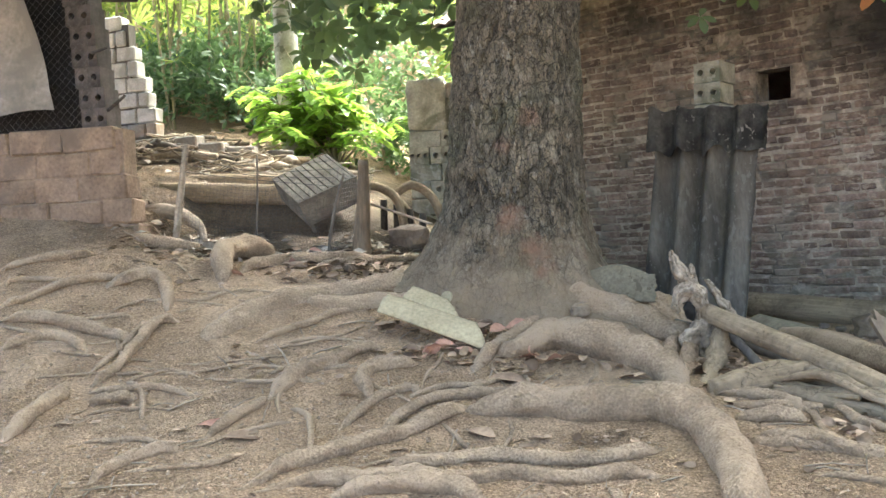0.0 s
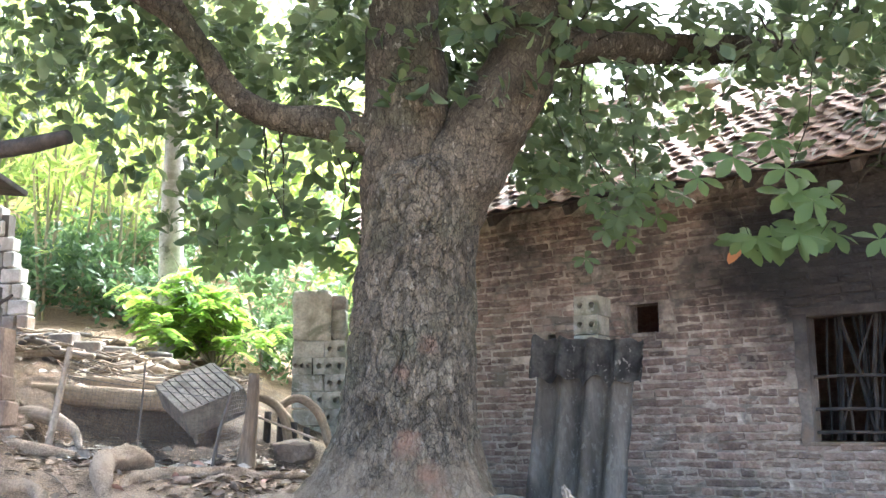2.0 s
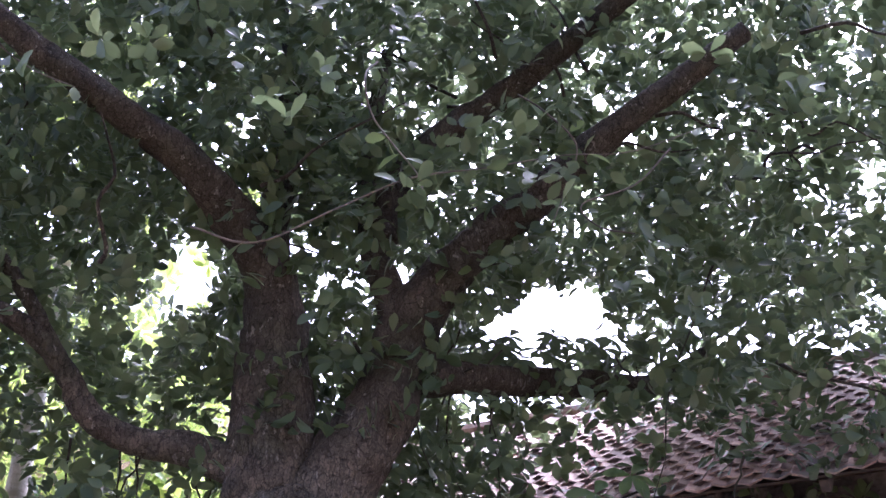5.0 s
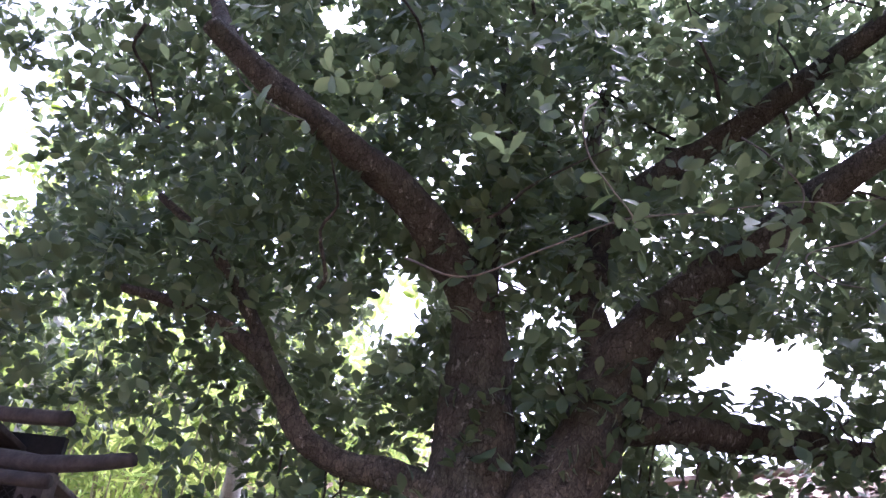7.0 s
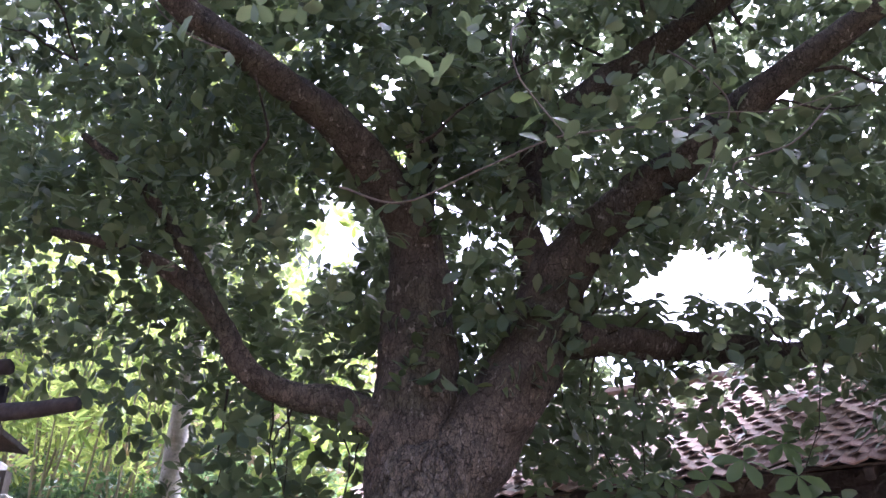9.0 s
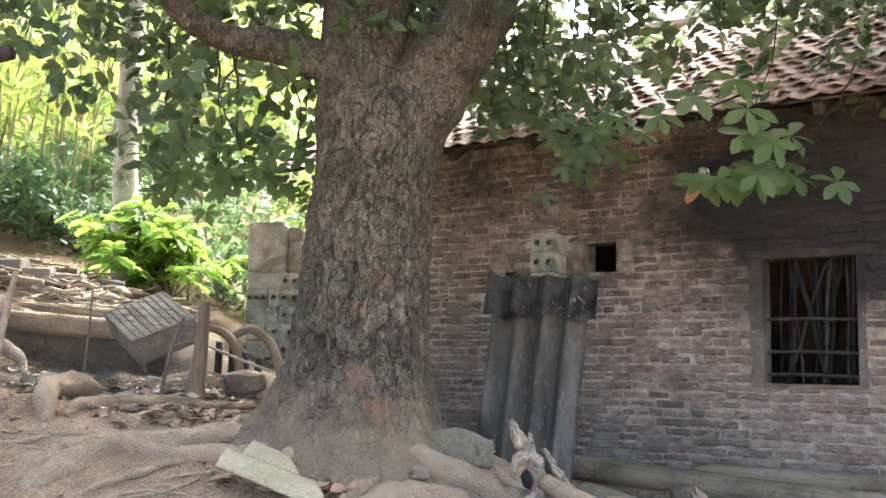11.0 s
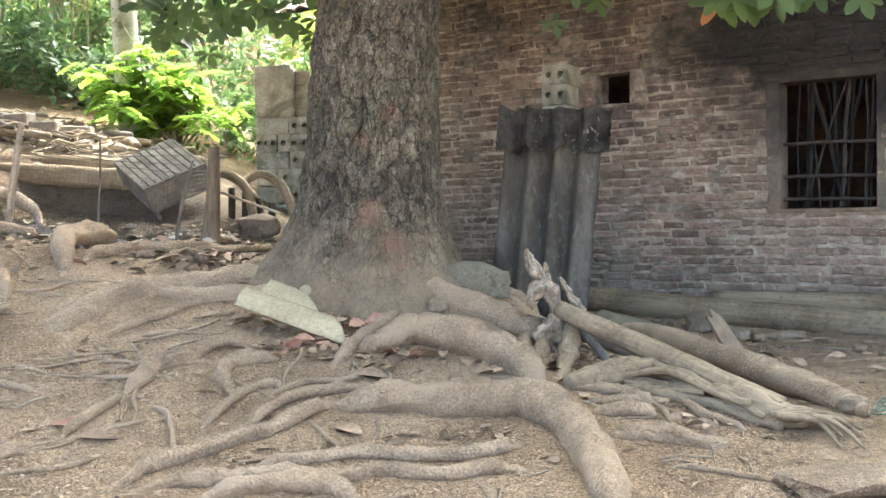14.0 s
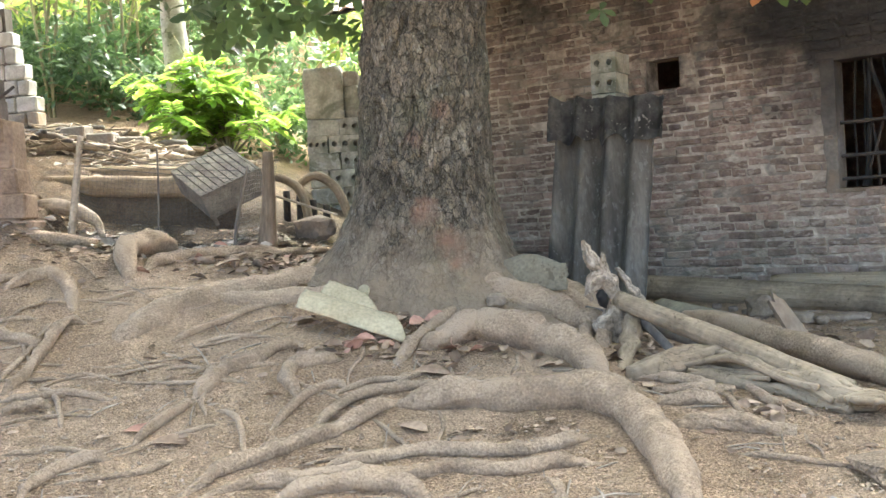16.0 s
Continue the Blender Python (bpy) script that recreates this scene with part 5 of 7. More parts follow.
def holed_block(name, parent, m, sx, sy, sz, mat, holes=2, face=-1):
    """A hollow block: its end face is pierced by round holes that go well in."""
    bm = bmesh.new()
    x0, x1, y0, y1, z0, z1 = -sx / 2, sx / 2, -sy / 2, sy / 2, -sz / 2, sz / 2
    cx = [x0 + sx * (2 * k + 1) / (2 * holes) for k in range(holes)]
    r, seg = min(0.125 * sx, 0.17 * sz), 10
    cells = [x0 + sx * k / holes for k in range(holes + 1)]
    for k in range(holes):
        a, b = cells[k], cells[k + 1]
        edge = [bm.verts.new((cx[k] + r * math.cos(w), y0, r * math.sin(w))) for w in [2 * math.pi * q / seg for q in range(seg)]]
        deep = [bm.verts.new((v.co.x, y0 + 0.09, v.co.z)) for v in edge]
        rim = []
        for q in range(seg):
            w = 2 * math.pi * q / seg
            c, s = math.cos(w), math.sin(w)
            f = min((b - a) / 2 / max(abs(c), 1e-6), sz / 2 / max(abs(s), 1e-6))
            rim.append(bm.verts.new((cx[k] + c * f, y0, s * f)))
        for q in range(seg):
            n = (q + 1) % seg
            bm.faces.new((edge[q], edge[n], deep[n], deep[q]))
            bm.faces.new((rim[q], rim[n], edge[n], edge[q]))
        bm.faces.new(deep)
        for sx_, sz_ in ((1, 1), (-1, 1), (-1, -1), (1, -1)):
            corner = Vector((b if sx_ > 0 else a, y0, z1 if sz_ > 0 else z0))
            near = sorted(rim, key=lambda v: (v.co - corner).length)[:2]
            bm.faces.new((near[0], near[1], bm.verts.new(corner)))
    body = [bm.verts.new(p) for p in ((x0, y0, z0), (x1, y0, z0), (x1, y1, z0), (x0, y1, z0), (x0, y0, z1), (x1, y0, z1), (x1, y1, z1), (x0, y1, z1))]
    for f in ((3, 2, 1, 0), (4, 5, 6, 7), (1, 2, 6, 5), (2, 3, 7, 6), (3, 0, 4, 7)):
        bm.faces.new([body[i] for i in f])
    bmesh.ops.recalc_face_normals(bm, faces=bm.faces)
    ob = part(name, bm, mat, parent)
    ob.matrix_local = m
    return ob


rnd = random.Random(2)
for k in range(13):
    if k == 2:
        bm = bmesh.new()
        box(bm, Matrix.Translation((0, 0, 2.61 - 0.150 * k)), 0.20, 0.285, 0.146, 0.008, 0.006, rnd)
        part("block", bm, M_BLOCK, stack)
        continue
    holed_block("block", stack, pose(rnd.uniform(-0.006, 0.006), rnd.uniform(-0.01, 0.01), 2.61 - 0.150 * k, 0, 0, rnd.uniform(-2.5, 2.5)), 0.195, 0.28, 0.146, M_BLOCK)

# the dead stump and the timber heaped round it
stump = new("dead_stump")
stump.matrix_world = pose(0.42, 5.3, 0.72)
tagged(stump, "bleached gnarled dead stump with a hollow knot", "stump")


def stump_part(name, rows, seg=22, wobble=0.22, freq=12.0, mat=None):
    bm = bmesh.new()
    tube(bm, spline(rows, 8), seg, wobble, freq)
    for v in bm.verts:
        v.co += Vector((noise.noise(v.co * 22), noise.noise(v.co * 22 + Vector((3, 0, 0))), noise.noise(v.co * 22 + Vector((0, 3, 0))))) * 0.014 + Vector((noise.noise(v.co * 50), 0, noise.noise(v.co * 50 + Vector((3, 0, 0))))) * 0.006
    bm.transform(stump.matrix_world.inverted())
    return part(name, bm, mat or M_STUMP, stump, smooth=True)


stump_part("stem", [(0.285, 5.37, 1.33, 0.008), (0.31, 5.36, 1.26, 0.03), (0.345, 5.35, 1.18, 0.042), (0.385, 5.35, 1.11, 0.052), (0.43, 5.35, 1.04, 0.05), (0.45, 5.34, 0.95, 0.06), (0.43, 5.33, 0.87, 0.075), (0.42, 5.32, 0.74, 0.07)])
stump_part("knot", [(0.38, 5.33, 1.13, 0.036), (0.325, 5.31, 1.10, 0.040), (0.30, 5.30, 1.05, 0.022), (0.315, 5.30, 1.01, 0.010)])
# near-black lump in place of the shaded inside of the knot
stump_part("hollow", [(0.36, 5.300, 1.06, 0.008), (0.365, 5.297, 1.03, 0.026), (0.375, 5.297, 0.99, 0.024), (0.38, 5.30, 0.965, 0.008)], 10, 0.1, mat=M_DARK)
stump_part("knot", [(0.40, 5.30, 0.90, 0.04), (0.36, 5.28, 0.87, 0.05), (0.31, 5.27, 0.86, 0.025)])
stump_part("spike", [(0.40, 5.36, 1.12, 0.02), (0.40, 5.38, 1.20, 0.014), (0.385, 5.4, 1.25, 0.005)])
stump_part("prong", [(0.47, 5.42, 1.17, 0.012), (0.52, 5.42, 1.08, 0.022), (0.58, 5.40, 0.98, 0.024), (0.65, 5.36, 0.88, 0.02)], 8, 0.1)
stump_part("leg", [(0.52, 5.28, 0.90, 0.045), (0.49, 5.15, 0.82, 0.050), (0.435, 4.95, 0.742, 0.040), (0.40, 4.78, 0.69, 0.032), (0.395, 4.62, 0.645, 0.026)], 14, 0.10, mat=M_LOG)
stump_part("leg", [(0.36, 5.24, 0.84, 0.04), (0.33, 5.16, 0.74, 0.05), (0.27, 5.08, 0.66, 0.055)], mat=M_ROOT)

wood("pole", [(0.46, 5.32, 1.0, 0.048), (0.66, 5.04, 0.92, 0.053), (0.87, 4.75, 0.84, 0.054), (1.08, 4.47, 0.755, 0.050), (1.28, 4.2, 0.69, 0.036)], M_LOG, "smooth grey pole leaning down from the dead stump", "pole", 14, 0.05, 8)
wood("fallen_log", [(0.90, 6.05, 0.80, 0.05), (1.06, 5.75, 0.80, 0.062), (1.28, 5.15, 0.755, 0.07), (1.44, 4.75, 0.715, 0.07), (1.58, 4.4, 0.675, 0.06), (1.66, 4.25, 0.64, 0.03)], M_ROOT, "bark-covered fallen log half sunk in the earth", "log", 16, 0.12, 7)
wood("branch", [(0.30, 5.62, 0.92, 0.03), (0.62, 5.45, 0.84, 0.038), (0.95, 5.18, 0.73, 0.035)], M_STICK, "dark dead branch under the pole", "branch")
wood("branch", [(0.56, 5.25, 0.90, 0.02), (0.66, 5.1, 0.78, 0.022), (0.73, 5.0, 0.68, 0.018)], M_STICK, "short dark branch end beside the stump", "branch", 8)
drift = new("driftwood")
drift.matrix_world = pose(0.9, 4.6, 0.66)
tagged(drift, "weathered split trunk ending in a fan of bare roots", "dead tree")


def drift_part(name, rows, seg=18, wobble=0.20, freq=9.0):
    bm = bmesh.new()
    tube(bm, spline(rows, 7), seg, wobble, freq)
    bm.transform(drift.matrix_world.inverted())
    part(name, bm, M_LOG, drift, smooth=True)


drift_part("stem", [(0.42, 4.6, 0.71, 0.05), (0.56, 4.66, 0.73, 0.062), (0.70, 4.72, 0.745, 0.07), (0.87, 4.72, 0.75, 0.074), (1.07, 4.48, 0.71, 0.076), (1.22, 4.2, 0.67, 0.066), (1.34, 4.07, 0.65, 0.03)])
drift_part("stem", [(0.70, 4.66, 0.70, 0.04), (0.92, 4.50, 0.67, 0.046), (1.10, 4.32, 0.645, 0.044), (1.25, 4.10, 0.62, 0.03)])
strand = random.Random(19)
for k in range(11):
    a, b, h = strand.uniform(-0.09, 0.07), strand.uniform(-0.06, 0.06), strand.uniform(-0.02, 0.055)
    q0, q1 = strand.uniform(0.0, 0.4), strand.uniform(0.65, 1.0)
    line = spline([(0.50, 4.72, 0.70), (0.75, 4.72, 0.73), (0.95, 4.58, 0.725), (1.12, 4.36, 0.69), (1.30, 4.08, 0.635)], 5)
    line = line[int(q0 * len(line)):max(int(q1 * len(line)), int(q0 * len(line)) + 5)]
    w = strand.uniform(0.012, 0.030)
    drift_part("strand", [(x + a * 0.7, y + a, z + h + 0.02 * math.sin(i * 0.6 + k), w * (1.0 - 0.35 * abs(i / len(line) - 0.4))) for i, (x, y, z) in enumerate(line)][::2], 9, 0.25)
fan = random.Random(9)
for k in range(13):
    w = fan.uniform(-0.55, 0.75)
    ln = fan.uniform(0.25, 0.42)
    x0, y0 = 1.22 + fan.uniform(-0.02, 0.06), 4.13 + fan.uniform(-0.06, 0.05)
    x1, y1 = x0 + ln * math.cos(w - 0.25), y0 + ln * math.sin(w - 0.25) * 0.75
    drift_part("root", [(x0, y0, 0.665, 0.02), ((x0 * 2 + x1) / 3, (y0 * 2 + y1) / 3 + fan.uniform(-0.02, 0.02), 0.67 + fan.uniform(-0.02, 0.02), 0.014), ((x0 + 2 * x1) / 3, (y0 + 2 * y1) / 3 + fan.uniform(-0.02, 0.02), 0.655, 0.011), (x1, y1, ground_z(x1, y1), 0.006)], 7)
for a, b, r in (((0.50, 4.42), (0.86, 4.46), 0.03), ((0.42, 4.72), (0.80, 4.5), 0.022), ((0.52, 4.02), (0.98, 3.93), 0.045)):
    z0, z1 = ground_z(*a), ground_z(*b)
    wood("buried_branch", [(*a, z0, r * 0.8), ((a[0] + b[0]) / 2, (a[1] + b[1]) / 2 + 0.02, (z0 + z1) / 2 + r * 0.3, r), (*b, z1, r * 0.8)], M_ROOT, "short branch half buried in dust", "branch", 10)


def rock(name, x, y, size, label, category="stone", mat=None, seed=0, z=None, turn=0.0, group=""):
    """A broken, many-sided stone that sits on the ground."""
    bm = bmesh.new()
    bmesh.ops.create_icosphere(bm, subdivisions=2, radius=0.5)
    for v in bm.verts:
        d = v.co.normalized()
        q = max(abs(d.x), abs(d.y), abs(d.z))
        v.co = d * 0.5 * (0.75 / q * 0.75 + 0.32) * (1 + 0.22 * noise.noise(d * 1.7 + Vector((seed, 0, 0))))
    bm.transform(pose(x, y, (ground_z(x, y) if z is None else z) + size[2] * 0.38, 0, 0, turn) @ Matrix.Diagonal((*size, 1)))
    return one(name, bm, mat or M_STONE, label, category, group)


rock("stone", 1.52, 6.75, (0.20, 0.14, 0.19), "angular pale broken stone beside the log", seed=3)
rock("stone", 1.71, 6.45, (0.17, 0.13, 0.09), "low grey stone near the log", seed=5)
rock("stone", -0.20, 5.47, (0.12, 0.09, 0.09), "squarish grey stone among the roots of the tree", seed=8, z=0.985)
rock("stone", 1.62, 4.32, (0.16, 0.12, 0.09), "small greenish grey stone at the log's end", seed=11)
rock("stone", 2.0, 6.55, (0.36, 0.16, 0.06), "flat grey slab lying beside the log", seed=13)
rock("stone", 2.45, 5.9, (0.14, 0.1, 0.05), "flat brown brick fragment in the dirt", seed=14)
rock("stone", 1.42, 3.56, (0.85, 0.34, 0.09), "big flat earth-coloured stone half sunk in the ground", seed=21, mat=M_LEDGE, turn=14)
rock("stone", 0.12, 4.72, (0.13, 0.07, 0.035), "flat pale stone chip among the roots", seed=17)
rock("stone", 2.25, 3.55, (0.5, 0.25, 0.10), "big flat earth-coloured stone half sunk in the ground", seed=22, mat=M_LEDGE)


bits = random.Random(77)
for k in range(14):
    bx = bits.uniform(1.3, 3.1)
    by = 7.55 - 0.68 * (bx - 1.2) + bits.uniform(-0.75, -0.12)
    rock("brick_fragment", bx, by, (bits.uniform(0.05, 0.13), bits.uniform(0.04, 0.09), bits.uniform(0.03, 0.06)), "small broken brick fragment in the dirt before the log", "brick", (M_STONE, M_MUD, M_BROWNSTONE)[k % 3], 40 + k, turn=bits.uniform(0, 90), group="fragments by the log")


def board(name, a, b, width, thick, mat, label, category="board", turn=0.0, taper=1.0, notch=0.0):
    """A plank from a to b, with a notched, splintered end."""
    a, b = Vector(a), Vector(b)
    d = (b - a).normalized()
    side = Euler((0, 0, radians(turn))).to_matrix() @ Vector((1, 0, 0))
    side = (side - d * side.dot(d)).normalized()
    out = d.cross(side)
    ln = (b - a).length
    bm = bmesh.new()
    front, back = [], []
    shape = [(-0.5, 0), (0.5, 0), (0.5 * taper, 1 - notch), (0.18, 1 - notch * 0.6), (0.05, 1.0), (-0.12, 1 - notch * 0.9), (-0.5 * taper, 1 - notch * 0.5)]
    for s, h in shape:
        p = a + side * s * width + d * h * ln
        front.append(bm.verts.new(p - out * thick / 2))
        back.append(bm.verts.new(p + out * thick / 2))
    bm.faces.new(front)
    bm.faces.new(back[::-1])
    for k in range(len(shape)):
        n = (k + 1) % len(shape)
        bm.faces.new((front[k], back[k], back[n], front[n]))
    bmesh.ops.recalc_face_normals(bm, faces=bm.faces)
    return one(name, bm, mat, label, category)


board("split_plank", (1.44, 5.22, 0.64), (1.27, 5.42, 0.98), 0.11, 0.03, M_WOOD, "split plank stuck upright in the earth", "plank", 10, 0.7, 0.16)
board("split_plank", (1.30, 5.45, 0.66), (1.25, 5.5, 0.80), 0.08, 0.03, M_STICK, "short dark board leaning on a split plank", "plank", 0, 1.0, 0.1)
board("split_plank", (1.9, 6.25, 0.655), (2.28, 6.05, 0.66), 0.05, 0.025, M_WOOD, "thin lath lying in the dirt", "plank", 60, 1.0, 0.1)
board("split_plank", (2.12, 4.95, 0.62), (2.30, 5.35, 0.80), 0.06, 0.03, M_LOG, "grey bit of timber frame leaning in the dirt", "plank", 0, 1.0, 0.1)


def curved_piece(name, m, ln, wide, rise, mat, label, waves=0.5, cut=None, thick=0.008):
    """A broken piece of wavy roofing sheet, with an uneven outline."""
    bm = bmesh.new()
    nx, ny = 22, 14
    grid = {}
    for i in range(nx + 1):
        for j in range(ny + 1):
            s, h = i / nx, j / ny
            e = cut(s) if cut else 1.0
            y = (h * e - 0.5) * wide
            z = rise * math.sin(math.pi * 2 * waves * (h * e))
            x = (s - 0.5) * ln + 0.02 * noise.noise(Vector((h * 6, i > nx / 2, 1))) * (1 if i in (0, nx) else 0)
            for k in (0, 1):
                grid[k, i, j] = bm.verts.new(m @ Vector((x, y, z - k * thick)))
    for i in range(nx):
        for j in range(ny):
            bm.faces.new([grid[0, i, j], grid[0, i + 1, j], grid[0, i + 1, j + 1], grid[0, i, j + 1]])
            bm.faces.new([grid[1, i, j], grid[1, i, j + 1], grid[1, i + 1, j + 1], grid[1, i + 1, j]])
    for i in range(nx):
        bm.faces.new([grid[0, i, 0], grid[1, i, 0], grid[1, i + 1, 0], grid[0, i + 1, 0]])
        bm.faces.new([grid[0, i, ny], grid[0, i + 1, ny], grid[1, i + 1, ny], grid[1, i, ny]])
    for j in range(ny):
        bm.faces.new([grid[0, 0, j], grid[0, 0, j + 1], grid[1, 0, j + 1], grid[1, 0, j]])
        bm.faces.new([grid[0, nx, j], grid[1, nx, j], grid[1, nx, j + 1], grid[0, nx, j + 1]])
    bmesh.ops.recalc_face_normals(bm, faces=bm.faces)
    return one(name, bm, mat, label, "roofing sheet", smooth=True)


pale = new("broken_sheet")
pale.matrix_world = pose(-0.95, 5.2, 0.9)
tagged(pale, "pale green broken corrugated sheet lying against the roots", "roofing sheet")


def flap(name, a, b, c, d, curl, label=""):
    """A curved piece of sheet spanned by its low edge a-b and high edge c-d."""
    a, b, c, d = Vector(a), Vector(b), Vector(c), Vector(d)
    out = (b - a).cross(c - a).normalized()
    if out.y > 0:
        out = -out
    bm = bmesh.new()
    g = {}
    for i in range(25):
        for j in range(11):
            s, h = i / 24, j / 10
            p = (a.lerp(b, s)).lerp(c.lerp(d, s), h) + out * curl * math.sin(math.pi * h)
            p += (b - a).normalized() * (0.010 * noise.noise(Vector((h * 5, i > 12, 3))) if i in (0, 24) else 0) + Vector((0, 0, 0.006 * noise.noise(Vector((s * 8, j > 5, 7))) if j in (0, 10) else 0))
            for k in (0, 1):
                g[k, i, j] = bm.verts.new(p - out * 0.009 * k)
    for i in range(24):
        for j in range(10):
            bm.faces.new([g[0, i, j], g[0, i + 1, j], g[0, i + 1, j + 1], g[0, i, j + 1]])
            bm.faces.new([g[1, i, j], g[1, i, j + 1], g[1, i + 1, j + 1], g[1, i + 1, j]])
    for i in range(24):
        for j in (0, 10):
            bm.faces.new([g[0, i, j], g[0, i + 1, j], g[1, i + 1, j], g[1, i, j]])
    for j in range(10):
        for i in (0, 24):
            bm.faces.new([g[0, i, j], g[0, i, j + 1], g[1, i, j + 1], g[1, i, j]])
    bmesh.ops.recalc_face_normals(bm, faces=bm.faces)
    bm.transform(pale.matrix_world.inverted())
    part(name, bm, M_PALE, pale, label, True)


flap("strip", (-1.25, 5.15, 1.075), (-0.655, 5.06, 0.862), (-1.215, 5.28, 1.155), (-0.73, 5.22, 0.992), 0.022)
flap("strip", (-1.15, 5.26, 1.11), (-0.81, 5.22, 1.00), (-1.095, 5.37, 1.19), (-0.905, 5.34, 1.115), 0.012)
bm = bmesh.new()
bmesh.ops.create_cone(bm, cap_ends=True, segments=24, radius1=0.036, radius2=0.030, depth=0.012, matrix=Matrix.Translation((-0.92, 5.39, 1.12)) @ Euler((radians(75), 0, radians(-15))).to_matrix().to_4x4())
one("jar_lid", bm, M_PALE, "small pale round lid leaning behind the broken sheet", "lid")
GREY = Matrix.Translation((0.0, 5.66, 1.15)) @ Euler((radians(72), 0, radians(-12))).to_matrix().to_4x4()
curved_piece("broken_sheet", GREY, 0.43, 0.22, 0.02, M_GREYSHEET, "grey arched piece of broken sheet leaning on the trunk", 0.5, lambda s: 0.70 + 0.30 * math.sin(math.pi * min(1, s * 1.1)))
DARKP = Matrix.Translation((0.92, 6.0, 0.82)) @ Euler((radians(40), radians(10), radians(-40))).to_matrix().to_4x4()
curved_piece("broken_sheet", DARKP, 0.46, 0.18, 0.03, M_GREYSHEET, "dark broken sheet lying behind the dead stump", 0.5)


def net(name, corner, a, b, na, nb, sag, wire, mat, label, crumple=0.0):
    """A woven net: crossing strands with a little sag, one mesh."""
    bm = bmesh.new()
    corner, a, b = Vector(corner), Vector(a), Vector(b)

    def at(i, j):
        s, h = i / na, j / nb
        p = corner + a * s + b * h
        p.z -= sag * math.sin(math.pi * s) * (0.4 + 0.6 * h)
        return p + Vector((noise.noise(p * 4), noise.noise(p * 4 + Vector((5, 0, 0))), noise.noise(p * 4 + Vector((0, 5, 0))))) * crumple

    for i in range(na + 1):
        tube(bm, [(*at(i, j), wire) for j in range(nb + 1)], 3, 0.0, closed=False)
    for j in range(nb + 1):
        tube(bm, [(*at(i, j), wire) for i in range(na + 1)], 3, 0.0, closed=False)
    return one(name, bm, mat, label, "netting")


net("plastic_net", (1.62, 4.14, 0.66), (0.85, 0.42, 0.50), (0.35, -0.52, 0.0), 44, 30, 0.04, 0.0032, M_NET, "crumpled green plastic net lying on the earth", 0.05)

# things on the slope: hen run, crate, logs, block walls
coop = new("hen_house")
coop.matrix_world = pose(-3.4, 6.6, 1.6)
tagged(coop, "hen house of mud blocks with wire mesh and dark timber roof", "hen house")


def coop_part(name, bm, mat, label="", smooth=False):
    bm.transform(coop.matrix_world.inverted())
    return part(name, bm, mat, coop, label, smooth)


rnd = random.Random(4)
for k in range(5):
    z = 1.47 + 0.175 * k
    edge = -3.33 - 0.04 * k
    x = edge
    n = 0
    while x > -5.3:
        w = rnd.uniform(0.34, 0.44) * (0.6 if n == 0 and k % 2 else 1.0)
        bm = bmesh.new()
        box(bm, Matrix.Translation((x - w / 2, 6.62 + rnd.uniform(-0.008, 0.008), z + 0.0875)), w - 0.004, 0.2, 0.174, 0.012, 0.010, rnd)
        coop_part("block", bm, M_MUD)
        x -= w
        n += 1
bm = bmesh.new()
box(bm, Matrix.Translation((-4.38, 6.62, 1.9)), 1.90, 0.172, 0.84)
coop_part("mortar", bm, M_MUD)
for k in range(8):
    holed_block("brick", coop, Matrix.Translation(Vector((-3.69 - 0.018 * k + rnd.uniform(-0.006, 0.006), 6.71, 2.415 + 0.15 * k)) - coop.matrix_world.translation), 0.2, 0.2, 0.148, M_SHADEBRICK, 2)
bm = bmesh.new()
for i in range(38):
    for s in (1, -1):
        x0 = -5.7 + i * 0.06
        rows = [(x, 6.56 + 0.003 * s * math.cos(q * math.pi), 2.36 + q * 0.06, 0.0016) for q, x in ((q, x0 + s * (0.03 if q % 2 else -0.03)) for q in range(22)) if x < -3.58 - 0.12 * q * 0.06]
        if len(rows) > 2:
            tube(bm, rows, 3, 0.0, closed=False)
coop_part("wire_mesh", bm, M_WIRE, "diamond wire mesh over the dark opening")
bm = bmesh.new()
g = {}
for i in range(19):
    for j in range(17):
        s, h = i / 18, j / 16
        x = -5.0 + s * (1.066 - 0.34 * h)
        z = 2.47 + h * 1.3 + 0.02 * math.sin(s * 9)
        y = 6.50 - 0.05 * math.sin(h * 5 + s * 3) + 0.03 * noise.noise(Vector((s * 4, h * 4, 0))) + 0.012 * noise.noise(Vector((s * 12, h * 12, 3)))
        for k in (0, 1):
            g[k, i, j] = bm.verts.new((x, y + 0.004 * k, z))
for i in range(18):
    for j in range(16):
        bm.faces.new((g[0, i, j], g[0, i + 1, j], g[0, i + 1, j + 1], g[0, i, j + 1]))
        bm.faces.new((g[1, i, j], g[1, i, j + 1], g[1, i + 1, j + 1], g[1, i + 1, j]))
coop_part("sacking", bm, M_CLOTH, "grey sacking hung over the mesh", True)
# near-black panels stand in for the shade inside the hen house
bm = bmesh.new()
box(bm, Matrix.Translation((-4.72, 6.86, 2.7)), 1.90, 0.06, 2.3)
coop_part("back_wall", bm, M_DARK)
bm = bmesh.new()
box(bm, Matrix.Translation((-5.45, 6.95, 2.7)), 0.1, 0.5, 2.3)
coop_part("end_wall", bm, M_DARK)
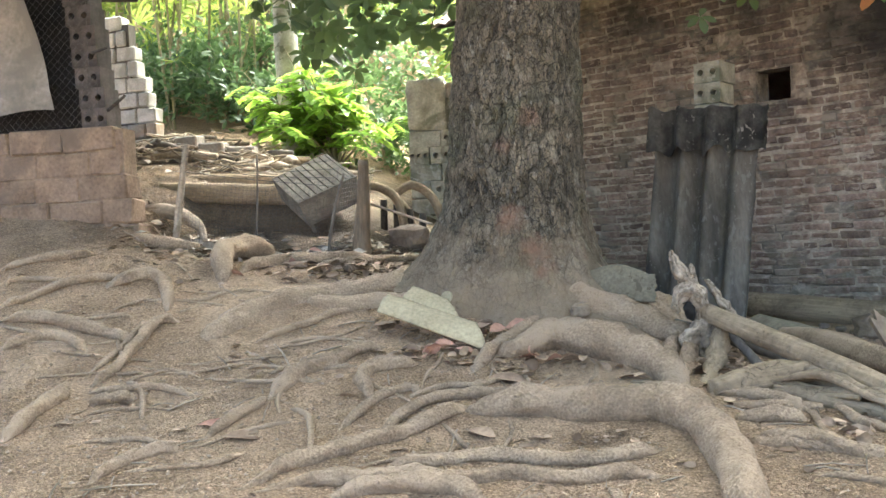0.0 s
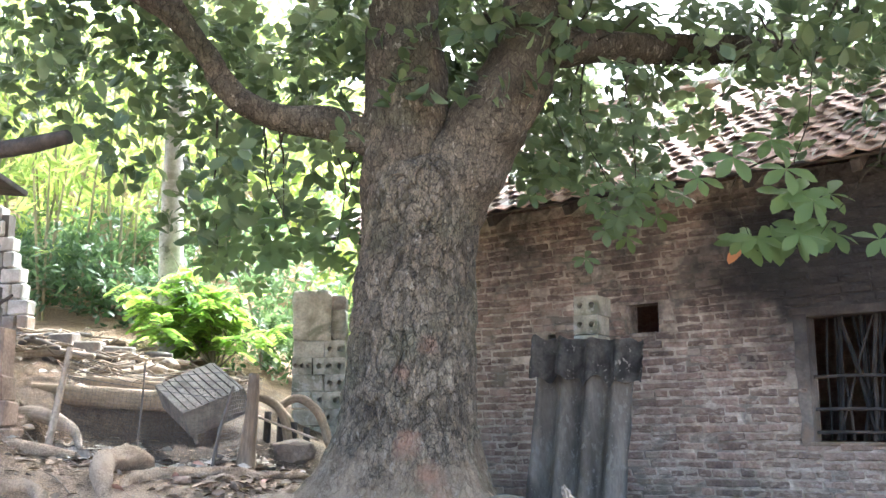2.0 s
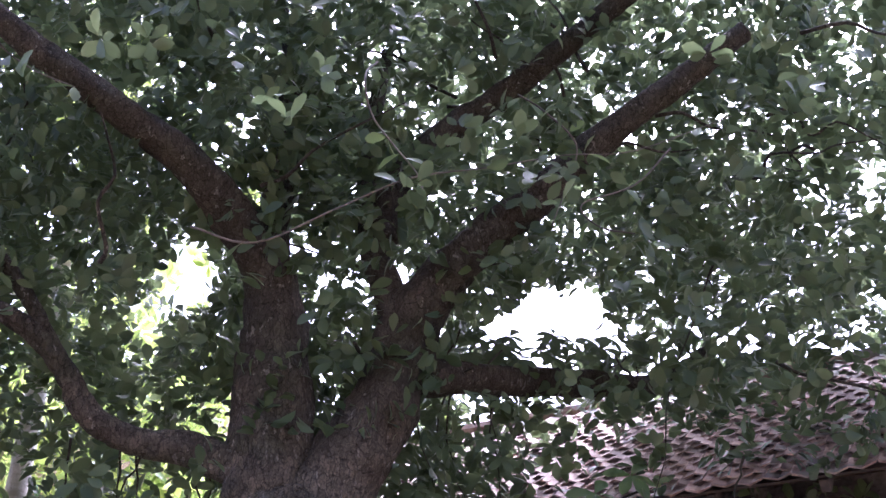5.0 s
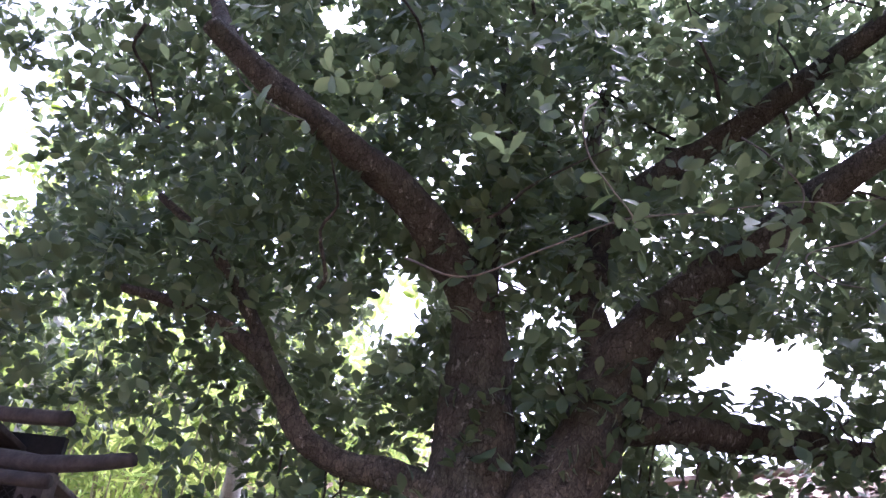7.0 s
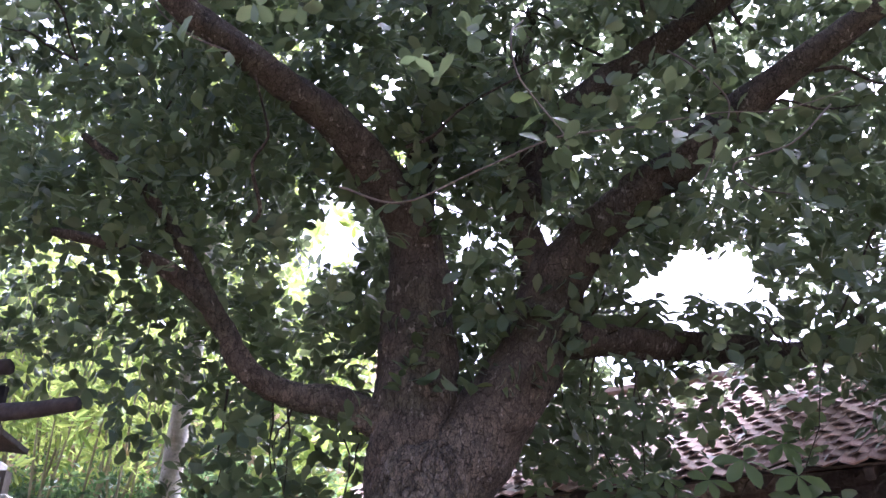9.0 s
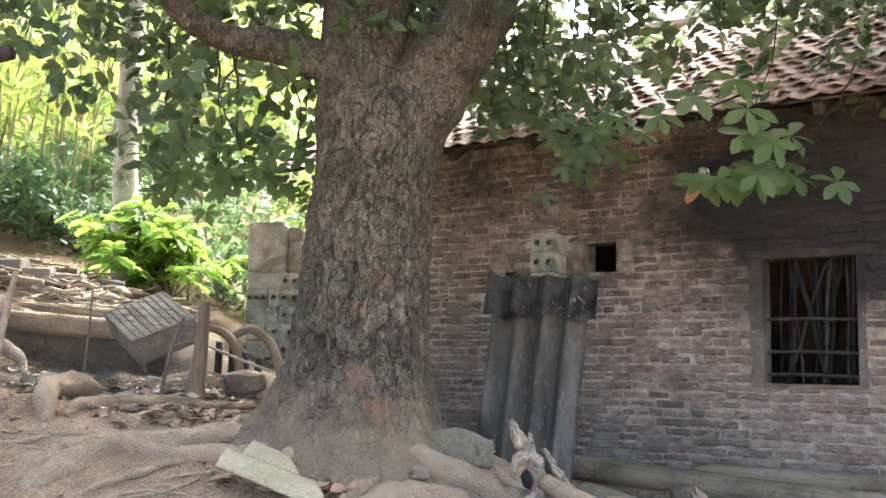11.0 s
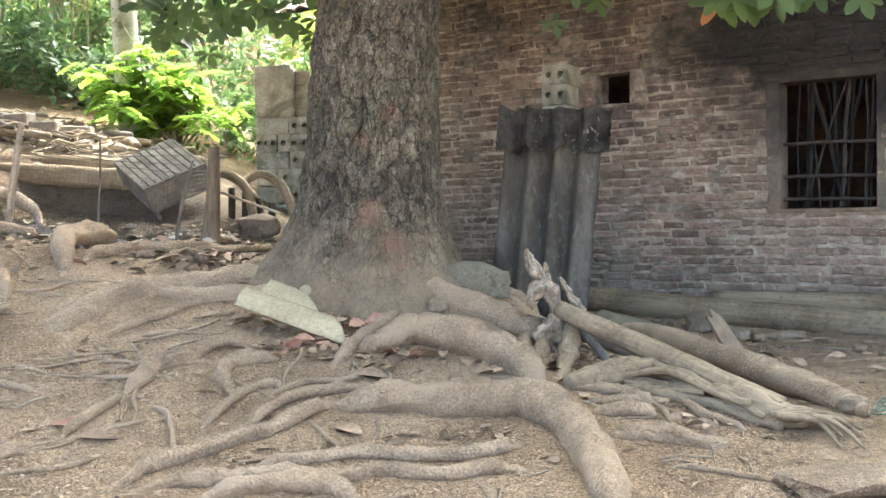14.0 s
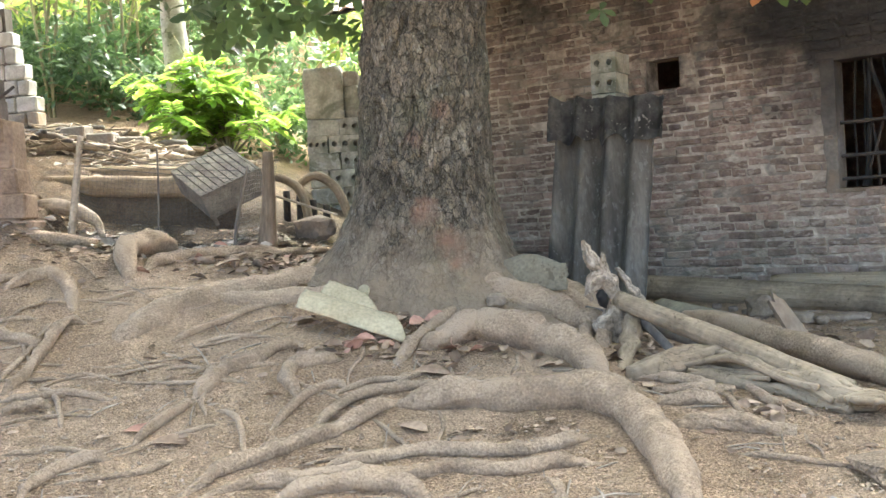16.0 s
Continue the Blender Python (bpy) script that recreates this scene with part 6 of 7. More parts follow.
for rows in ([(-5.4, 6.3, 3.62, 0.07), (-4.2, 6.0, 3.45, 0.07), (-3.3, 5.7, 3.33, 0.06), (-2.62, 5.5, 3.36, 0.045)], [(-5.2, 5.9, 3.30, 0.05), (-4.2, 5.7, 3.22, 0.05), (-3.1, 5.5, 3.17, 0.045)], [(-5.0, 6.45, 3.9, 0.06), (-3.9, 6.1, 3.75, 0.055), (-3.3, 5.9, 3.70, 0.05)]):
    bm = bmesh.new()
    tube(bm, spline(rows, 5), 9, 0.1)
    coop_part("roof_beam", bm, M_DARKWOOD, smooth=True)
bm = bmesh.new()
box(bm, pose(-5.30, 7.20, 3.80, -4, 5, 0), 2.5, 1.7, 0.05, 0.006)
coop_part("roof_sheet", bm, M_DARKWOOD)
for a, b in (((-3.62, 6.5, 2.86), (-3.47, 6.45, 2.88)), ((-3.52, 6.5, 2.45), (-3.34, 6.42, 2.53))):
    bm = bmesh.new()
    tube(bm, [(*a, 0.014), (*b, 0.010)], 6, 0.05)
    coop_part("iron_rod", bm, M_DARKWOOD)

bw = new("block_wall")
bw.matrix_world = pose(-4.75, 9.2, 1.9, 0, 0, -8)
tagged(bw, "ruined wall of grey concrete blocks with a stepped broken end", "wall")
for k in range(13):
    z = -0.12 + 0.155 * k
    right = 0.42 - 0.012 * k - 0.0026 * k * k + (0.0 if k % 2 else 0.025)
    x = right
    while x > -1.5:
        w = 0.23 if not (x == right and k % 2) else 0.13
        bm = bmesh.new()
        box(bm, Matrix.Translation((x - w / 2, rnd.uniform(-0.01, 0.01), z + 0.077)), w - 0.014, 0.15, 0.142, 0.014, 0.008, rnd)
        part("block", bm, M_PALEBLOCK if k > 5 else M_PLASTER, bw)
        x -= w
bm = bmesh.new()
box(bm, Matrix.Translation((-0.75, 0, 0.85)), 1.5, 0.11, 1.9)
part("mortar", bm, M_STICK, bw)

pil = new("brick_pillar")
pil.matrix_world = pose(-1.62, 8.8, 1.35, 0, 0, 4)
tagged(pil, "free-standing pillar of hollow grey bricks with a rough top", "pillar")
for k in range(7):
    for i in range(2):
        wide = (0.285, 0.180)[(i + k) % 2]
        if k in (0, 1) or (i == 0 and k != 5):
            bm = bmesh.new()
            box(bm, Matrix.Translation((-0.2345 + wide / 2 if i == 0 else 0.2345 - wide / 2, 0, 0.075 + 0.151 * k)), wide - 0.003, 0.30, 0.150, 0.010, 0.010, rnd)
            part("brick", bm, M_BLOCK, pil)
        else:
            holed_block("brick", pil, pose(-0.2345 + wide / 2 if i == 0 else 0.2345 - wide / 2, rnd.uniform(-0.012, 0.012), 0.075 + 0.151 * k, 0, 0, rnd.uniform(-2, 2)), wide - 0.003, 0.30, 0.149, M_BLOCK, 3 if k == 5 else 2)


def rendered_lump(name, x0, x1, y0, y1, z0, z1, mat, seed):
    """A lump of brickwork smeared over with mortar: a block with worn, uneven faces."""
    bm = bmesh.new()
    bmesh.ops.create_cube(bm, size=1)
    bmesh.ops.subdivide_edges(bm, edges=bm.edges, cuts=7, use_grid_fill=True)
    for v in bm.verts:
        c = v.co.copy()
        v.co = Vector((x0 + (c.x + 0.5) * (x1 - x0), y0 + (c.y + 0.5) * (y1 - y0), z0 + (c.z + 0.5) * (z1 - z0)))
        worn = max(0.0, abs(c.x) + abs(c.z) - 0.86) * 0.10
        v.co += Vector((-c.x * worn, 0, -c.z * worn)) + Vector((noise.noise(v.co * 9 + Vector((seed, 0, 0))), noise.noise(v.co * 11 + Vector((0, seed, 0))), noise.noise(v.co * 9 + Vector((0, 0, seed))))) * 0.016
    part(name, bm, mat, pil, smooth=True)


rendered_lump("rendered_top", -0.236, 0.105, -0.155, 0.15, 1.055, 1.50, M_BLOCK, 1)
rendered_lump("broken_end", 0.10, 0.24, -0.10, 0.14, 1.055, 1.34, M_BLOCK, 2)
rendered_lump("mortar_cap", 0.10, 0.235, -0.09, 0.12, 1.335, 1.465, M_PLASTER, 3)

# logs and firewood on the terrace
wood("log", [(-4.3, 7.38, 1.94, 0.075), (-3.6, 7.42, 1.91, 0.08), (-2.9, 7.45, 1.86, 0.085), (-2.45, 7.45, 1.83, 0.08)], M_LOG, "thick grey log holding back the terrace", "log", 14, 0.06)
wood("log", [(-3.9, 7.75, 2.0, 0.05), (-3.2, 7.7, 1.99, 0.06), (-2.7, 7.7, 1.96, 0.05)], M_LOG, "grey log lying on the terrace edge", "log", 12, 0.08)
stick_rnd = random.Random(12)
for k in range(44):
    x, y = stick_rnd.uniform(-4.1, -2.5), stick_rnd.uniform(7.85, 8.9)
    w, ln, r = stick_rnd.uniform(-0.9, 0.9), stick_rnd.uniform(0.25, 0.7), stick_rnd.uniform(0.010, 0.034)
    z = ground_z(x, y) + r + stick_rnd.uniform(0, 0.06)
    dx, dy = math.cos(w) * ln / 2, math.sin(w) * ln / 2
    wood("firewood", [(x - dx, y - dy, z, r), (x, y + stick_rnd.uniform(-0.12, 0.12), z + stick_rnd.uniform(0, 0.09), r * 1.05), (x + dx, y + dy, z + stick_rnd.uniform(-0.03, 0.05), r * 0.8)], (M_DEAD, M_LOG, M_STICK, M_WOOD)[k % 4], "grey bleached firewood branch heaped on the terrace", "firewood", 9, 0.12, 6, 5, "firewood heap")
brush_rnd = random.Random(61)
bm = bmesh.new()
for k in range(190):
    x, y = brush_rnd.uniform(-4.2, -2.3), brush_rnd.uniform(7.65, 9.1)
    w, ln, r = brush_rnd.uniform(-1.2, 1.2), brush_rnd.uniform(0.15, 0.5), brush_rnd.uniform(0.004, 0.012)
    z = ground_z(x, y) + brush_rnd.uniform(0.02, 0.14)
    tube(bm, spline([(x + math.cos(w) * ln * q + brush_rnd.uniform(-0.03, 0.03), y + math.sin(w) * ln * q, z + brush_rnd.uniform(-0.02, 0.05), r * (1 - 0.4 * abs(q))) for q in (-0.5, -0.15, 0.2, 0.5)], 2), 5, 0.1)
tagged(new("brushwood", mesh_from("brushwood", bm, M_DEAD, True)), "tangle of thin bleached sticks on the terrace", "brushwood", kind="stuff")
for k, (x, y) in enumerate(((-3.86, 8.5), (-3.60, 8.45), (-3.35, 8.5))):
    bm = bmesh.new()
    box(bm, pose(x, y, ground_z(x, y) + 0.09, 0, 0, -4 + 5 * k), 0.24, 0.16, 0.17, 0.012, 0.008, rnd)
    one("mud_block", bm, M_PLASTER, "loose pale mud block on the terrace", "block", "mud blocks on the terrace")
wood("bleached_root", [(-3.75, 6.9, 1.66, 0.03), (-3.5, 6.95, 1.74, 0.05), (-3.25, 6.9, 1.72, 0.055), (-3.02, 6.8, 1.62, 0.04), (-2.92, 6.7, 1.5, 0.02)], M_DEAD, "bleached curved root lying by the hen house", "root", 12, 0.15)
wood("bleached_root", [(-3.8, 6.62, 1.50, 0.03), (-3.5, 6.5, 1.54, 0.045), (-3.2, 6.5, 1.50, 0.05), (-2.9, 6.55, 1.45, 0.03)], M_ROOT, "grey root running along the foot of the hen house", "root", 12, 0.12)

# hen run of stakes and netting
wood("stake", [(-3.15, 6.68, 1.42, 0.026), (-3.10, 6.7, 1.8, 0.026), (-3.03, 6.7, 2.2, 0.022)], M_DEAD, "leaning grey wooden stake of the hen run", "stake", 8, 0.06)
wood("stake", [(-2.50, 6.6, 1.35, 0.007), (-2.47, 6.6, 1.8, 0.007), (-2.46, 6.6, 2.08, 0.006)], M_STICK, "thin upright rod in the netting", "stake", 6, 0.05)
wood("stake", [(-1.97, 6.55, 1.28, 0.012), (-1.93, 6.6, 1.6, 0.012), (-1.86, 6.66, 1.92, 0.010)], M_STICK, "thin leaning stake at the netting's corner", "stake", 6, 0.05)
wood("stump_post", [(-1.78, 6.72, 1.24, 0.085), (-1.76, 6.72, 1.5, 0.06), (-1.74, 6.72, 1.75, 0.045), (-1.73, 6.72, 2.01, 0.036)], M_WOOD, "short brown post, thicker at its foot", "post", 10, 0.08)
net("wire_net", (-3.13, 6.69, 1.44), (1.18, -0.06, -0.07), (0.05, 0.0, 0.58), 42, 20, 0.10, 0.0010, M_WIRE, "sagging wire netting of the hen run", 0.03)
net("wire_net", (-1.97, 6.55, 1.30), (0.10, 0.55, 0.10), (0.10, 0.1, 0.60), 16, 20, 0.02, 0.0013, M_WIRE, "upright wire netting by the crate", 0.02)
for k in range(4):
    z = 1.95 + 0.06 * k
    wood("fence_wire", [(-3.06, 6.69, z + 0.05, 0.0025), (-2.5, 6.62, z - 0.04 - 0.03 * k, 0.0025), (-1.9, 6.6, z - 0.12, 0.0025)], M_WIRE, "rusty wire strung between stakes", "wire", 4, 0.0, group="fence wires")

# the tipped slatted crate
crate = new("slatted_crate")
crate.matrix_world = pose(-2.2, 7.05, 1.5)
tagged(crate, "tipped wooden crate with grey slats", "crate")
CA, CB, CD = Vector((-2.585, 7.20, 1.945)), Vector((-2.205, 7.34, 2.12)), Vector((-2.25, 6.82, 1.735))
ex, ey = CB - CA, CD - CA
ez = ex.cross(ey).normalized()
if ez.z > 0:
    ez = -ez


def crate_board(name, o, a, b, thick):
    """A board spanned by a and b from o, thick along the crate's depth."""
    n = a.cross(b).normalized() * thick
    bm = bmesh.new()
    v = [bm.verts.new(o + p) for p in (Vector(), a, a + b, b, n, a + n, a + b + n, b + n)]
    for f in ((3, 2, 1, 0), (4, 5, 6, 7), (0, 1, 5, 4), (1, 2, 6, 5), (2, 3, 7, 6), (3, 0, 4, 7)):
        bm.faces.new([v[i] for i in f])
    bmesh.ops.recalc_face_normals(bm, faces=bm.faces)
    bm.transform(crate.matrix_world.inverted())
    part(name, bm, M_SLAT, crate)


for k in range(9):
    crate_board("slat", CA + ex * (k / 9 + 0.004) - ez * 0.004, ex * 0.088, ey, 0.014 + 0.003 * (k % 2))
H = ez * 0.185
crate_board("side", CD, ex, H, 0.016)
crate_board("side", CA, ex, H, 0.016)
crate_board("end", CA, ey, H, 0.016)
crate_board("end", CB, ey, H, 0.016)
crate_board("base", CA + H, ex, ey, 0.014)
crate_board("rail", CD + ex * 0.0 + H * 0.9, ex, H * 0.2, 0.03)
crate_board("leg", CD + ex * 0.02 + H, ex * 0.06, H * 0.45, 0.03)
crate_board("leg", CD + ex * 0.92 + H, ex * 0.06, H * 0.45, 0.03)

# bent roots and pickets behind the crate
wood("bent_root", [(-1.96, 7.4, 1.87, 0.03), (-1.80, 7.4, 1.85, 0.034), (-1.66, 7.38, 1.74, 0.036), (-1.60, 7.35, 1.50, 0.035)], M_LOG, "bare root arching out of the bank", "root", 10, 0.1)
wood("bent_root", [(-1.70, 7.5, 1.80, 0.03), (-1.56, 7.48, 1.86, 0.034), (-1.40, 7.45, 1.75, 0.036), (-1.30, 7.4, 1.50, 0.035)], M_LOG, "bare root arching out of the bank", "root", 10, 0.1)
wood("bent_root", [(-1.72, 7.55, 1.78, 0.025), (-1.62, 7.55, 1.66, 0.028), (-1.56, 7.5, 1.45, 0.028)], M_LOG, "bare root arching out of the bank", "root", 10, 0.1)
wood("stick", [(-1.85, 7.25, 1.73, 0.011), (-1.36, 7.2, 1.55, 0.011)], M_DEAD, "straight pale stick leaning across the roots", "stick", 6, 0.04)
for k in range(4):
    wood("picket", [(-1.80 + 0.1 * k, 7.47, 1.30, 0.03), (-1.79 + 0.1 * k, 7.47, 1.76 - 0.04 * k, 0.028)], M_DARKWOOD, "short dark picket in the bank", "picket", 7, 0.08, group="pickets in the bank")
rock("stone", -1.52, 7.15, (0.34, 0.2, 0.20), "rounded brown stone under the bent roots", seed=31, mat=M_BROWNSTONE)
rock("stone", -2.05, 6.2, (0.15, 0.1, 0.06), "flat brown chip of wood and bark", seed=33, mat=M_MUD)

# greenery on the slope
def sapling():
    gen = np.random.default_rng(21)
    base = np.array([-2.76, 9.45, ground_z(-2.76, 9.45)])
    ob = new("sapling")
    ob.matrix_world = Matrix.Translation(base)
    tagged(ob, "bright green leafy sapling with feathered leaves", "bush")
    inv = ob.matrix_world.inverted()
    P, D, U, L = [], [], [], []
    for k in range(24):
        w = gen.uniform(0, 6.28)
        r = gen.uniform(0.15, 1.0)
        tip = base + np.array([r * math.cos(w), 0.6 * r * math.sin(w) - 0.1, gen.uniform(0.25, 1.05) * (1.1 - 0.3 * r)])
        if k < 3:
            tip = base + np.array([-0.85 + 0.2 * k, -0.1, 0.85 + 0.16 * k])
        bm = bmesh.new()
        rows = spline([(*base, 0.014), *[((base + (tip - base) * q + np.array([0, 0, 0.12 * math.sin(q * 3.1)]))[0], (base + (tip - base) * q)[1], (base + (tip - base) * q + np.array([0, 0, 0.12 * math.sin(q * 3.1)]))[2], 0.012 * (1 - 0.7 * q)) for q in (0.5, 1.0)]], 4)
        tube(bm, rows, 5, 0.05)
        bm.transform(inv)
        part("stem", bm, M_BAMBOO, ob, smooth=True)
        for j in range(9):
            q = gen.uniform(0.3, 1.0)
            a = base + (tip - base) * q + np.array([0, 0, 0.12 * math.sin(q * 3.1)])
            d = gen.normal(size=3) * np.array([1, 0.7, 0.25]) + np.array([0, -0.25, 0.1])
            d /= np.linalg.norm(d)
            s = np.cross(d, (0, 0, 1))
            ln = gen.uniform(0.16, 0.30)
            for i in range(7):
                f = (i + 1) / 7
                c = a + d * ln * f - np.array([0, 0, 0.10 * f * f])
                for side in (1, -1):
                    P.append(c)
                    D.append(s * side + d * 0.5 + np.array([0, 0, -0.1]))
                    U.append(np.array([0, 0, 1]) + gen.normal(size=3) * 0.15)
                    L.append(gen.uniform(0.075, 0.125))
    leaf_field("foliage", M_BUSH, P, D, U, L, aspect=0.52, parent=ob)


sapling()


def under_bush(x, y, w, h, count, length, mat, label, seed):
    gen = np.random.default_rng(seed)
    z = ground_z(x, y)
    ob = new("bush")
    ob.matrix_world = pose(x, y, z)
    tagged(ob, label, "bush", "bushes on the slope")
    p = np.stack([gen.normal(0, w * 0.45, count), gen.normal(0, w * 0.35, count), np.abs(gen.normal(0.45, 0.28, count)) * h], 1) + np.array([x, y, z])
    ax = gen.normal(size=p.shape) * 0.5 + np.array([0, -0.3, 0.5])
    ax /= np.linalg.norm(ax, axis=1)[:, None]
    for k in range(6):
        bm = bmesh.new()
        t = p[k * 7 % len(p)]
        tube(bm, spline([(x, y, z - 0.05, 0.015), (x + (t[0] - x) * 0.4, y + (t[1] - y) * 0.4, z + (t[2] - z) * 0.6, 0.011), (*t, 0.005)], 4), 5)
        bm.transform(ob.matrix_world.inverted())
        part("stem", bm, M_BAMBOO, ob)
    leaf_field("foliage", mat, *rosettes(gen, p, ax, 6, length), aspect=0.38, parent=ob)


under_bush(-2.05, 10.3, 1.0, 1.0, 330, 0.10, M_MID, "leafy green bush behind the brick pillar", 31)
under_bush(-2.5, 10.4, 1.2, 1.8, 420, 0.11, M_MID, "leafy green bush behind the brick pillar", 32)
under_bush(-4.6, 11.6, 1.3, 0.8, 300, 0.12, M_MID, "low dark bush at the foot of the canes", 33)
under_bush(-5.8, 11.9, 1.3, 0.9, 300, 0.12, M_MID, "low dark bush at the foot of the canes", 34)
under_bush(-3.9, 11.8, 1.2, 1.2, 300, 0.12, M_MID, "low dark bush at the foot of the canes", 35)

under_bush(-3.75, 10.55, 0.8, 0.7, 210, 0.11, M_UNDER, "low dark bush among the canes", 36)
under_bush(-4.55, 10.75, 0.9, 0.8, 240, 0.11, M_UNDER, "low dark bush among the canes", 37)
under_bush(-5.35, 10.95, 0.9, 0.8, 240, 0.11, M_UNDER, "low dark bush among the canes", 38)


def canes():
    gen = np.random.default_rng(5)
    ob = new("cane_clump")
    ob.matrix_world = pose(-5.2, 11.5, ground_z(-5.2, 11.5))
    tagged(ob, "clump of thin upright canes with drooping leaves", "bamboo")
    inv = ob.matrix_world.inverted()
    pts = []
    for k in range(46):
        x, y = gen.uniform(-6.4, -3.7), gen.uniform(10.4, 11.8)
        z = ground_z(x, y)
        lean = gen.normal(0, 0.22, 2)
        h = gen.uniform(2.4, 4.2)
        bm = bmesh.new()
        rows = [(x + lean[0] * q * h * 0.5 + 0.15 * q * q * lean[0], y + lean[1] * q * h * 0.3, z - 0.05 + q * h, 0.017 * (1.15 - 0.7 * q) * (1.08 if i % 2 else 1.0)) for i, q in enumerate(np.linspace(0, 1, 14))]
        tube(bm, rows, 6, 0.03)
        bm.transform(inv)
        part("cane", bm, M_BAMBOO, ob, smooth=True)
        for q in gen.uniform(0.35, 1.0, 9):
            pts.append(np.array([x + lean[0] * q * h * 0.5, y + lean[1] * q * h * 0.3 - 0.05, z + q * h]) + gen.normal(size=3) * 0.18)
    pts = np.array(pts)
    ax = gen.normal(size=pts.shape) * 0.5 + np.array([0, -0.3, -0.3])
    ax /= np.linalg.norm(ax, axis=1)[:, None]
    leaf_field("foliage", M_FAR, *rosettes(gen, pts, ax, 7, 0.24), aspect=0.16, parent=ob)


canes()


def slender_tree(x, y, h, r, label, seed, crown=300):
    gen = np.random.default_rng(seed)
    z = ground_z(x, y)
    ob = new("slender_tree")
    ob.matrix_world = pose(x, y, z)
    tagged(ob, label, "tree", "slender trees on the slope")
    inv = ob.matrix_world.inverted()
    bm = bmesh.new()
    lean = gen.normal(0, 0.05)
    tube(bm, spline([(x, y, z - 0.1, r * 1.25), (x + lean, y, z + h * 0.3, r), (x + 0.5 * lean, y, z + h * 0.65, r * 0.85), (x, y, z + h, r * 0.4)], 10), 14, 0.06, 6)
    bm.transform(inv)
    part("trunk", bm, M_PALM, ob, smooth=True)
    p = gen.normal(size=(crown, 3)) * np.array([1.1, 0.9, 0.8]) + np.array([x, y, z + h])
    for k in range(7):
        bm = bmesh.new()
        t = p[k]
        b = z + h * (0.72 + 0.03 * k)
        tube(bm, spline([(x, y, b, r * 0.4), ((x + t[0]) / 2, (y + t[1]) / 2, (b + t[2]) / 2 + 0.1, r * 0.25), (*t, 0.008)], 5), 7)
        bm.transform(inv)
        part("limb", bm, M_PALM, ob, smooth=True)
    ax = gen.normal(size=p.shape) * 0.6 + np.array([0, 0, 0.5])
    ax /= np.linalg.norm(ax, axis=1)[:, None]
    leaf_field("crown", M_FAR, *rosettes(gen, p, ax, 7, 0.2), parent=ob)


slender_tree(-3.26, 9.66, 5.6, 0.112, "slender tree with a pale mottled trunk behind the sapling", 41)
slender_tree(-7.4, 12.5, 5.0, 0.09, "slender pale-barked tree among the canes", 42)


def far_woods():
    """The wooded hillside: nobody could count its leaves."""
    gen = np.random.default_rng(77)
    n = 7000
    x, y = gen.uniform(-16, 1.5, n), gen.uniform(12.6, 20, n)
    top = 1.2 + 3.8 * np.array([0.5 + 0.7 * noise.noise(Vector((a * 0.35, b * 0.35, 0))) for a, b in zip(x, y)])
    z = np.array([ground_z(a, b) for a, b in zip(x, y)]) + gen.uniform(0, 1, n) ** 0.8 * np.maximum(top, 0.6)
    p = np.stack([x, y, z], 1)
    ax = gen.normal(size=p.shape) * 0.5 + np.array([0, -0.4, 0.5])
    ax /= np.linalg.norm(ax, axis=1)[:, None]
    ob = leaf_field("far_woods", M_FAR, *rosettes(gen, p, ax, 5, 0.27), aspect=0.36)
    tagged(ob, "sunlit yellow-green woods on the rising hillside", "woods", kind="stuff")
    n = 1500
    p = np.stack([gen.uniform(-1, 12, n), gen.uniform(14, 18, n), gen.uniform(2.5, 6.6, n)], 1)
    p = p[p[:, 2] < 6.2 + 0.6 * np.sin(p[:, 0] * 1.3)]
    ax = gen.normal(size=p.shape) * 0.5 + np.array([0, -0.4, 0.5])
    ax /= np.linalg.norm(ax, axis=1)[:, None]
    ob = leaf_field("tree_tops", M_FAR, *rosettes(gen, p, ax, 6, 0.26), aspect=0.4)
    tagged(ob, "green tree tops behind the tiled roof", "woods", kind="stuff")


far_woods()

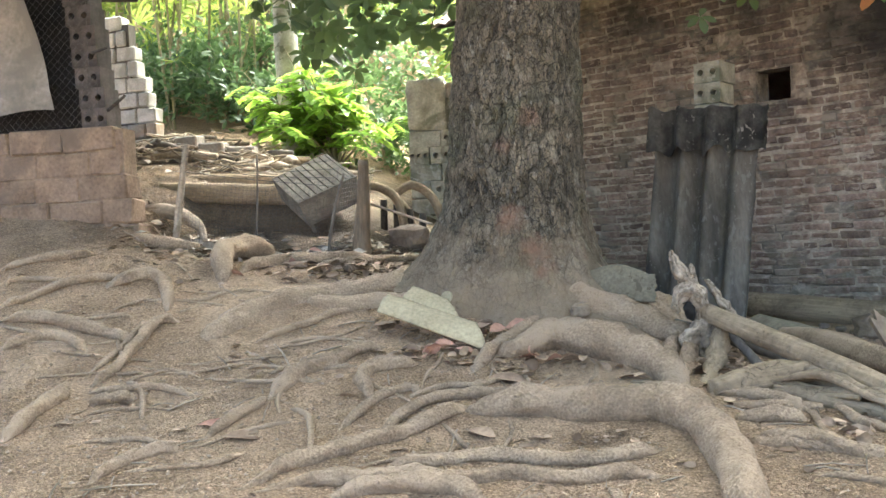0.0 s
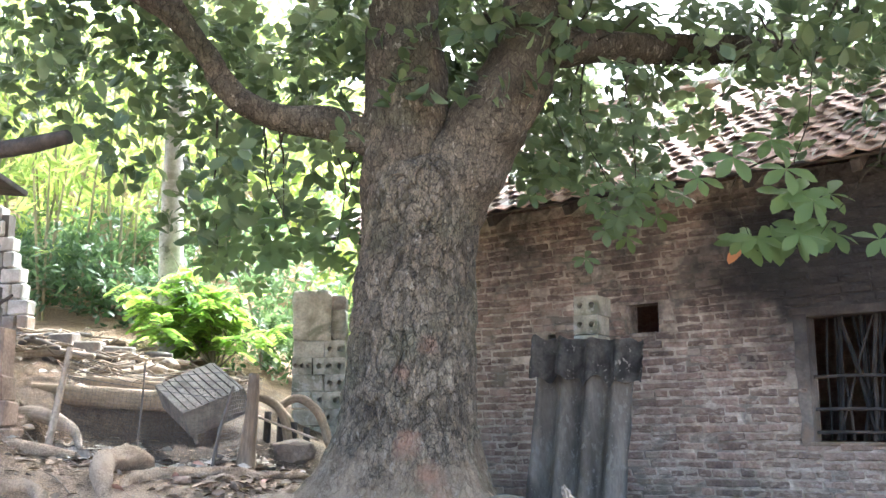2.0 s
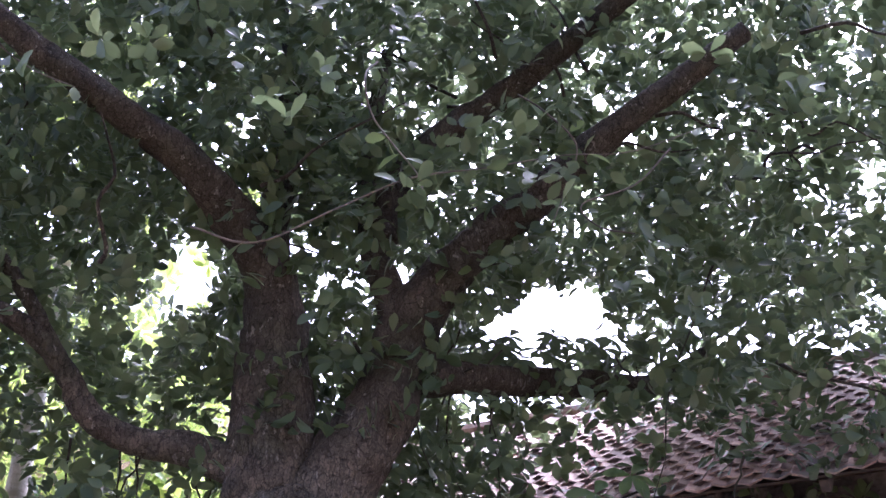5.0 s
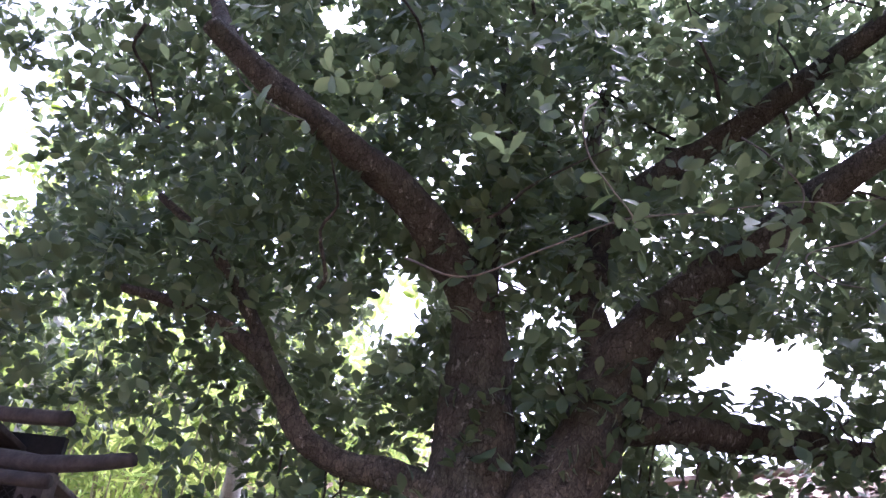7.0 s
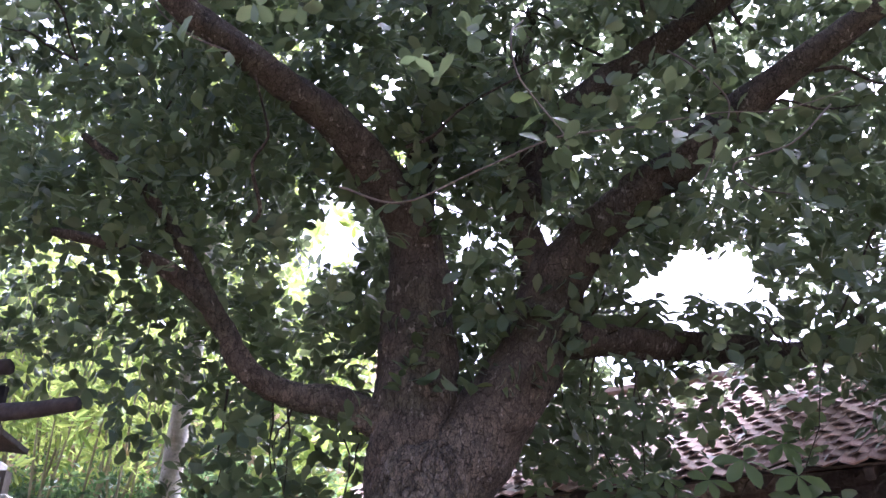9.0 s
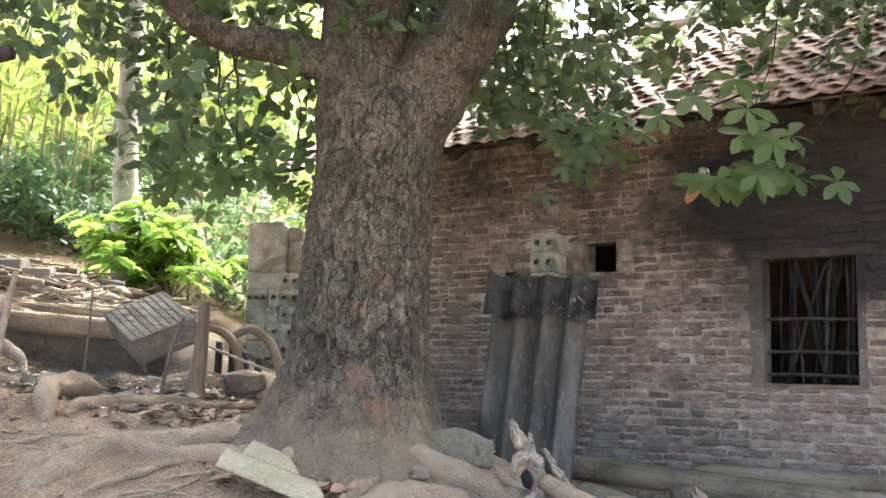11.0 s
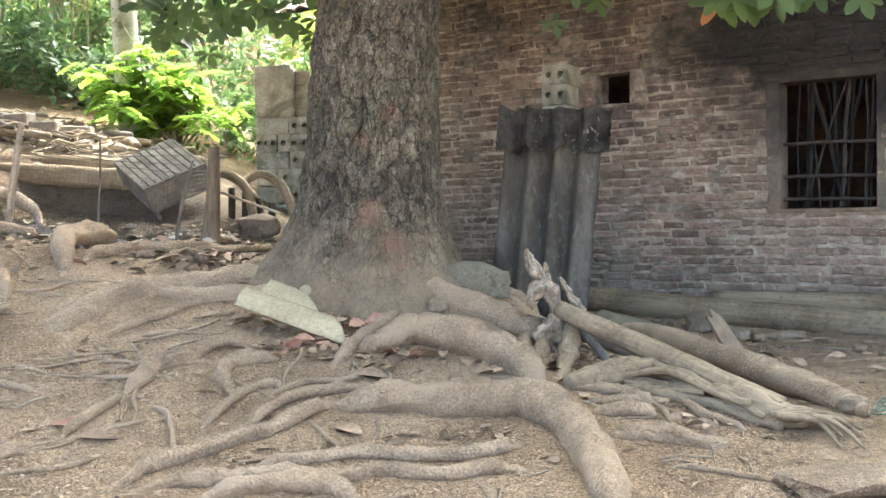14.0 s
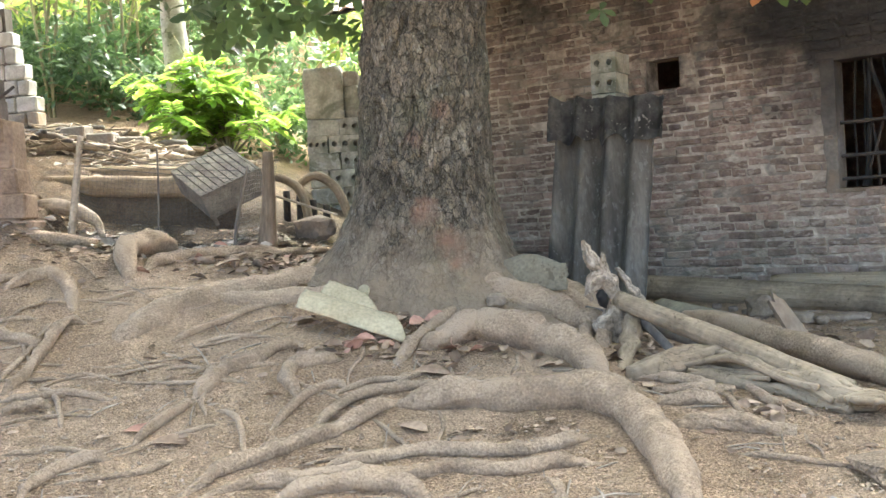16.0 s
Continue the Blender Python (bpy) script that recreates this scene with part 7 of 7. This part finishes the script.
# small things lying about
def litter():
    gen = np.random.default_rng(3)
    spots = ((-1.9, 6.2, 0.7, 0.35, 260), (-2.4, 6.65, 0.55, 0.25, 1300), (-1.6, 6.35, 0.5, 0.2, 260), (-0.35, 5.0, 0.35, 0.12, 70), (0.3, 5.4, 0.5, 0.3, 130), (-0.5, 4.6, 1.2, 0.7, 150), (0.6, 4.4, 0.6, 0.5, 110), (-0.4, 5.35, 0.3, 0.08, 50), (1.9, 6.0, 0.8, 0.5, 120), (-2.4, 4.8, 0.8, 0.6, 70), (-1.35, 5.6, 0.25, 0.15, 40), (0.0, 4.12, 0.16, 0.07, 34), (-0.25, 4.95, 0.22, 0.08, 46), (0.15, 4.82, 0.14, 0.08, 30), (-1.0, 5.35, 0.25, 0.10, 40))
    P, D, U, L = [], [], [], []
    for x, y, sx, sy, n in spots:
        for k in range(n):
            a, b = gen.normal(x, sx), gen.normal(y, sy)
            if (a + 0.64) ** 2 + (b - 6.1) ** 2 < 0.36 or b < 3.2:
                continue
            w = gen.uniform(0, 6.28)
            P.append((a, b, ground_z(a, b) + gen.uniform(0.000, 0.014)))
            D.append((math.cos(w), math.sin(w), gen.uniform(-0.1, 0.25)))
            U.append(gen.normal(size=3) * 0.35 + np.array([0, 0, 1]))
            L.append(gen.uniform(0.04, 0.10))
    ob = leaf_field("leaf_litter", M_LITTER, P, D, U, L, aspect=0.45, fold=0.25, bend=0.08)
    tagged(ob, "dry curled brown leaves strewn over the earth", "leaf litter", kind="stuff")
    m = 10000
    x, y = gen.uniform(-3.8, 3.0, m), 3.2 + gen.uniform(0, 1, m) ** 1.2 * 4.0
    w = gen.uniform(0, 6.28, m)
    keep = (x + 0.64) ** 2 + (y - 6.1) ** 2 > 0.40
    keep &= np.array([noise.noise(Vector((a * 1.4, b * 1.4, 3))) + 0.25 * noise.noise(Vector((a * 5, b * 5, 3))) for a, b in zip(x, y)]) > -0.12
    P = np.stack([x, y, np.array([ground_z(a, b) for a, b in zip(x, y)]) + gen.uniform(0.002, 0.014, m)], 1)[keep]
    D = np.stack([np.cos(w), np.sin(w), gen.uniform(-0.08, 0.2, m)], 1)[keep]
    U = (gen.normal(size=(m, 3)) * 0.25 + np.array([0, 0, 1]))[keep]
    ob = leaf_field("bark_chips", M_CHIP, P, D, U, gen.uniform(0.015, 0.06, m)[keep], aspect=0.22, fold=0.15, bend=0.05)
    tagged(ob, "thin dry chips of bark and straw on the earth", "bark chips", kind="stuff")
    n = 13000
    x, y = gen.uniform(-3.9, 3.2, n), 3.1 + gen.uniform(0, 1, n) ** 1.3 * 4.2
    r = 0.003 + 0.010 * gen.uniform(0, 1, n) ** 4
    c = np.stack([x, y, np.array([ground_z(a, b) for a, b in zip(x, y)]) + r * 0.3], 1)
    octa = np.array([(1, 0, 0), (0, 1, 0), (-1, 0, 0), (0, -1, 0), (0, 0, 0.7), (0, 0, -0.7)])
    v = c[:, None] + octa[None] * r[:, None, None] * gen.uniform(0.6, 1.4, (n, 6, 1))
    f = np.array([(0, 1, 4), (1, 2, 4), (2, 3, 4), (3, 0, 4), (1, 0, 5), (2, 1, 5), (3, 2, 5), (0, 3, 5)])
    faces = (np.arange(n)[:, None, None] * 6 + f[None]).reshape(-1, 3)
    me = bpy.data.meshes.new("pebbles")
    me.from_pydata(v.reshape(-1, 3).tolist(), [], faces.tolist())
    me.materials.append(M_PEBBLE)
    tagged(new("pebbles", me), "small pale pebbles and crumbs of earth", "pebbles", kind="stuff")
    bm = bmesh.new()
    for k in range(260):
        a, b = gen.normal(-0.3, 1.7), gen.uniform(3.3, 7.0)
        if k % 3 == 0:
            a, b = gen.normal(-2.3, 0.6), gen.normal(6.6, 0.25)
        if (a + 0.64) ** 2 + (b - 6.1) ** 2 < 0.36 or a > 2.8 or a < -3.8:
            continue
        w, ln = gen.uniform(0, 3.14), gen.uniform(0.05, 0.28)
        rows = []
        for q in (-0.5, 0.0, 0.5):
            u, t = a + math.cos(w) * ln * q, b + math.sin(w) * ln * q + gen.normal(0, 0.008)
            rows.append((u, t, ground_z(u, t) + 0.006 + (0.01 if q == 0 else 0), gen.uniform(0.002, 0.005)))
        tube(bm, rows, 4, 0.1)
    me = mesh_from("twigs", bm, M_DEAD)
    tagged(new("twigs", me), "thin broken twigs scattered on the earth", "twigs", kind="stuff")


litter()


def leaf_drift(name, mat, label, spots, low, high, seed):
    """Larger curled leaves blown together in the pockets between roots."""
    gen = np.random.default_rng(seed)
    P, D, U, L = [], [], [], []
    for x, y, sx, sy, n in spots:
        for k in range(n):
            a, b, w = gen.normal(x, sx), gen.normal(y, sy), gen.uniform(0, 6.28)
            P.append((a, b, ground_z(a, b) + gen.uniform(0.012, 0.045)))
            D.append((math.cos(w), math.sin(w), gen.uniform(-0.25, 0.5)))
            U.append(gen.normal(size=3) * 0.55 + np.array([0, -0.2, 1]))
            L.append(gen.uniform(low, high))
    tagged(leaf_field(name, mat, P, D, U, L, aspect=0.5, fold=0.45, bend=0.3), label, "leaf litter", kind="stuff")


leaf_drift("brown_leaves", M_LITTER, "curled brown leaves gathered between the roots", ((-0.45, 4.97, 0.15, 0.05, 26), (-0.60, 5.33, 0.14, 0.05, 16), (-1.05, 4.93, 0.14, 0.06, 12), (0.10, 4.84, 0.12, 0.06, 12), (0.92, 4.05, 0.12, 0.06, 9), (-1.35, 5.75, 0.16, 0.09, 18), (-1.75, 6.25, 0.35, 0.18, 60), (-1.3, 6.2, 0.25, 0.12, 40), (1.9, 5.4, 0.5, 0.3, 30), (0.55, 4.85, 0.1, 0.06, 9)), 0.07, 0.125, 91)
leaf_drift("red_leaves", M_REDLEAF, "reddish dry leaves gathered between the roots", ((-0.42, 4.96, 0.16, 0.05, 9), (-0.58, 5.34, 0.12, 0.04, 7), (-0.95, 4.98, 0.14, 0.05, 5), (-1.45, 5.8, 0.2, 0.1, 7), (-2.0, 6.4, 0.4, 0.2, 12)), 0.08, 0.13, 92)
leaf_drift("grey_leaves", M_GREYLEAF, "pale dead leaves and scraps on the floor of the hen run", ((-2.45, 6.72, 0.42, 0.16, 190), (-2.9, 6.9, 0.2, 0.15, 40), (-3.3, 8.2, 0.5, 0.35, 120)), 0.06, 0.13, 93)


def fallen_leaf(x, y, ln, turn, mat, label, z=None, aspect=0.55):
    w = radians(turn)
    p = np.array([[x, y, (ground_z(x, y) if z is None else z) + 0.012]])
    ob = leaf_field("fallen_leaf", mat, p - p, np.array([[math.cos(w), math.sin(w), 0.12]]), np.array([[0.1, -0.25, 1.0]]), [ln], aspect=aspect, fold=0.3)
    ob.matrix_world = Matrix.Translation(p[0])
    tagged(ob, label, "leaf", "fallen leaves on the earth")


fallen_leaf(0.13, 4.24, 0.12, 80, M_REDLEAF, "reddish round fallen leaf standing on a root", 0.66, 0.8)
fallen_leaf(-0.58, 5.0, 0.14, 20, M_REDLEAF, "reddish brown fallen leaf among the roots")
fallen_leaf(-0.62, 4.18, 0.15, -30, M_LITTER, "curled grey-brown fallen leaf on the earth")
fallen_leaf(-0.30, 4.33, 0.13, 10, M_REDLEAF, "reddish brown fallen leaf among the roots")
fallen_leaf(-1.62, 3.93, 0.16, 15, M_LITTER, "yellowish oval fallen leaf on the earth")
fallen_leaf(-1.78, 4.05, 0.17, 5, M_REDLEAF, "reddish brown fallen leaf on the earth")
fallen_leaf(-1.0, 5.06, 0.17, 10, M_REDLEAF, "reddish brown fallen leaf under the pale sheet")
fallen_leaf(-1.32, 5.3, 0.18, 30, M_LITTER, "yellowish oval fallen leaf on the earth")
fallen_leaf(-1.75, 5.75, 0.2, 160, M_REDLEAF, "reddish brown fallen leaf on the earth")
fallen_leaf(-0.15, 5.05, 0.16, -15, M_LITTER, "dry brown fallen leaf under a root")
fallen_leaf(0.02, 4.9, 0.15, 20, M_LITTER, "yellowish oval fallen leaf on the earth")
fallen_leaf(-0.62, 4.75, 0.2, 0, M_LITTER, "dry brown fallen leaf on a root")

# bricks of the front wall
COURSE, PITCH = 0.0688, 0.234


def brick_mesh(seed, ln):
    rnd = random.Random(seed)
    bm = bmesh.new()
    box(bm, Matrix(), ln + 0.001, 0.11, 0.053, 0.007, 0.0095, rnd)
    return mesh_from("brick", bm, M_BRICK)


def build_bricks():
    rnd = random.Random(8)
    kinds = [brick_mesh(k, 0.216) for k in range(6)]
    short = [brick_mesh(20 + k, 0.102) for k in range(3)]
    half = [brick_mesh(30 + k, 0.16) for k in range(3)]
    rest_v, rest_f, made = [], [], 0
    for c in range(int((3.56 - 0.62) / COURSE)):
        z = 0.62 + COURSE * (c + 0.5)
        u = U0 + (0.0 if c % 2 else PITCH / 2) + rnd.uniform(-0.03, 0.03)
        header = c % 6 == 3
        while u < U1 - 0.1:
            pick, ln = (short, 0.114) if header or rnd.random() < 0.06 else ((half, 0.172) if rnd.random() < 0.10 else (kinds, PITCH - 0.006))
            mid = u + ln / 2 + rnd.uniform(-0.004, 0.004)
            u += ln + rnd.uniform(-0.002, 0.006)
            if any(o[0] - ln / 2 + 0.01 < mid < o[1] + ln / 2 - 0.01 and o[2] - 0.02 < z < o[3] + 0.02 for o in (WIN, HOLE, GAP)):
                continue
            if WIN[0] - 0.12 < mid < WIN[1] + 0.12 and (WIN[3] - 0.02 < z < WIN[3] + 0.12 or WIN[2] < z < WIN[3]) and WIN[0] - 0.05 < mid < WIN[1] + 0.05:
                continue
            me = rnd.choice(pick)
            m = Matrix.Translation((mid, -0.055 + rnd.uniform(-0.012, 0.012), z + rnd.uniform(-0.006, 0.006) + 0.006 * math.sin(u * 1.1 + c * 0.3))) @ Euler((rnd.uniform(-0.05, 0.05), rnd.uniform(-0.03, 0.03), rnd.uniform(-0.03, 0.03))).to_matrix().to_4x4()
            if made < 300 and -3.35 < mid < -1.0 and 0.95 < z < 2.45:
                ob = new("brick", me)
                ob.parent = wall
                ob.matrix_local = m
                made += 1
            else:
                n = len(rest_v)
                rest_v += [m @ v.co for v in me.vertices]
                rest_f += [[n + i for i in p.vertices] for p in me.polygons]
    me = bpy.data.meshes.new("brickwork")
    me.from_pydata(rest_v, [], rest_f)
    me.materials.append(M_BRICK)
    ob = new("brickwork", me)
    ob.parent = wall
    tagged(ob, kind="stuff")


build_bricks()


def build_tiles():
    rnd = random.Random(18)
    kinds = []
    for k in range(5):
        bm = bmesh.new()
        g = {}
        for i in range(5):
            for j in range(2):
                for h in (0, 1):
                    x = (i / 4 - 0.5) * 0.185
                    g[i, j, h] = bm.verts.new((x + rnd.uniform(-0.003, 0.003), (j - 0.5) * 0.25 + rnd.uniform(-0.006, 0.006), 0.014 * math.cos(i / 4 * 2 * math.pi) + h * 0.013 + (0.022 if j == 0 else 0.0)))
        for i in range(4):
            for h in (0, 1):
                f = [g[i, 0, h], g[i + 1, 0, h], g[i + 1, 1, h], g[i, 1, h]]
                bm.faces.new(f if h else f[::-1])
            bm.faces.new([g[i, 0, 0], g[i + 1, 0, 0], g[i + 1, 0, 1], g[i, 0, 1]])
            bm.faces.new([g[i, 1, 0], g[i, 1, 1], g[i + 1, 1, 1], g[i + 1, 1, 0]])
        bm.faces.new([g[0, 0, 0], g[0, 0, 1], g[0, 1, 1], g[0, 1, 0]])
        bm.faces.new([g[4, 0, 0], g[4, 1, 0], g[4, 1, 1], g[4, 0, 1]])
        bmesh.ops.recalc_face_normals(bm, faces=bm.faces)
        kinds.append(mesh_from("roof_tile", bm, M_TILE))
    rest_v, rest_f, made = [], [], 0
    step = 0.155
    for r in range(int((LONG + 0.02) / step)):
        for c in range(int((U1 - U0 + 0.5) / 0.188)):
            u = U0 - 0.26 + c * 0.188 + (0.094 if r % 2 else 0) + rnd.uniform(-0.006, 0.006)
            s = 0.07 + r * step + rnd.uniform(-0.012, 0.012)
            m = Matrix.Translation(on_roof(u, s, 0.012 + rnd.uniform(0, 0.008))) @ TILT @ Euler((rnd.uniform(-0.04, 0.04), rnd.uniform(-0.05, 0.05), rnd.uniform(-0.05, 0.05))).to_matrix().to_4x4() @ Matrix.Rotation(math.pi, 4, "Z")
            me = rnd.choice(kinds)
            if made < 300 and -4.3 < u < -1.4 and r < 16:
                ob = new("roof_tile", me)
                ob.parent = roof
                ob.matrix_local = m
                made += 1
            else:
                n = len(rest_v)
                rest_v += [m @ v.co for v in me.vertices]
                rest_f += [[n + i for i in p.vertices] for p in me.polygons]
    me = bpy.data.meshes.new("tiling")
    me.from_pydata(rest_v, [], rest_f)
    me.materials.append(M_TILE)
    ob = new("tiling", me)
    ob.parent = roof
    tagged(ob, kind="stuff")


build_tiles()
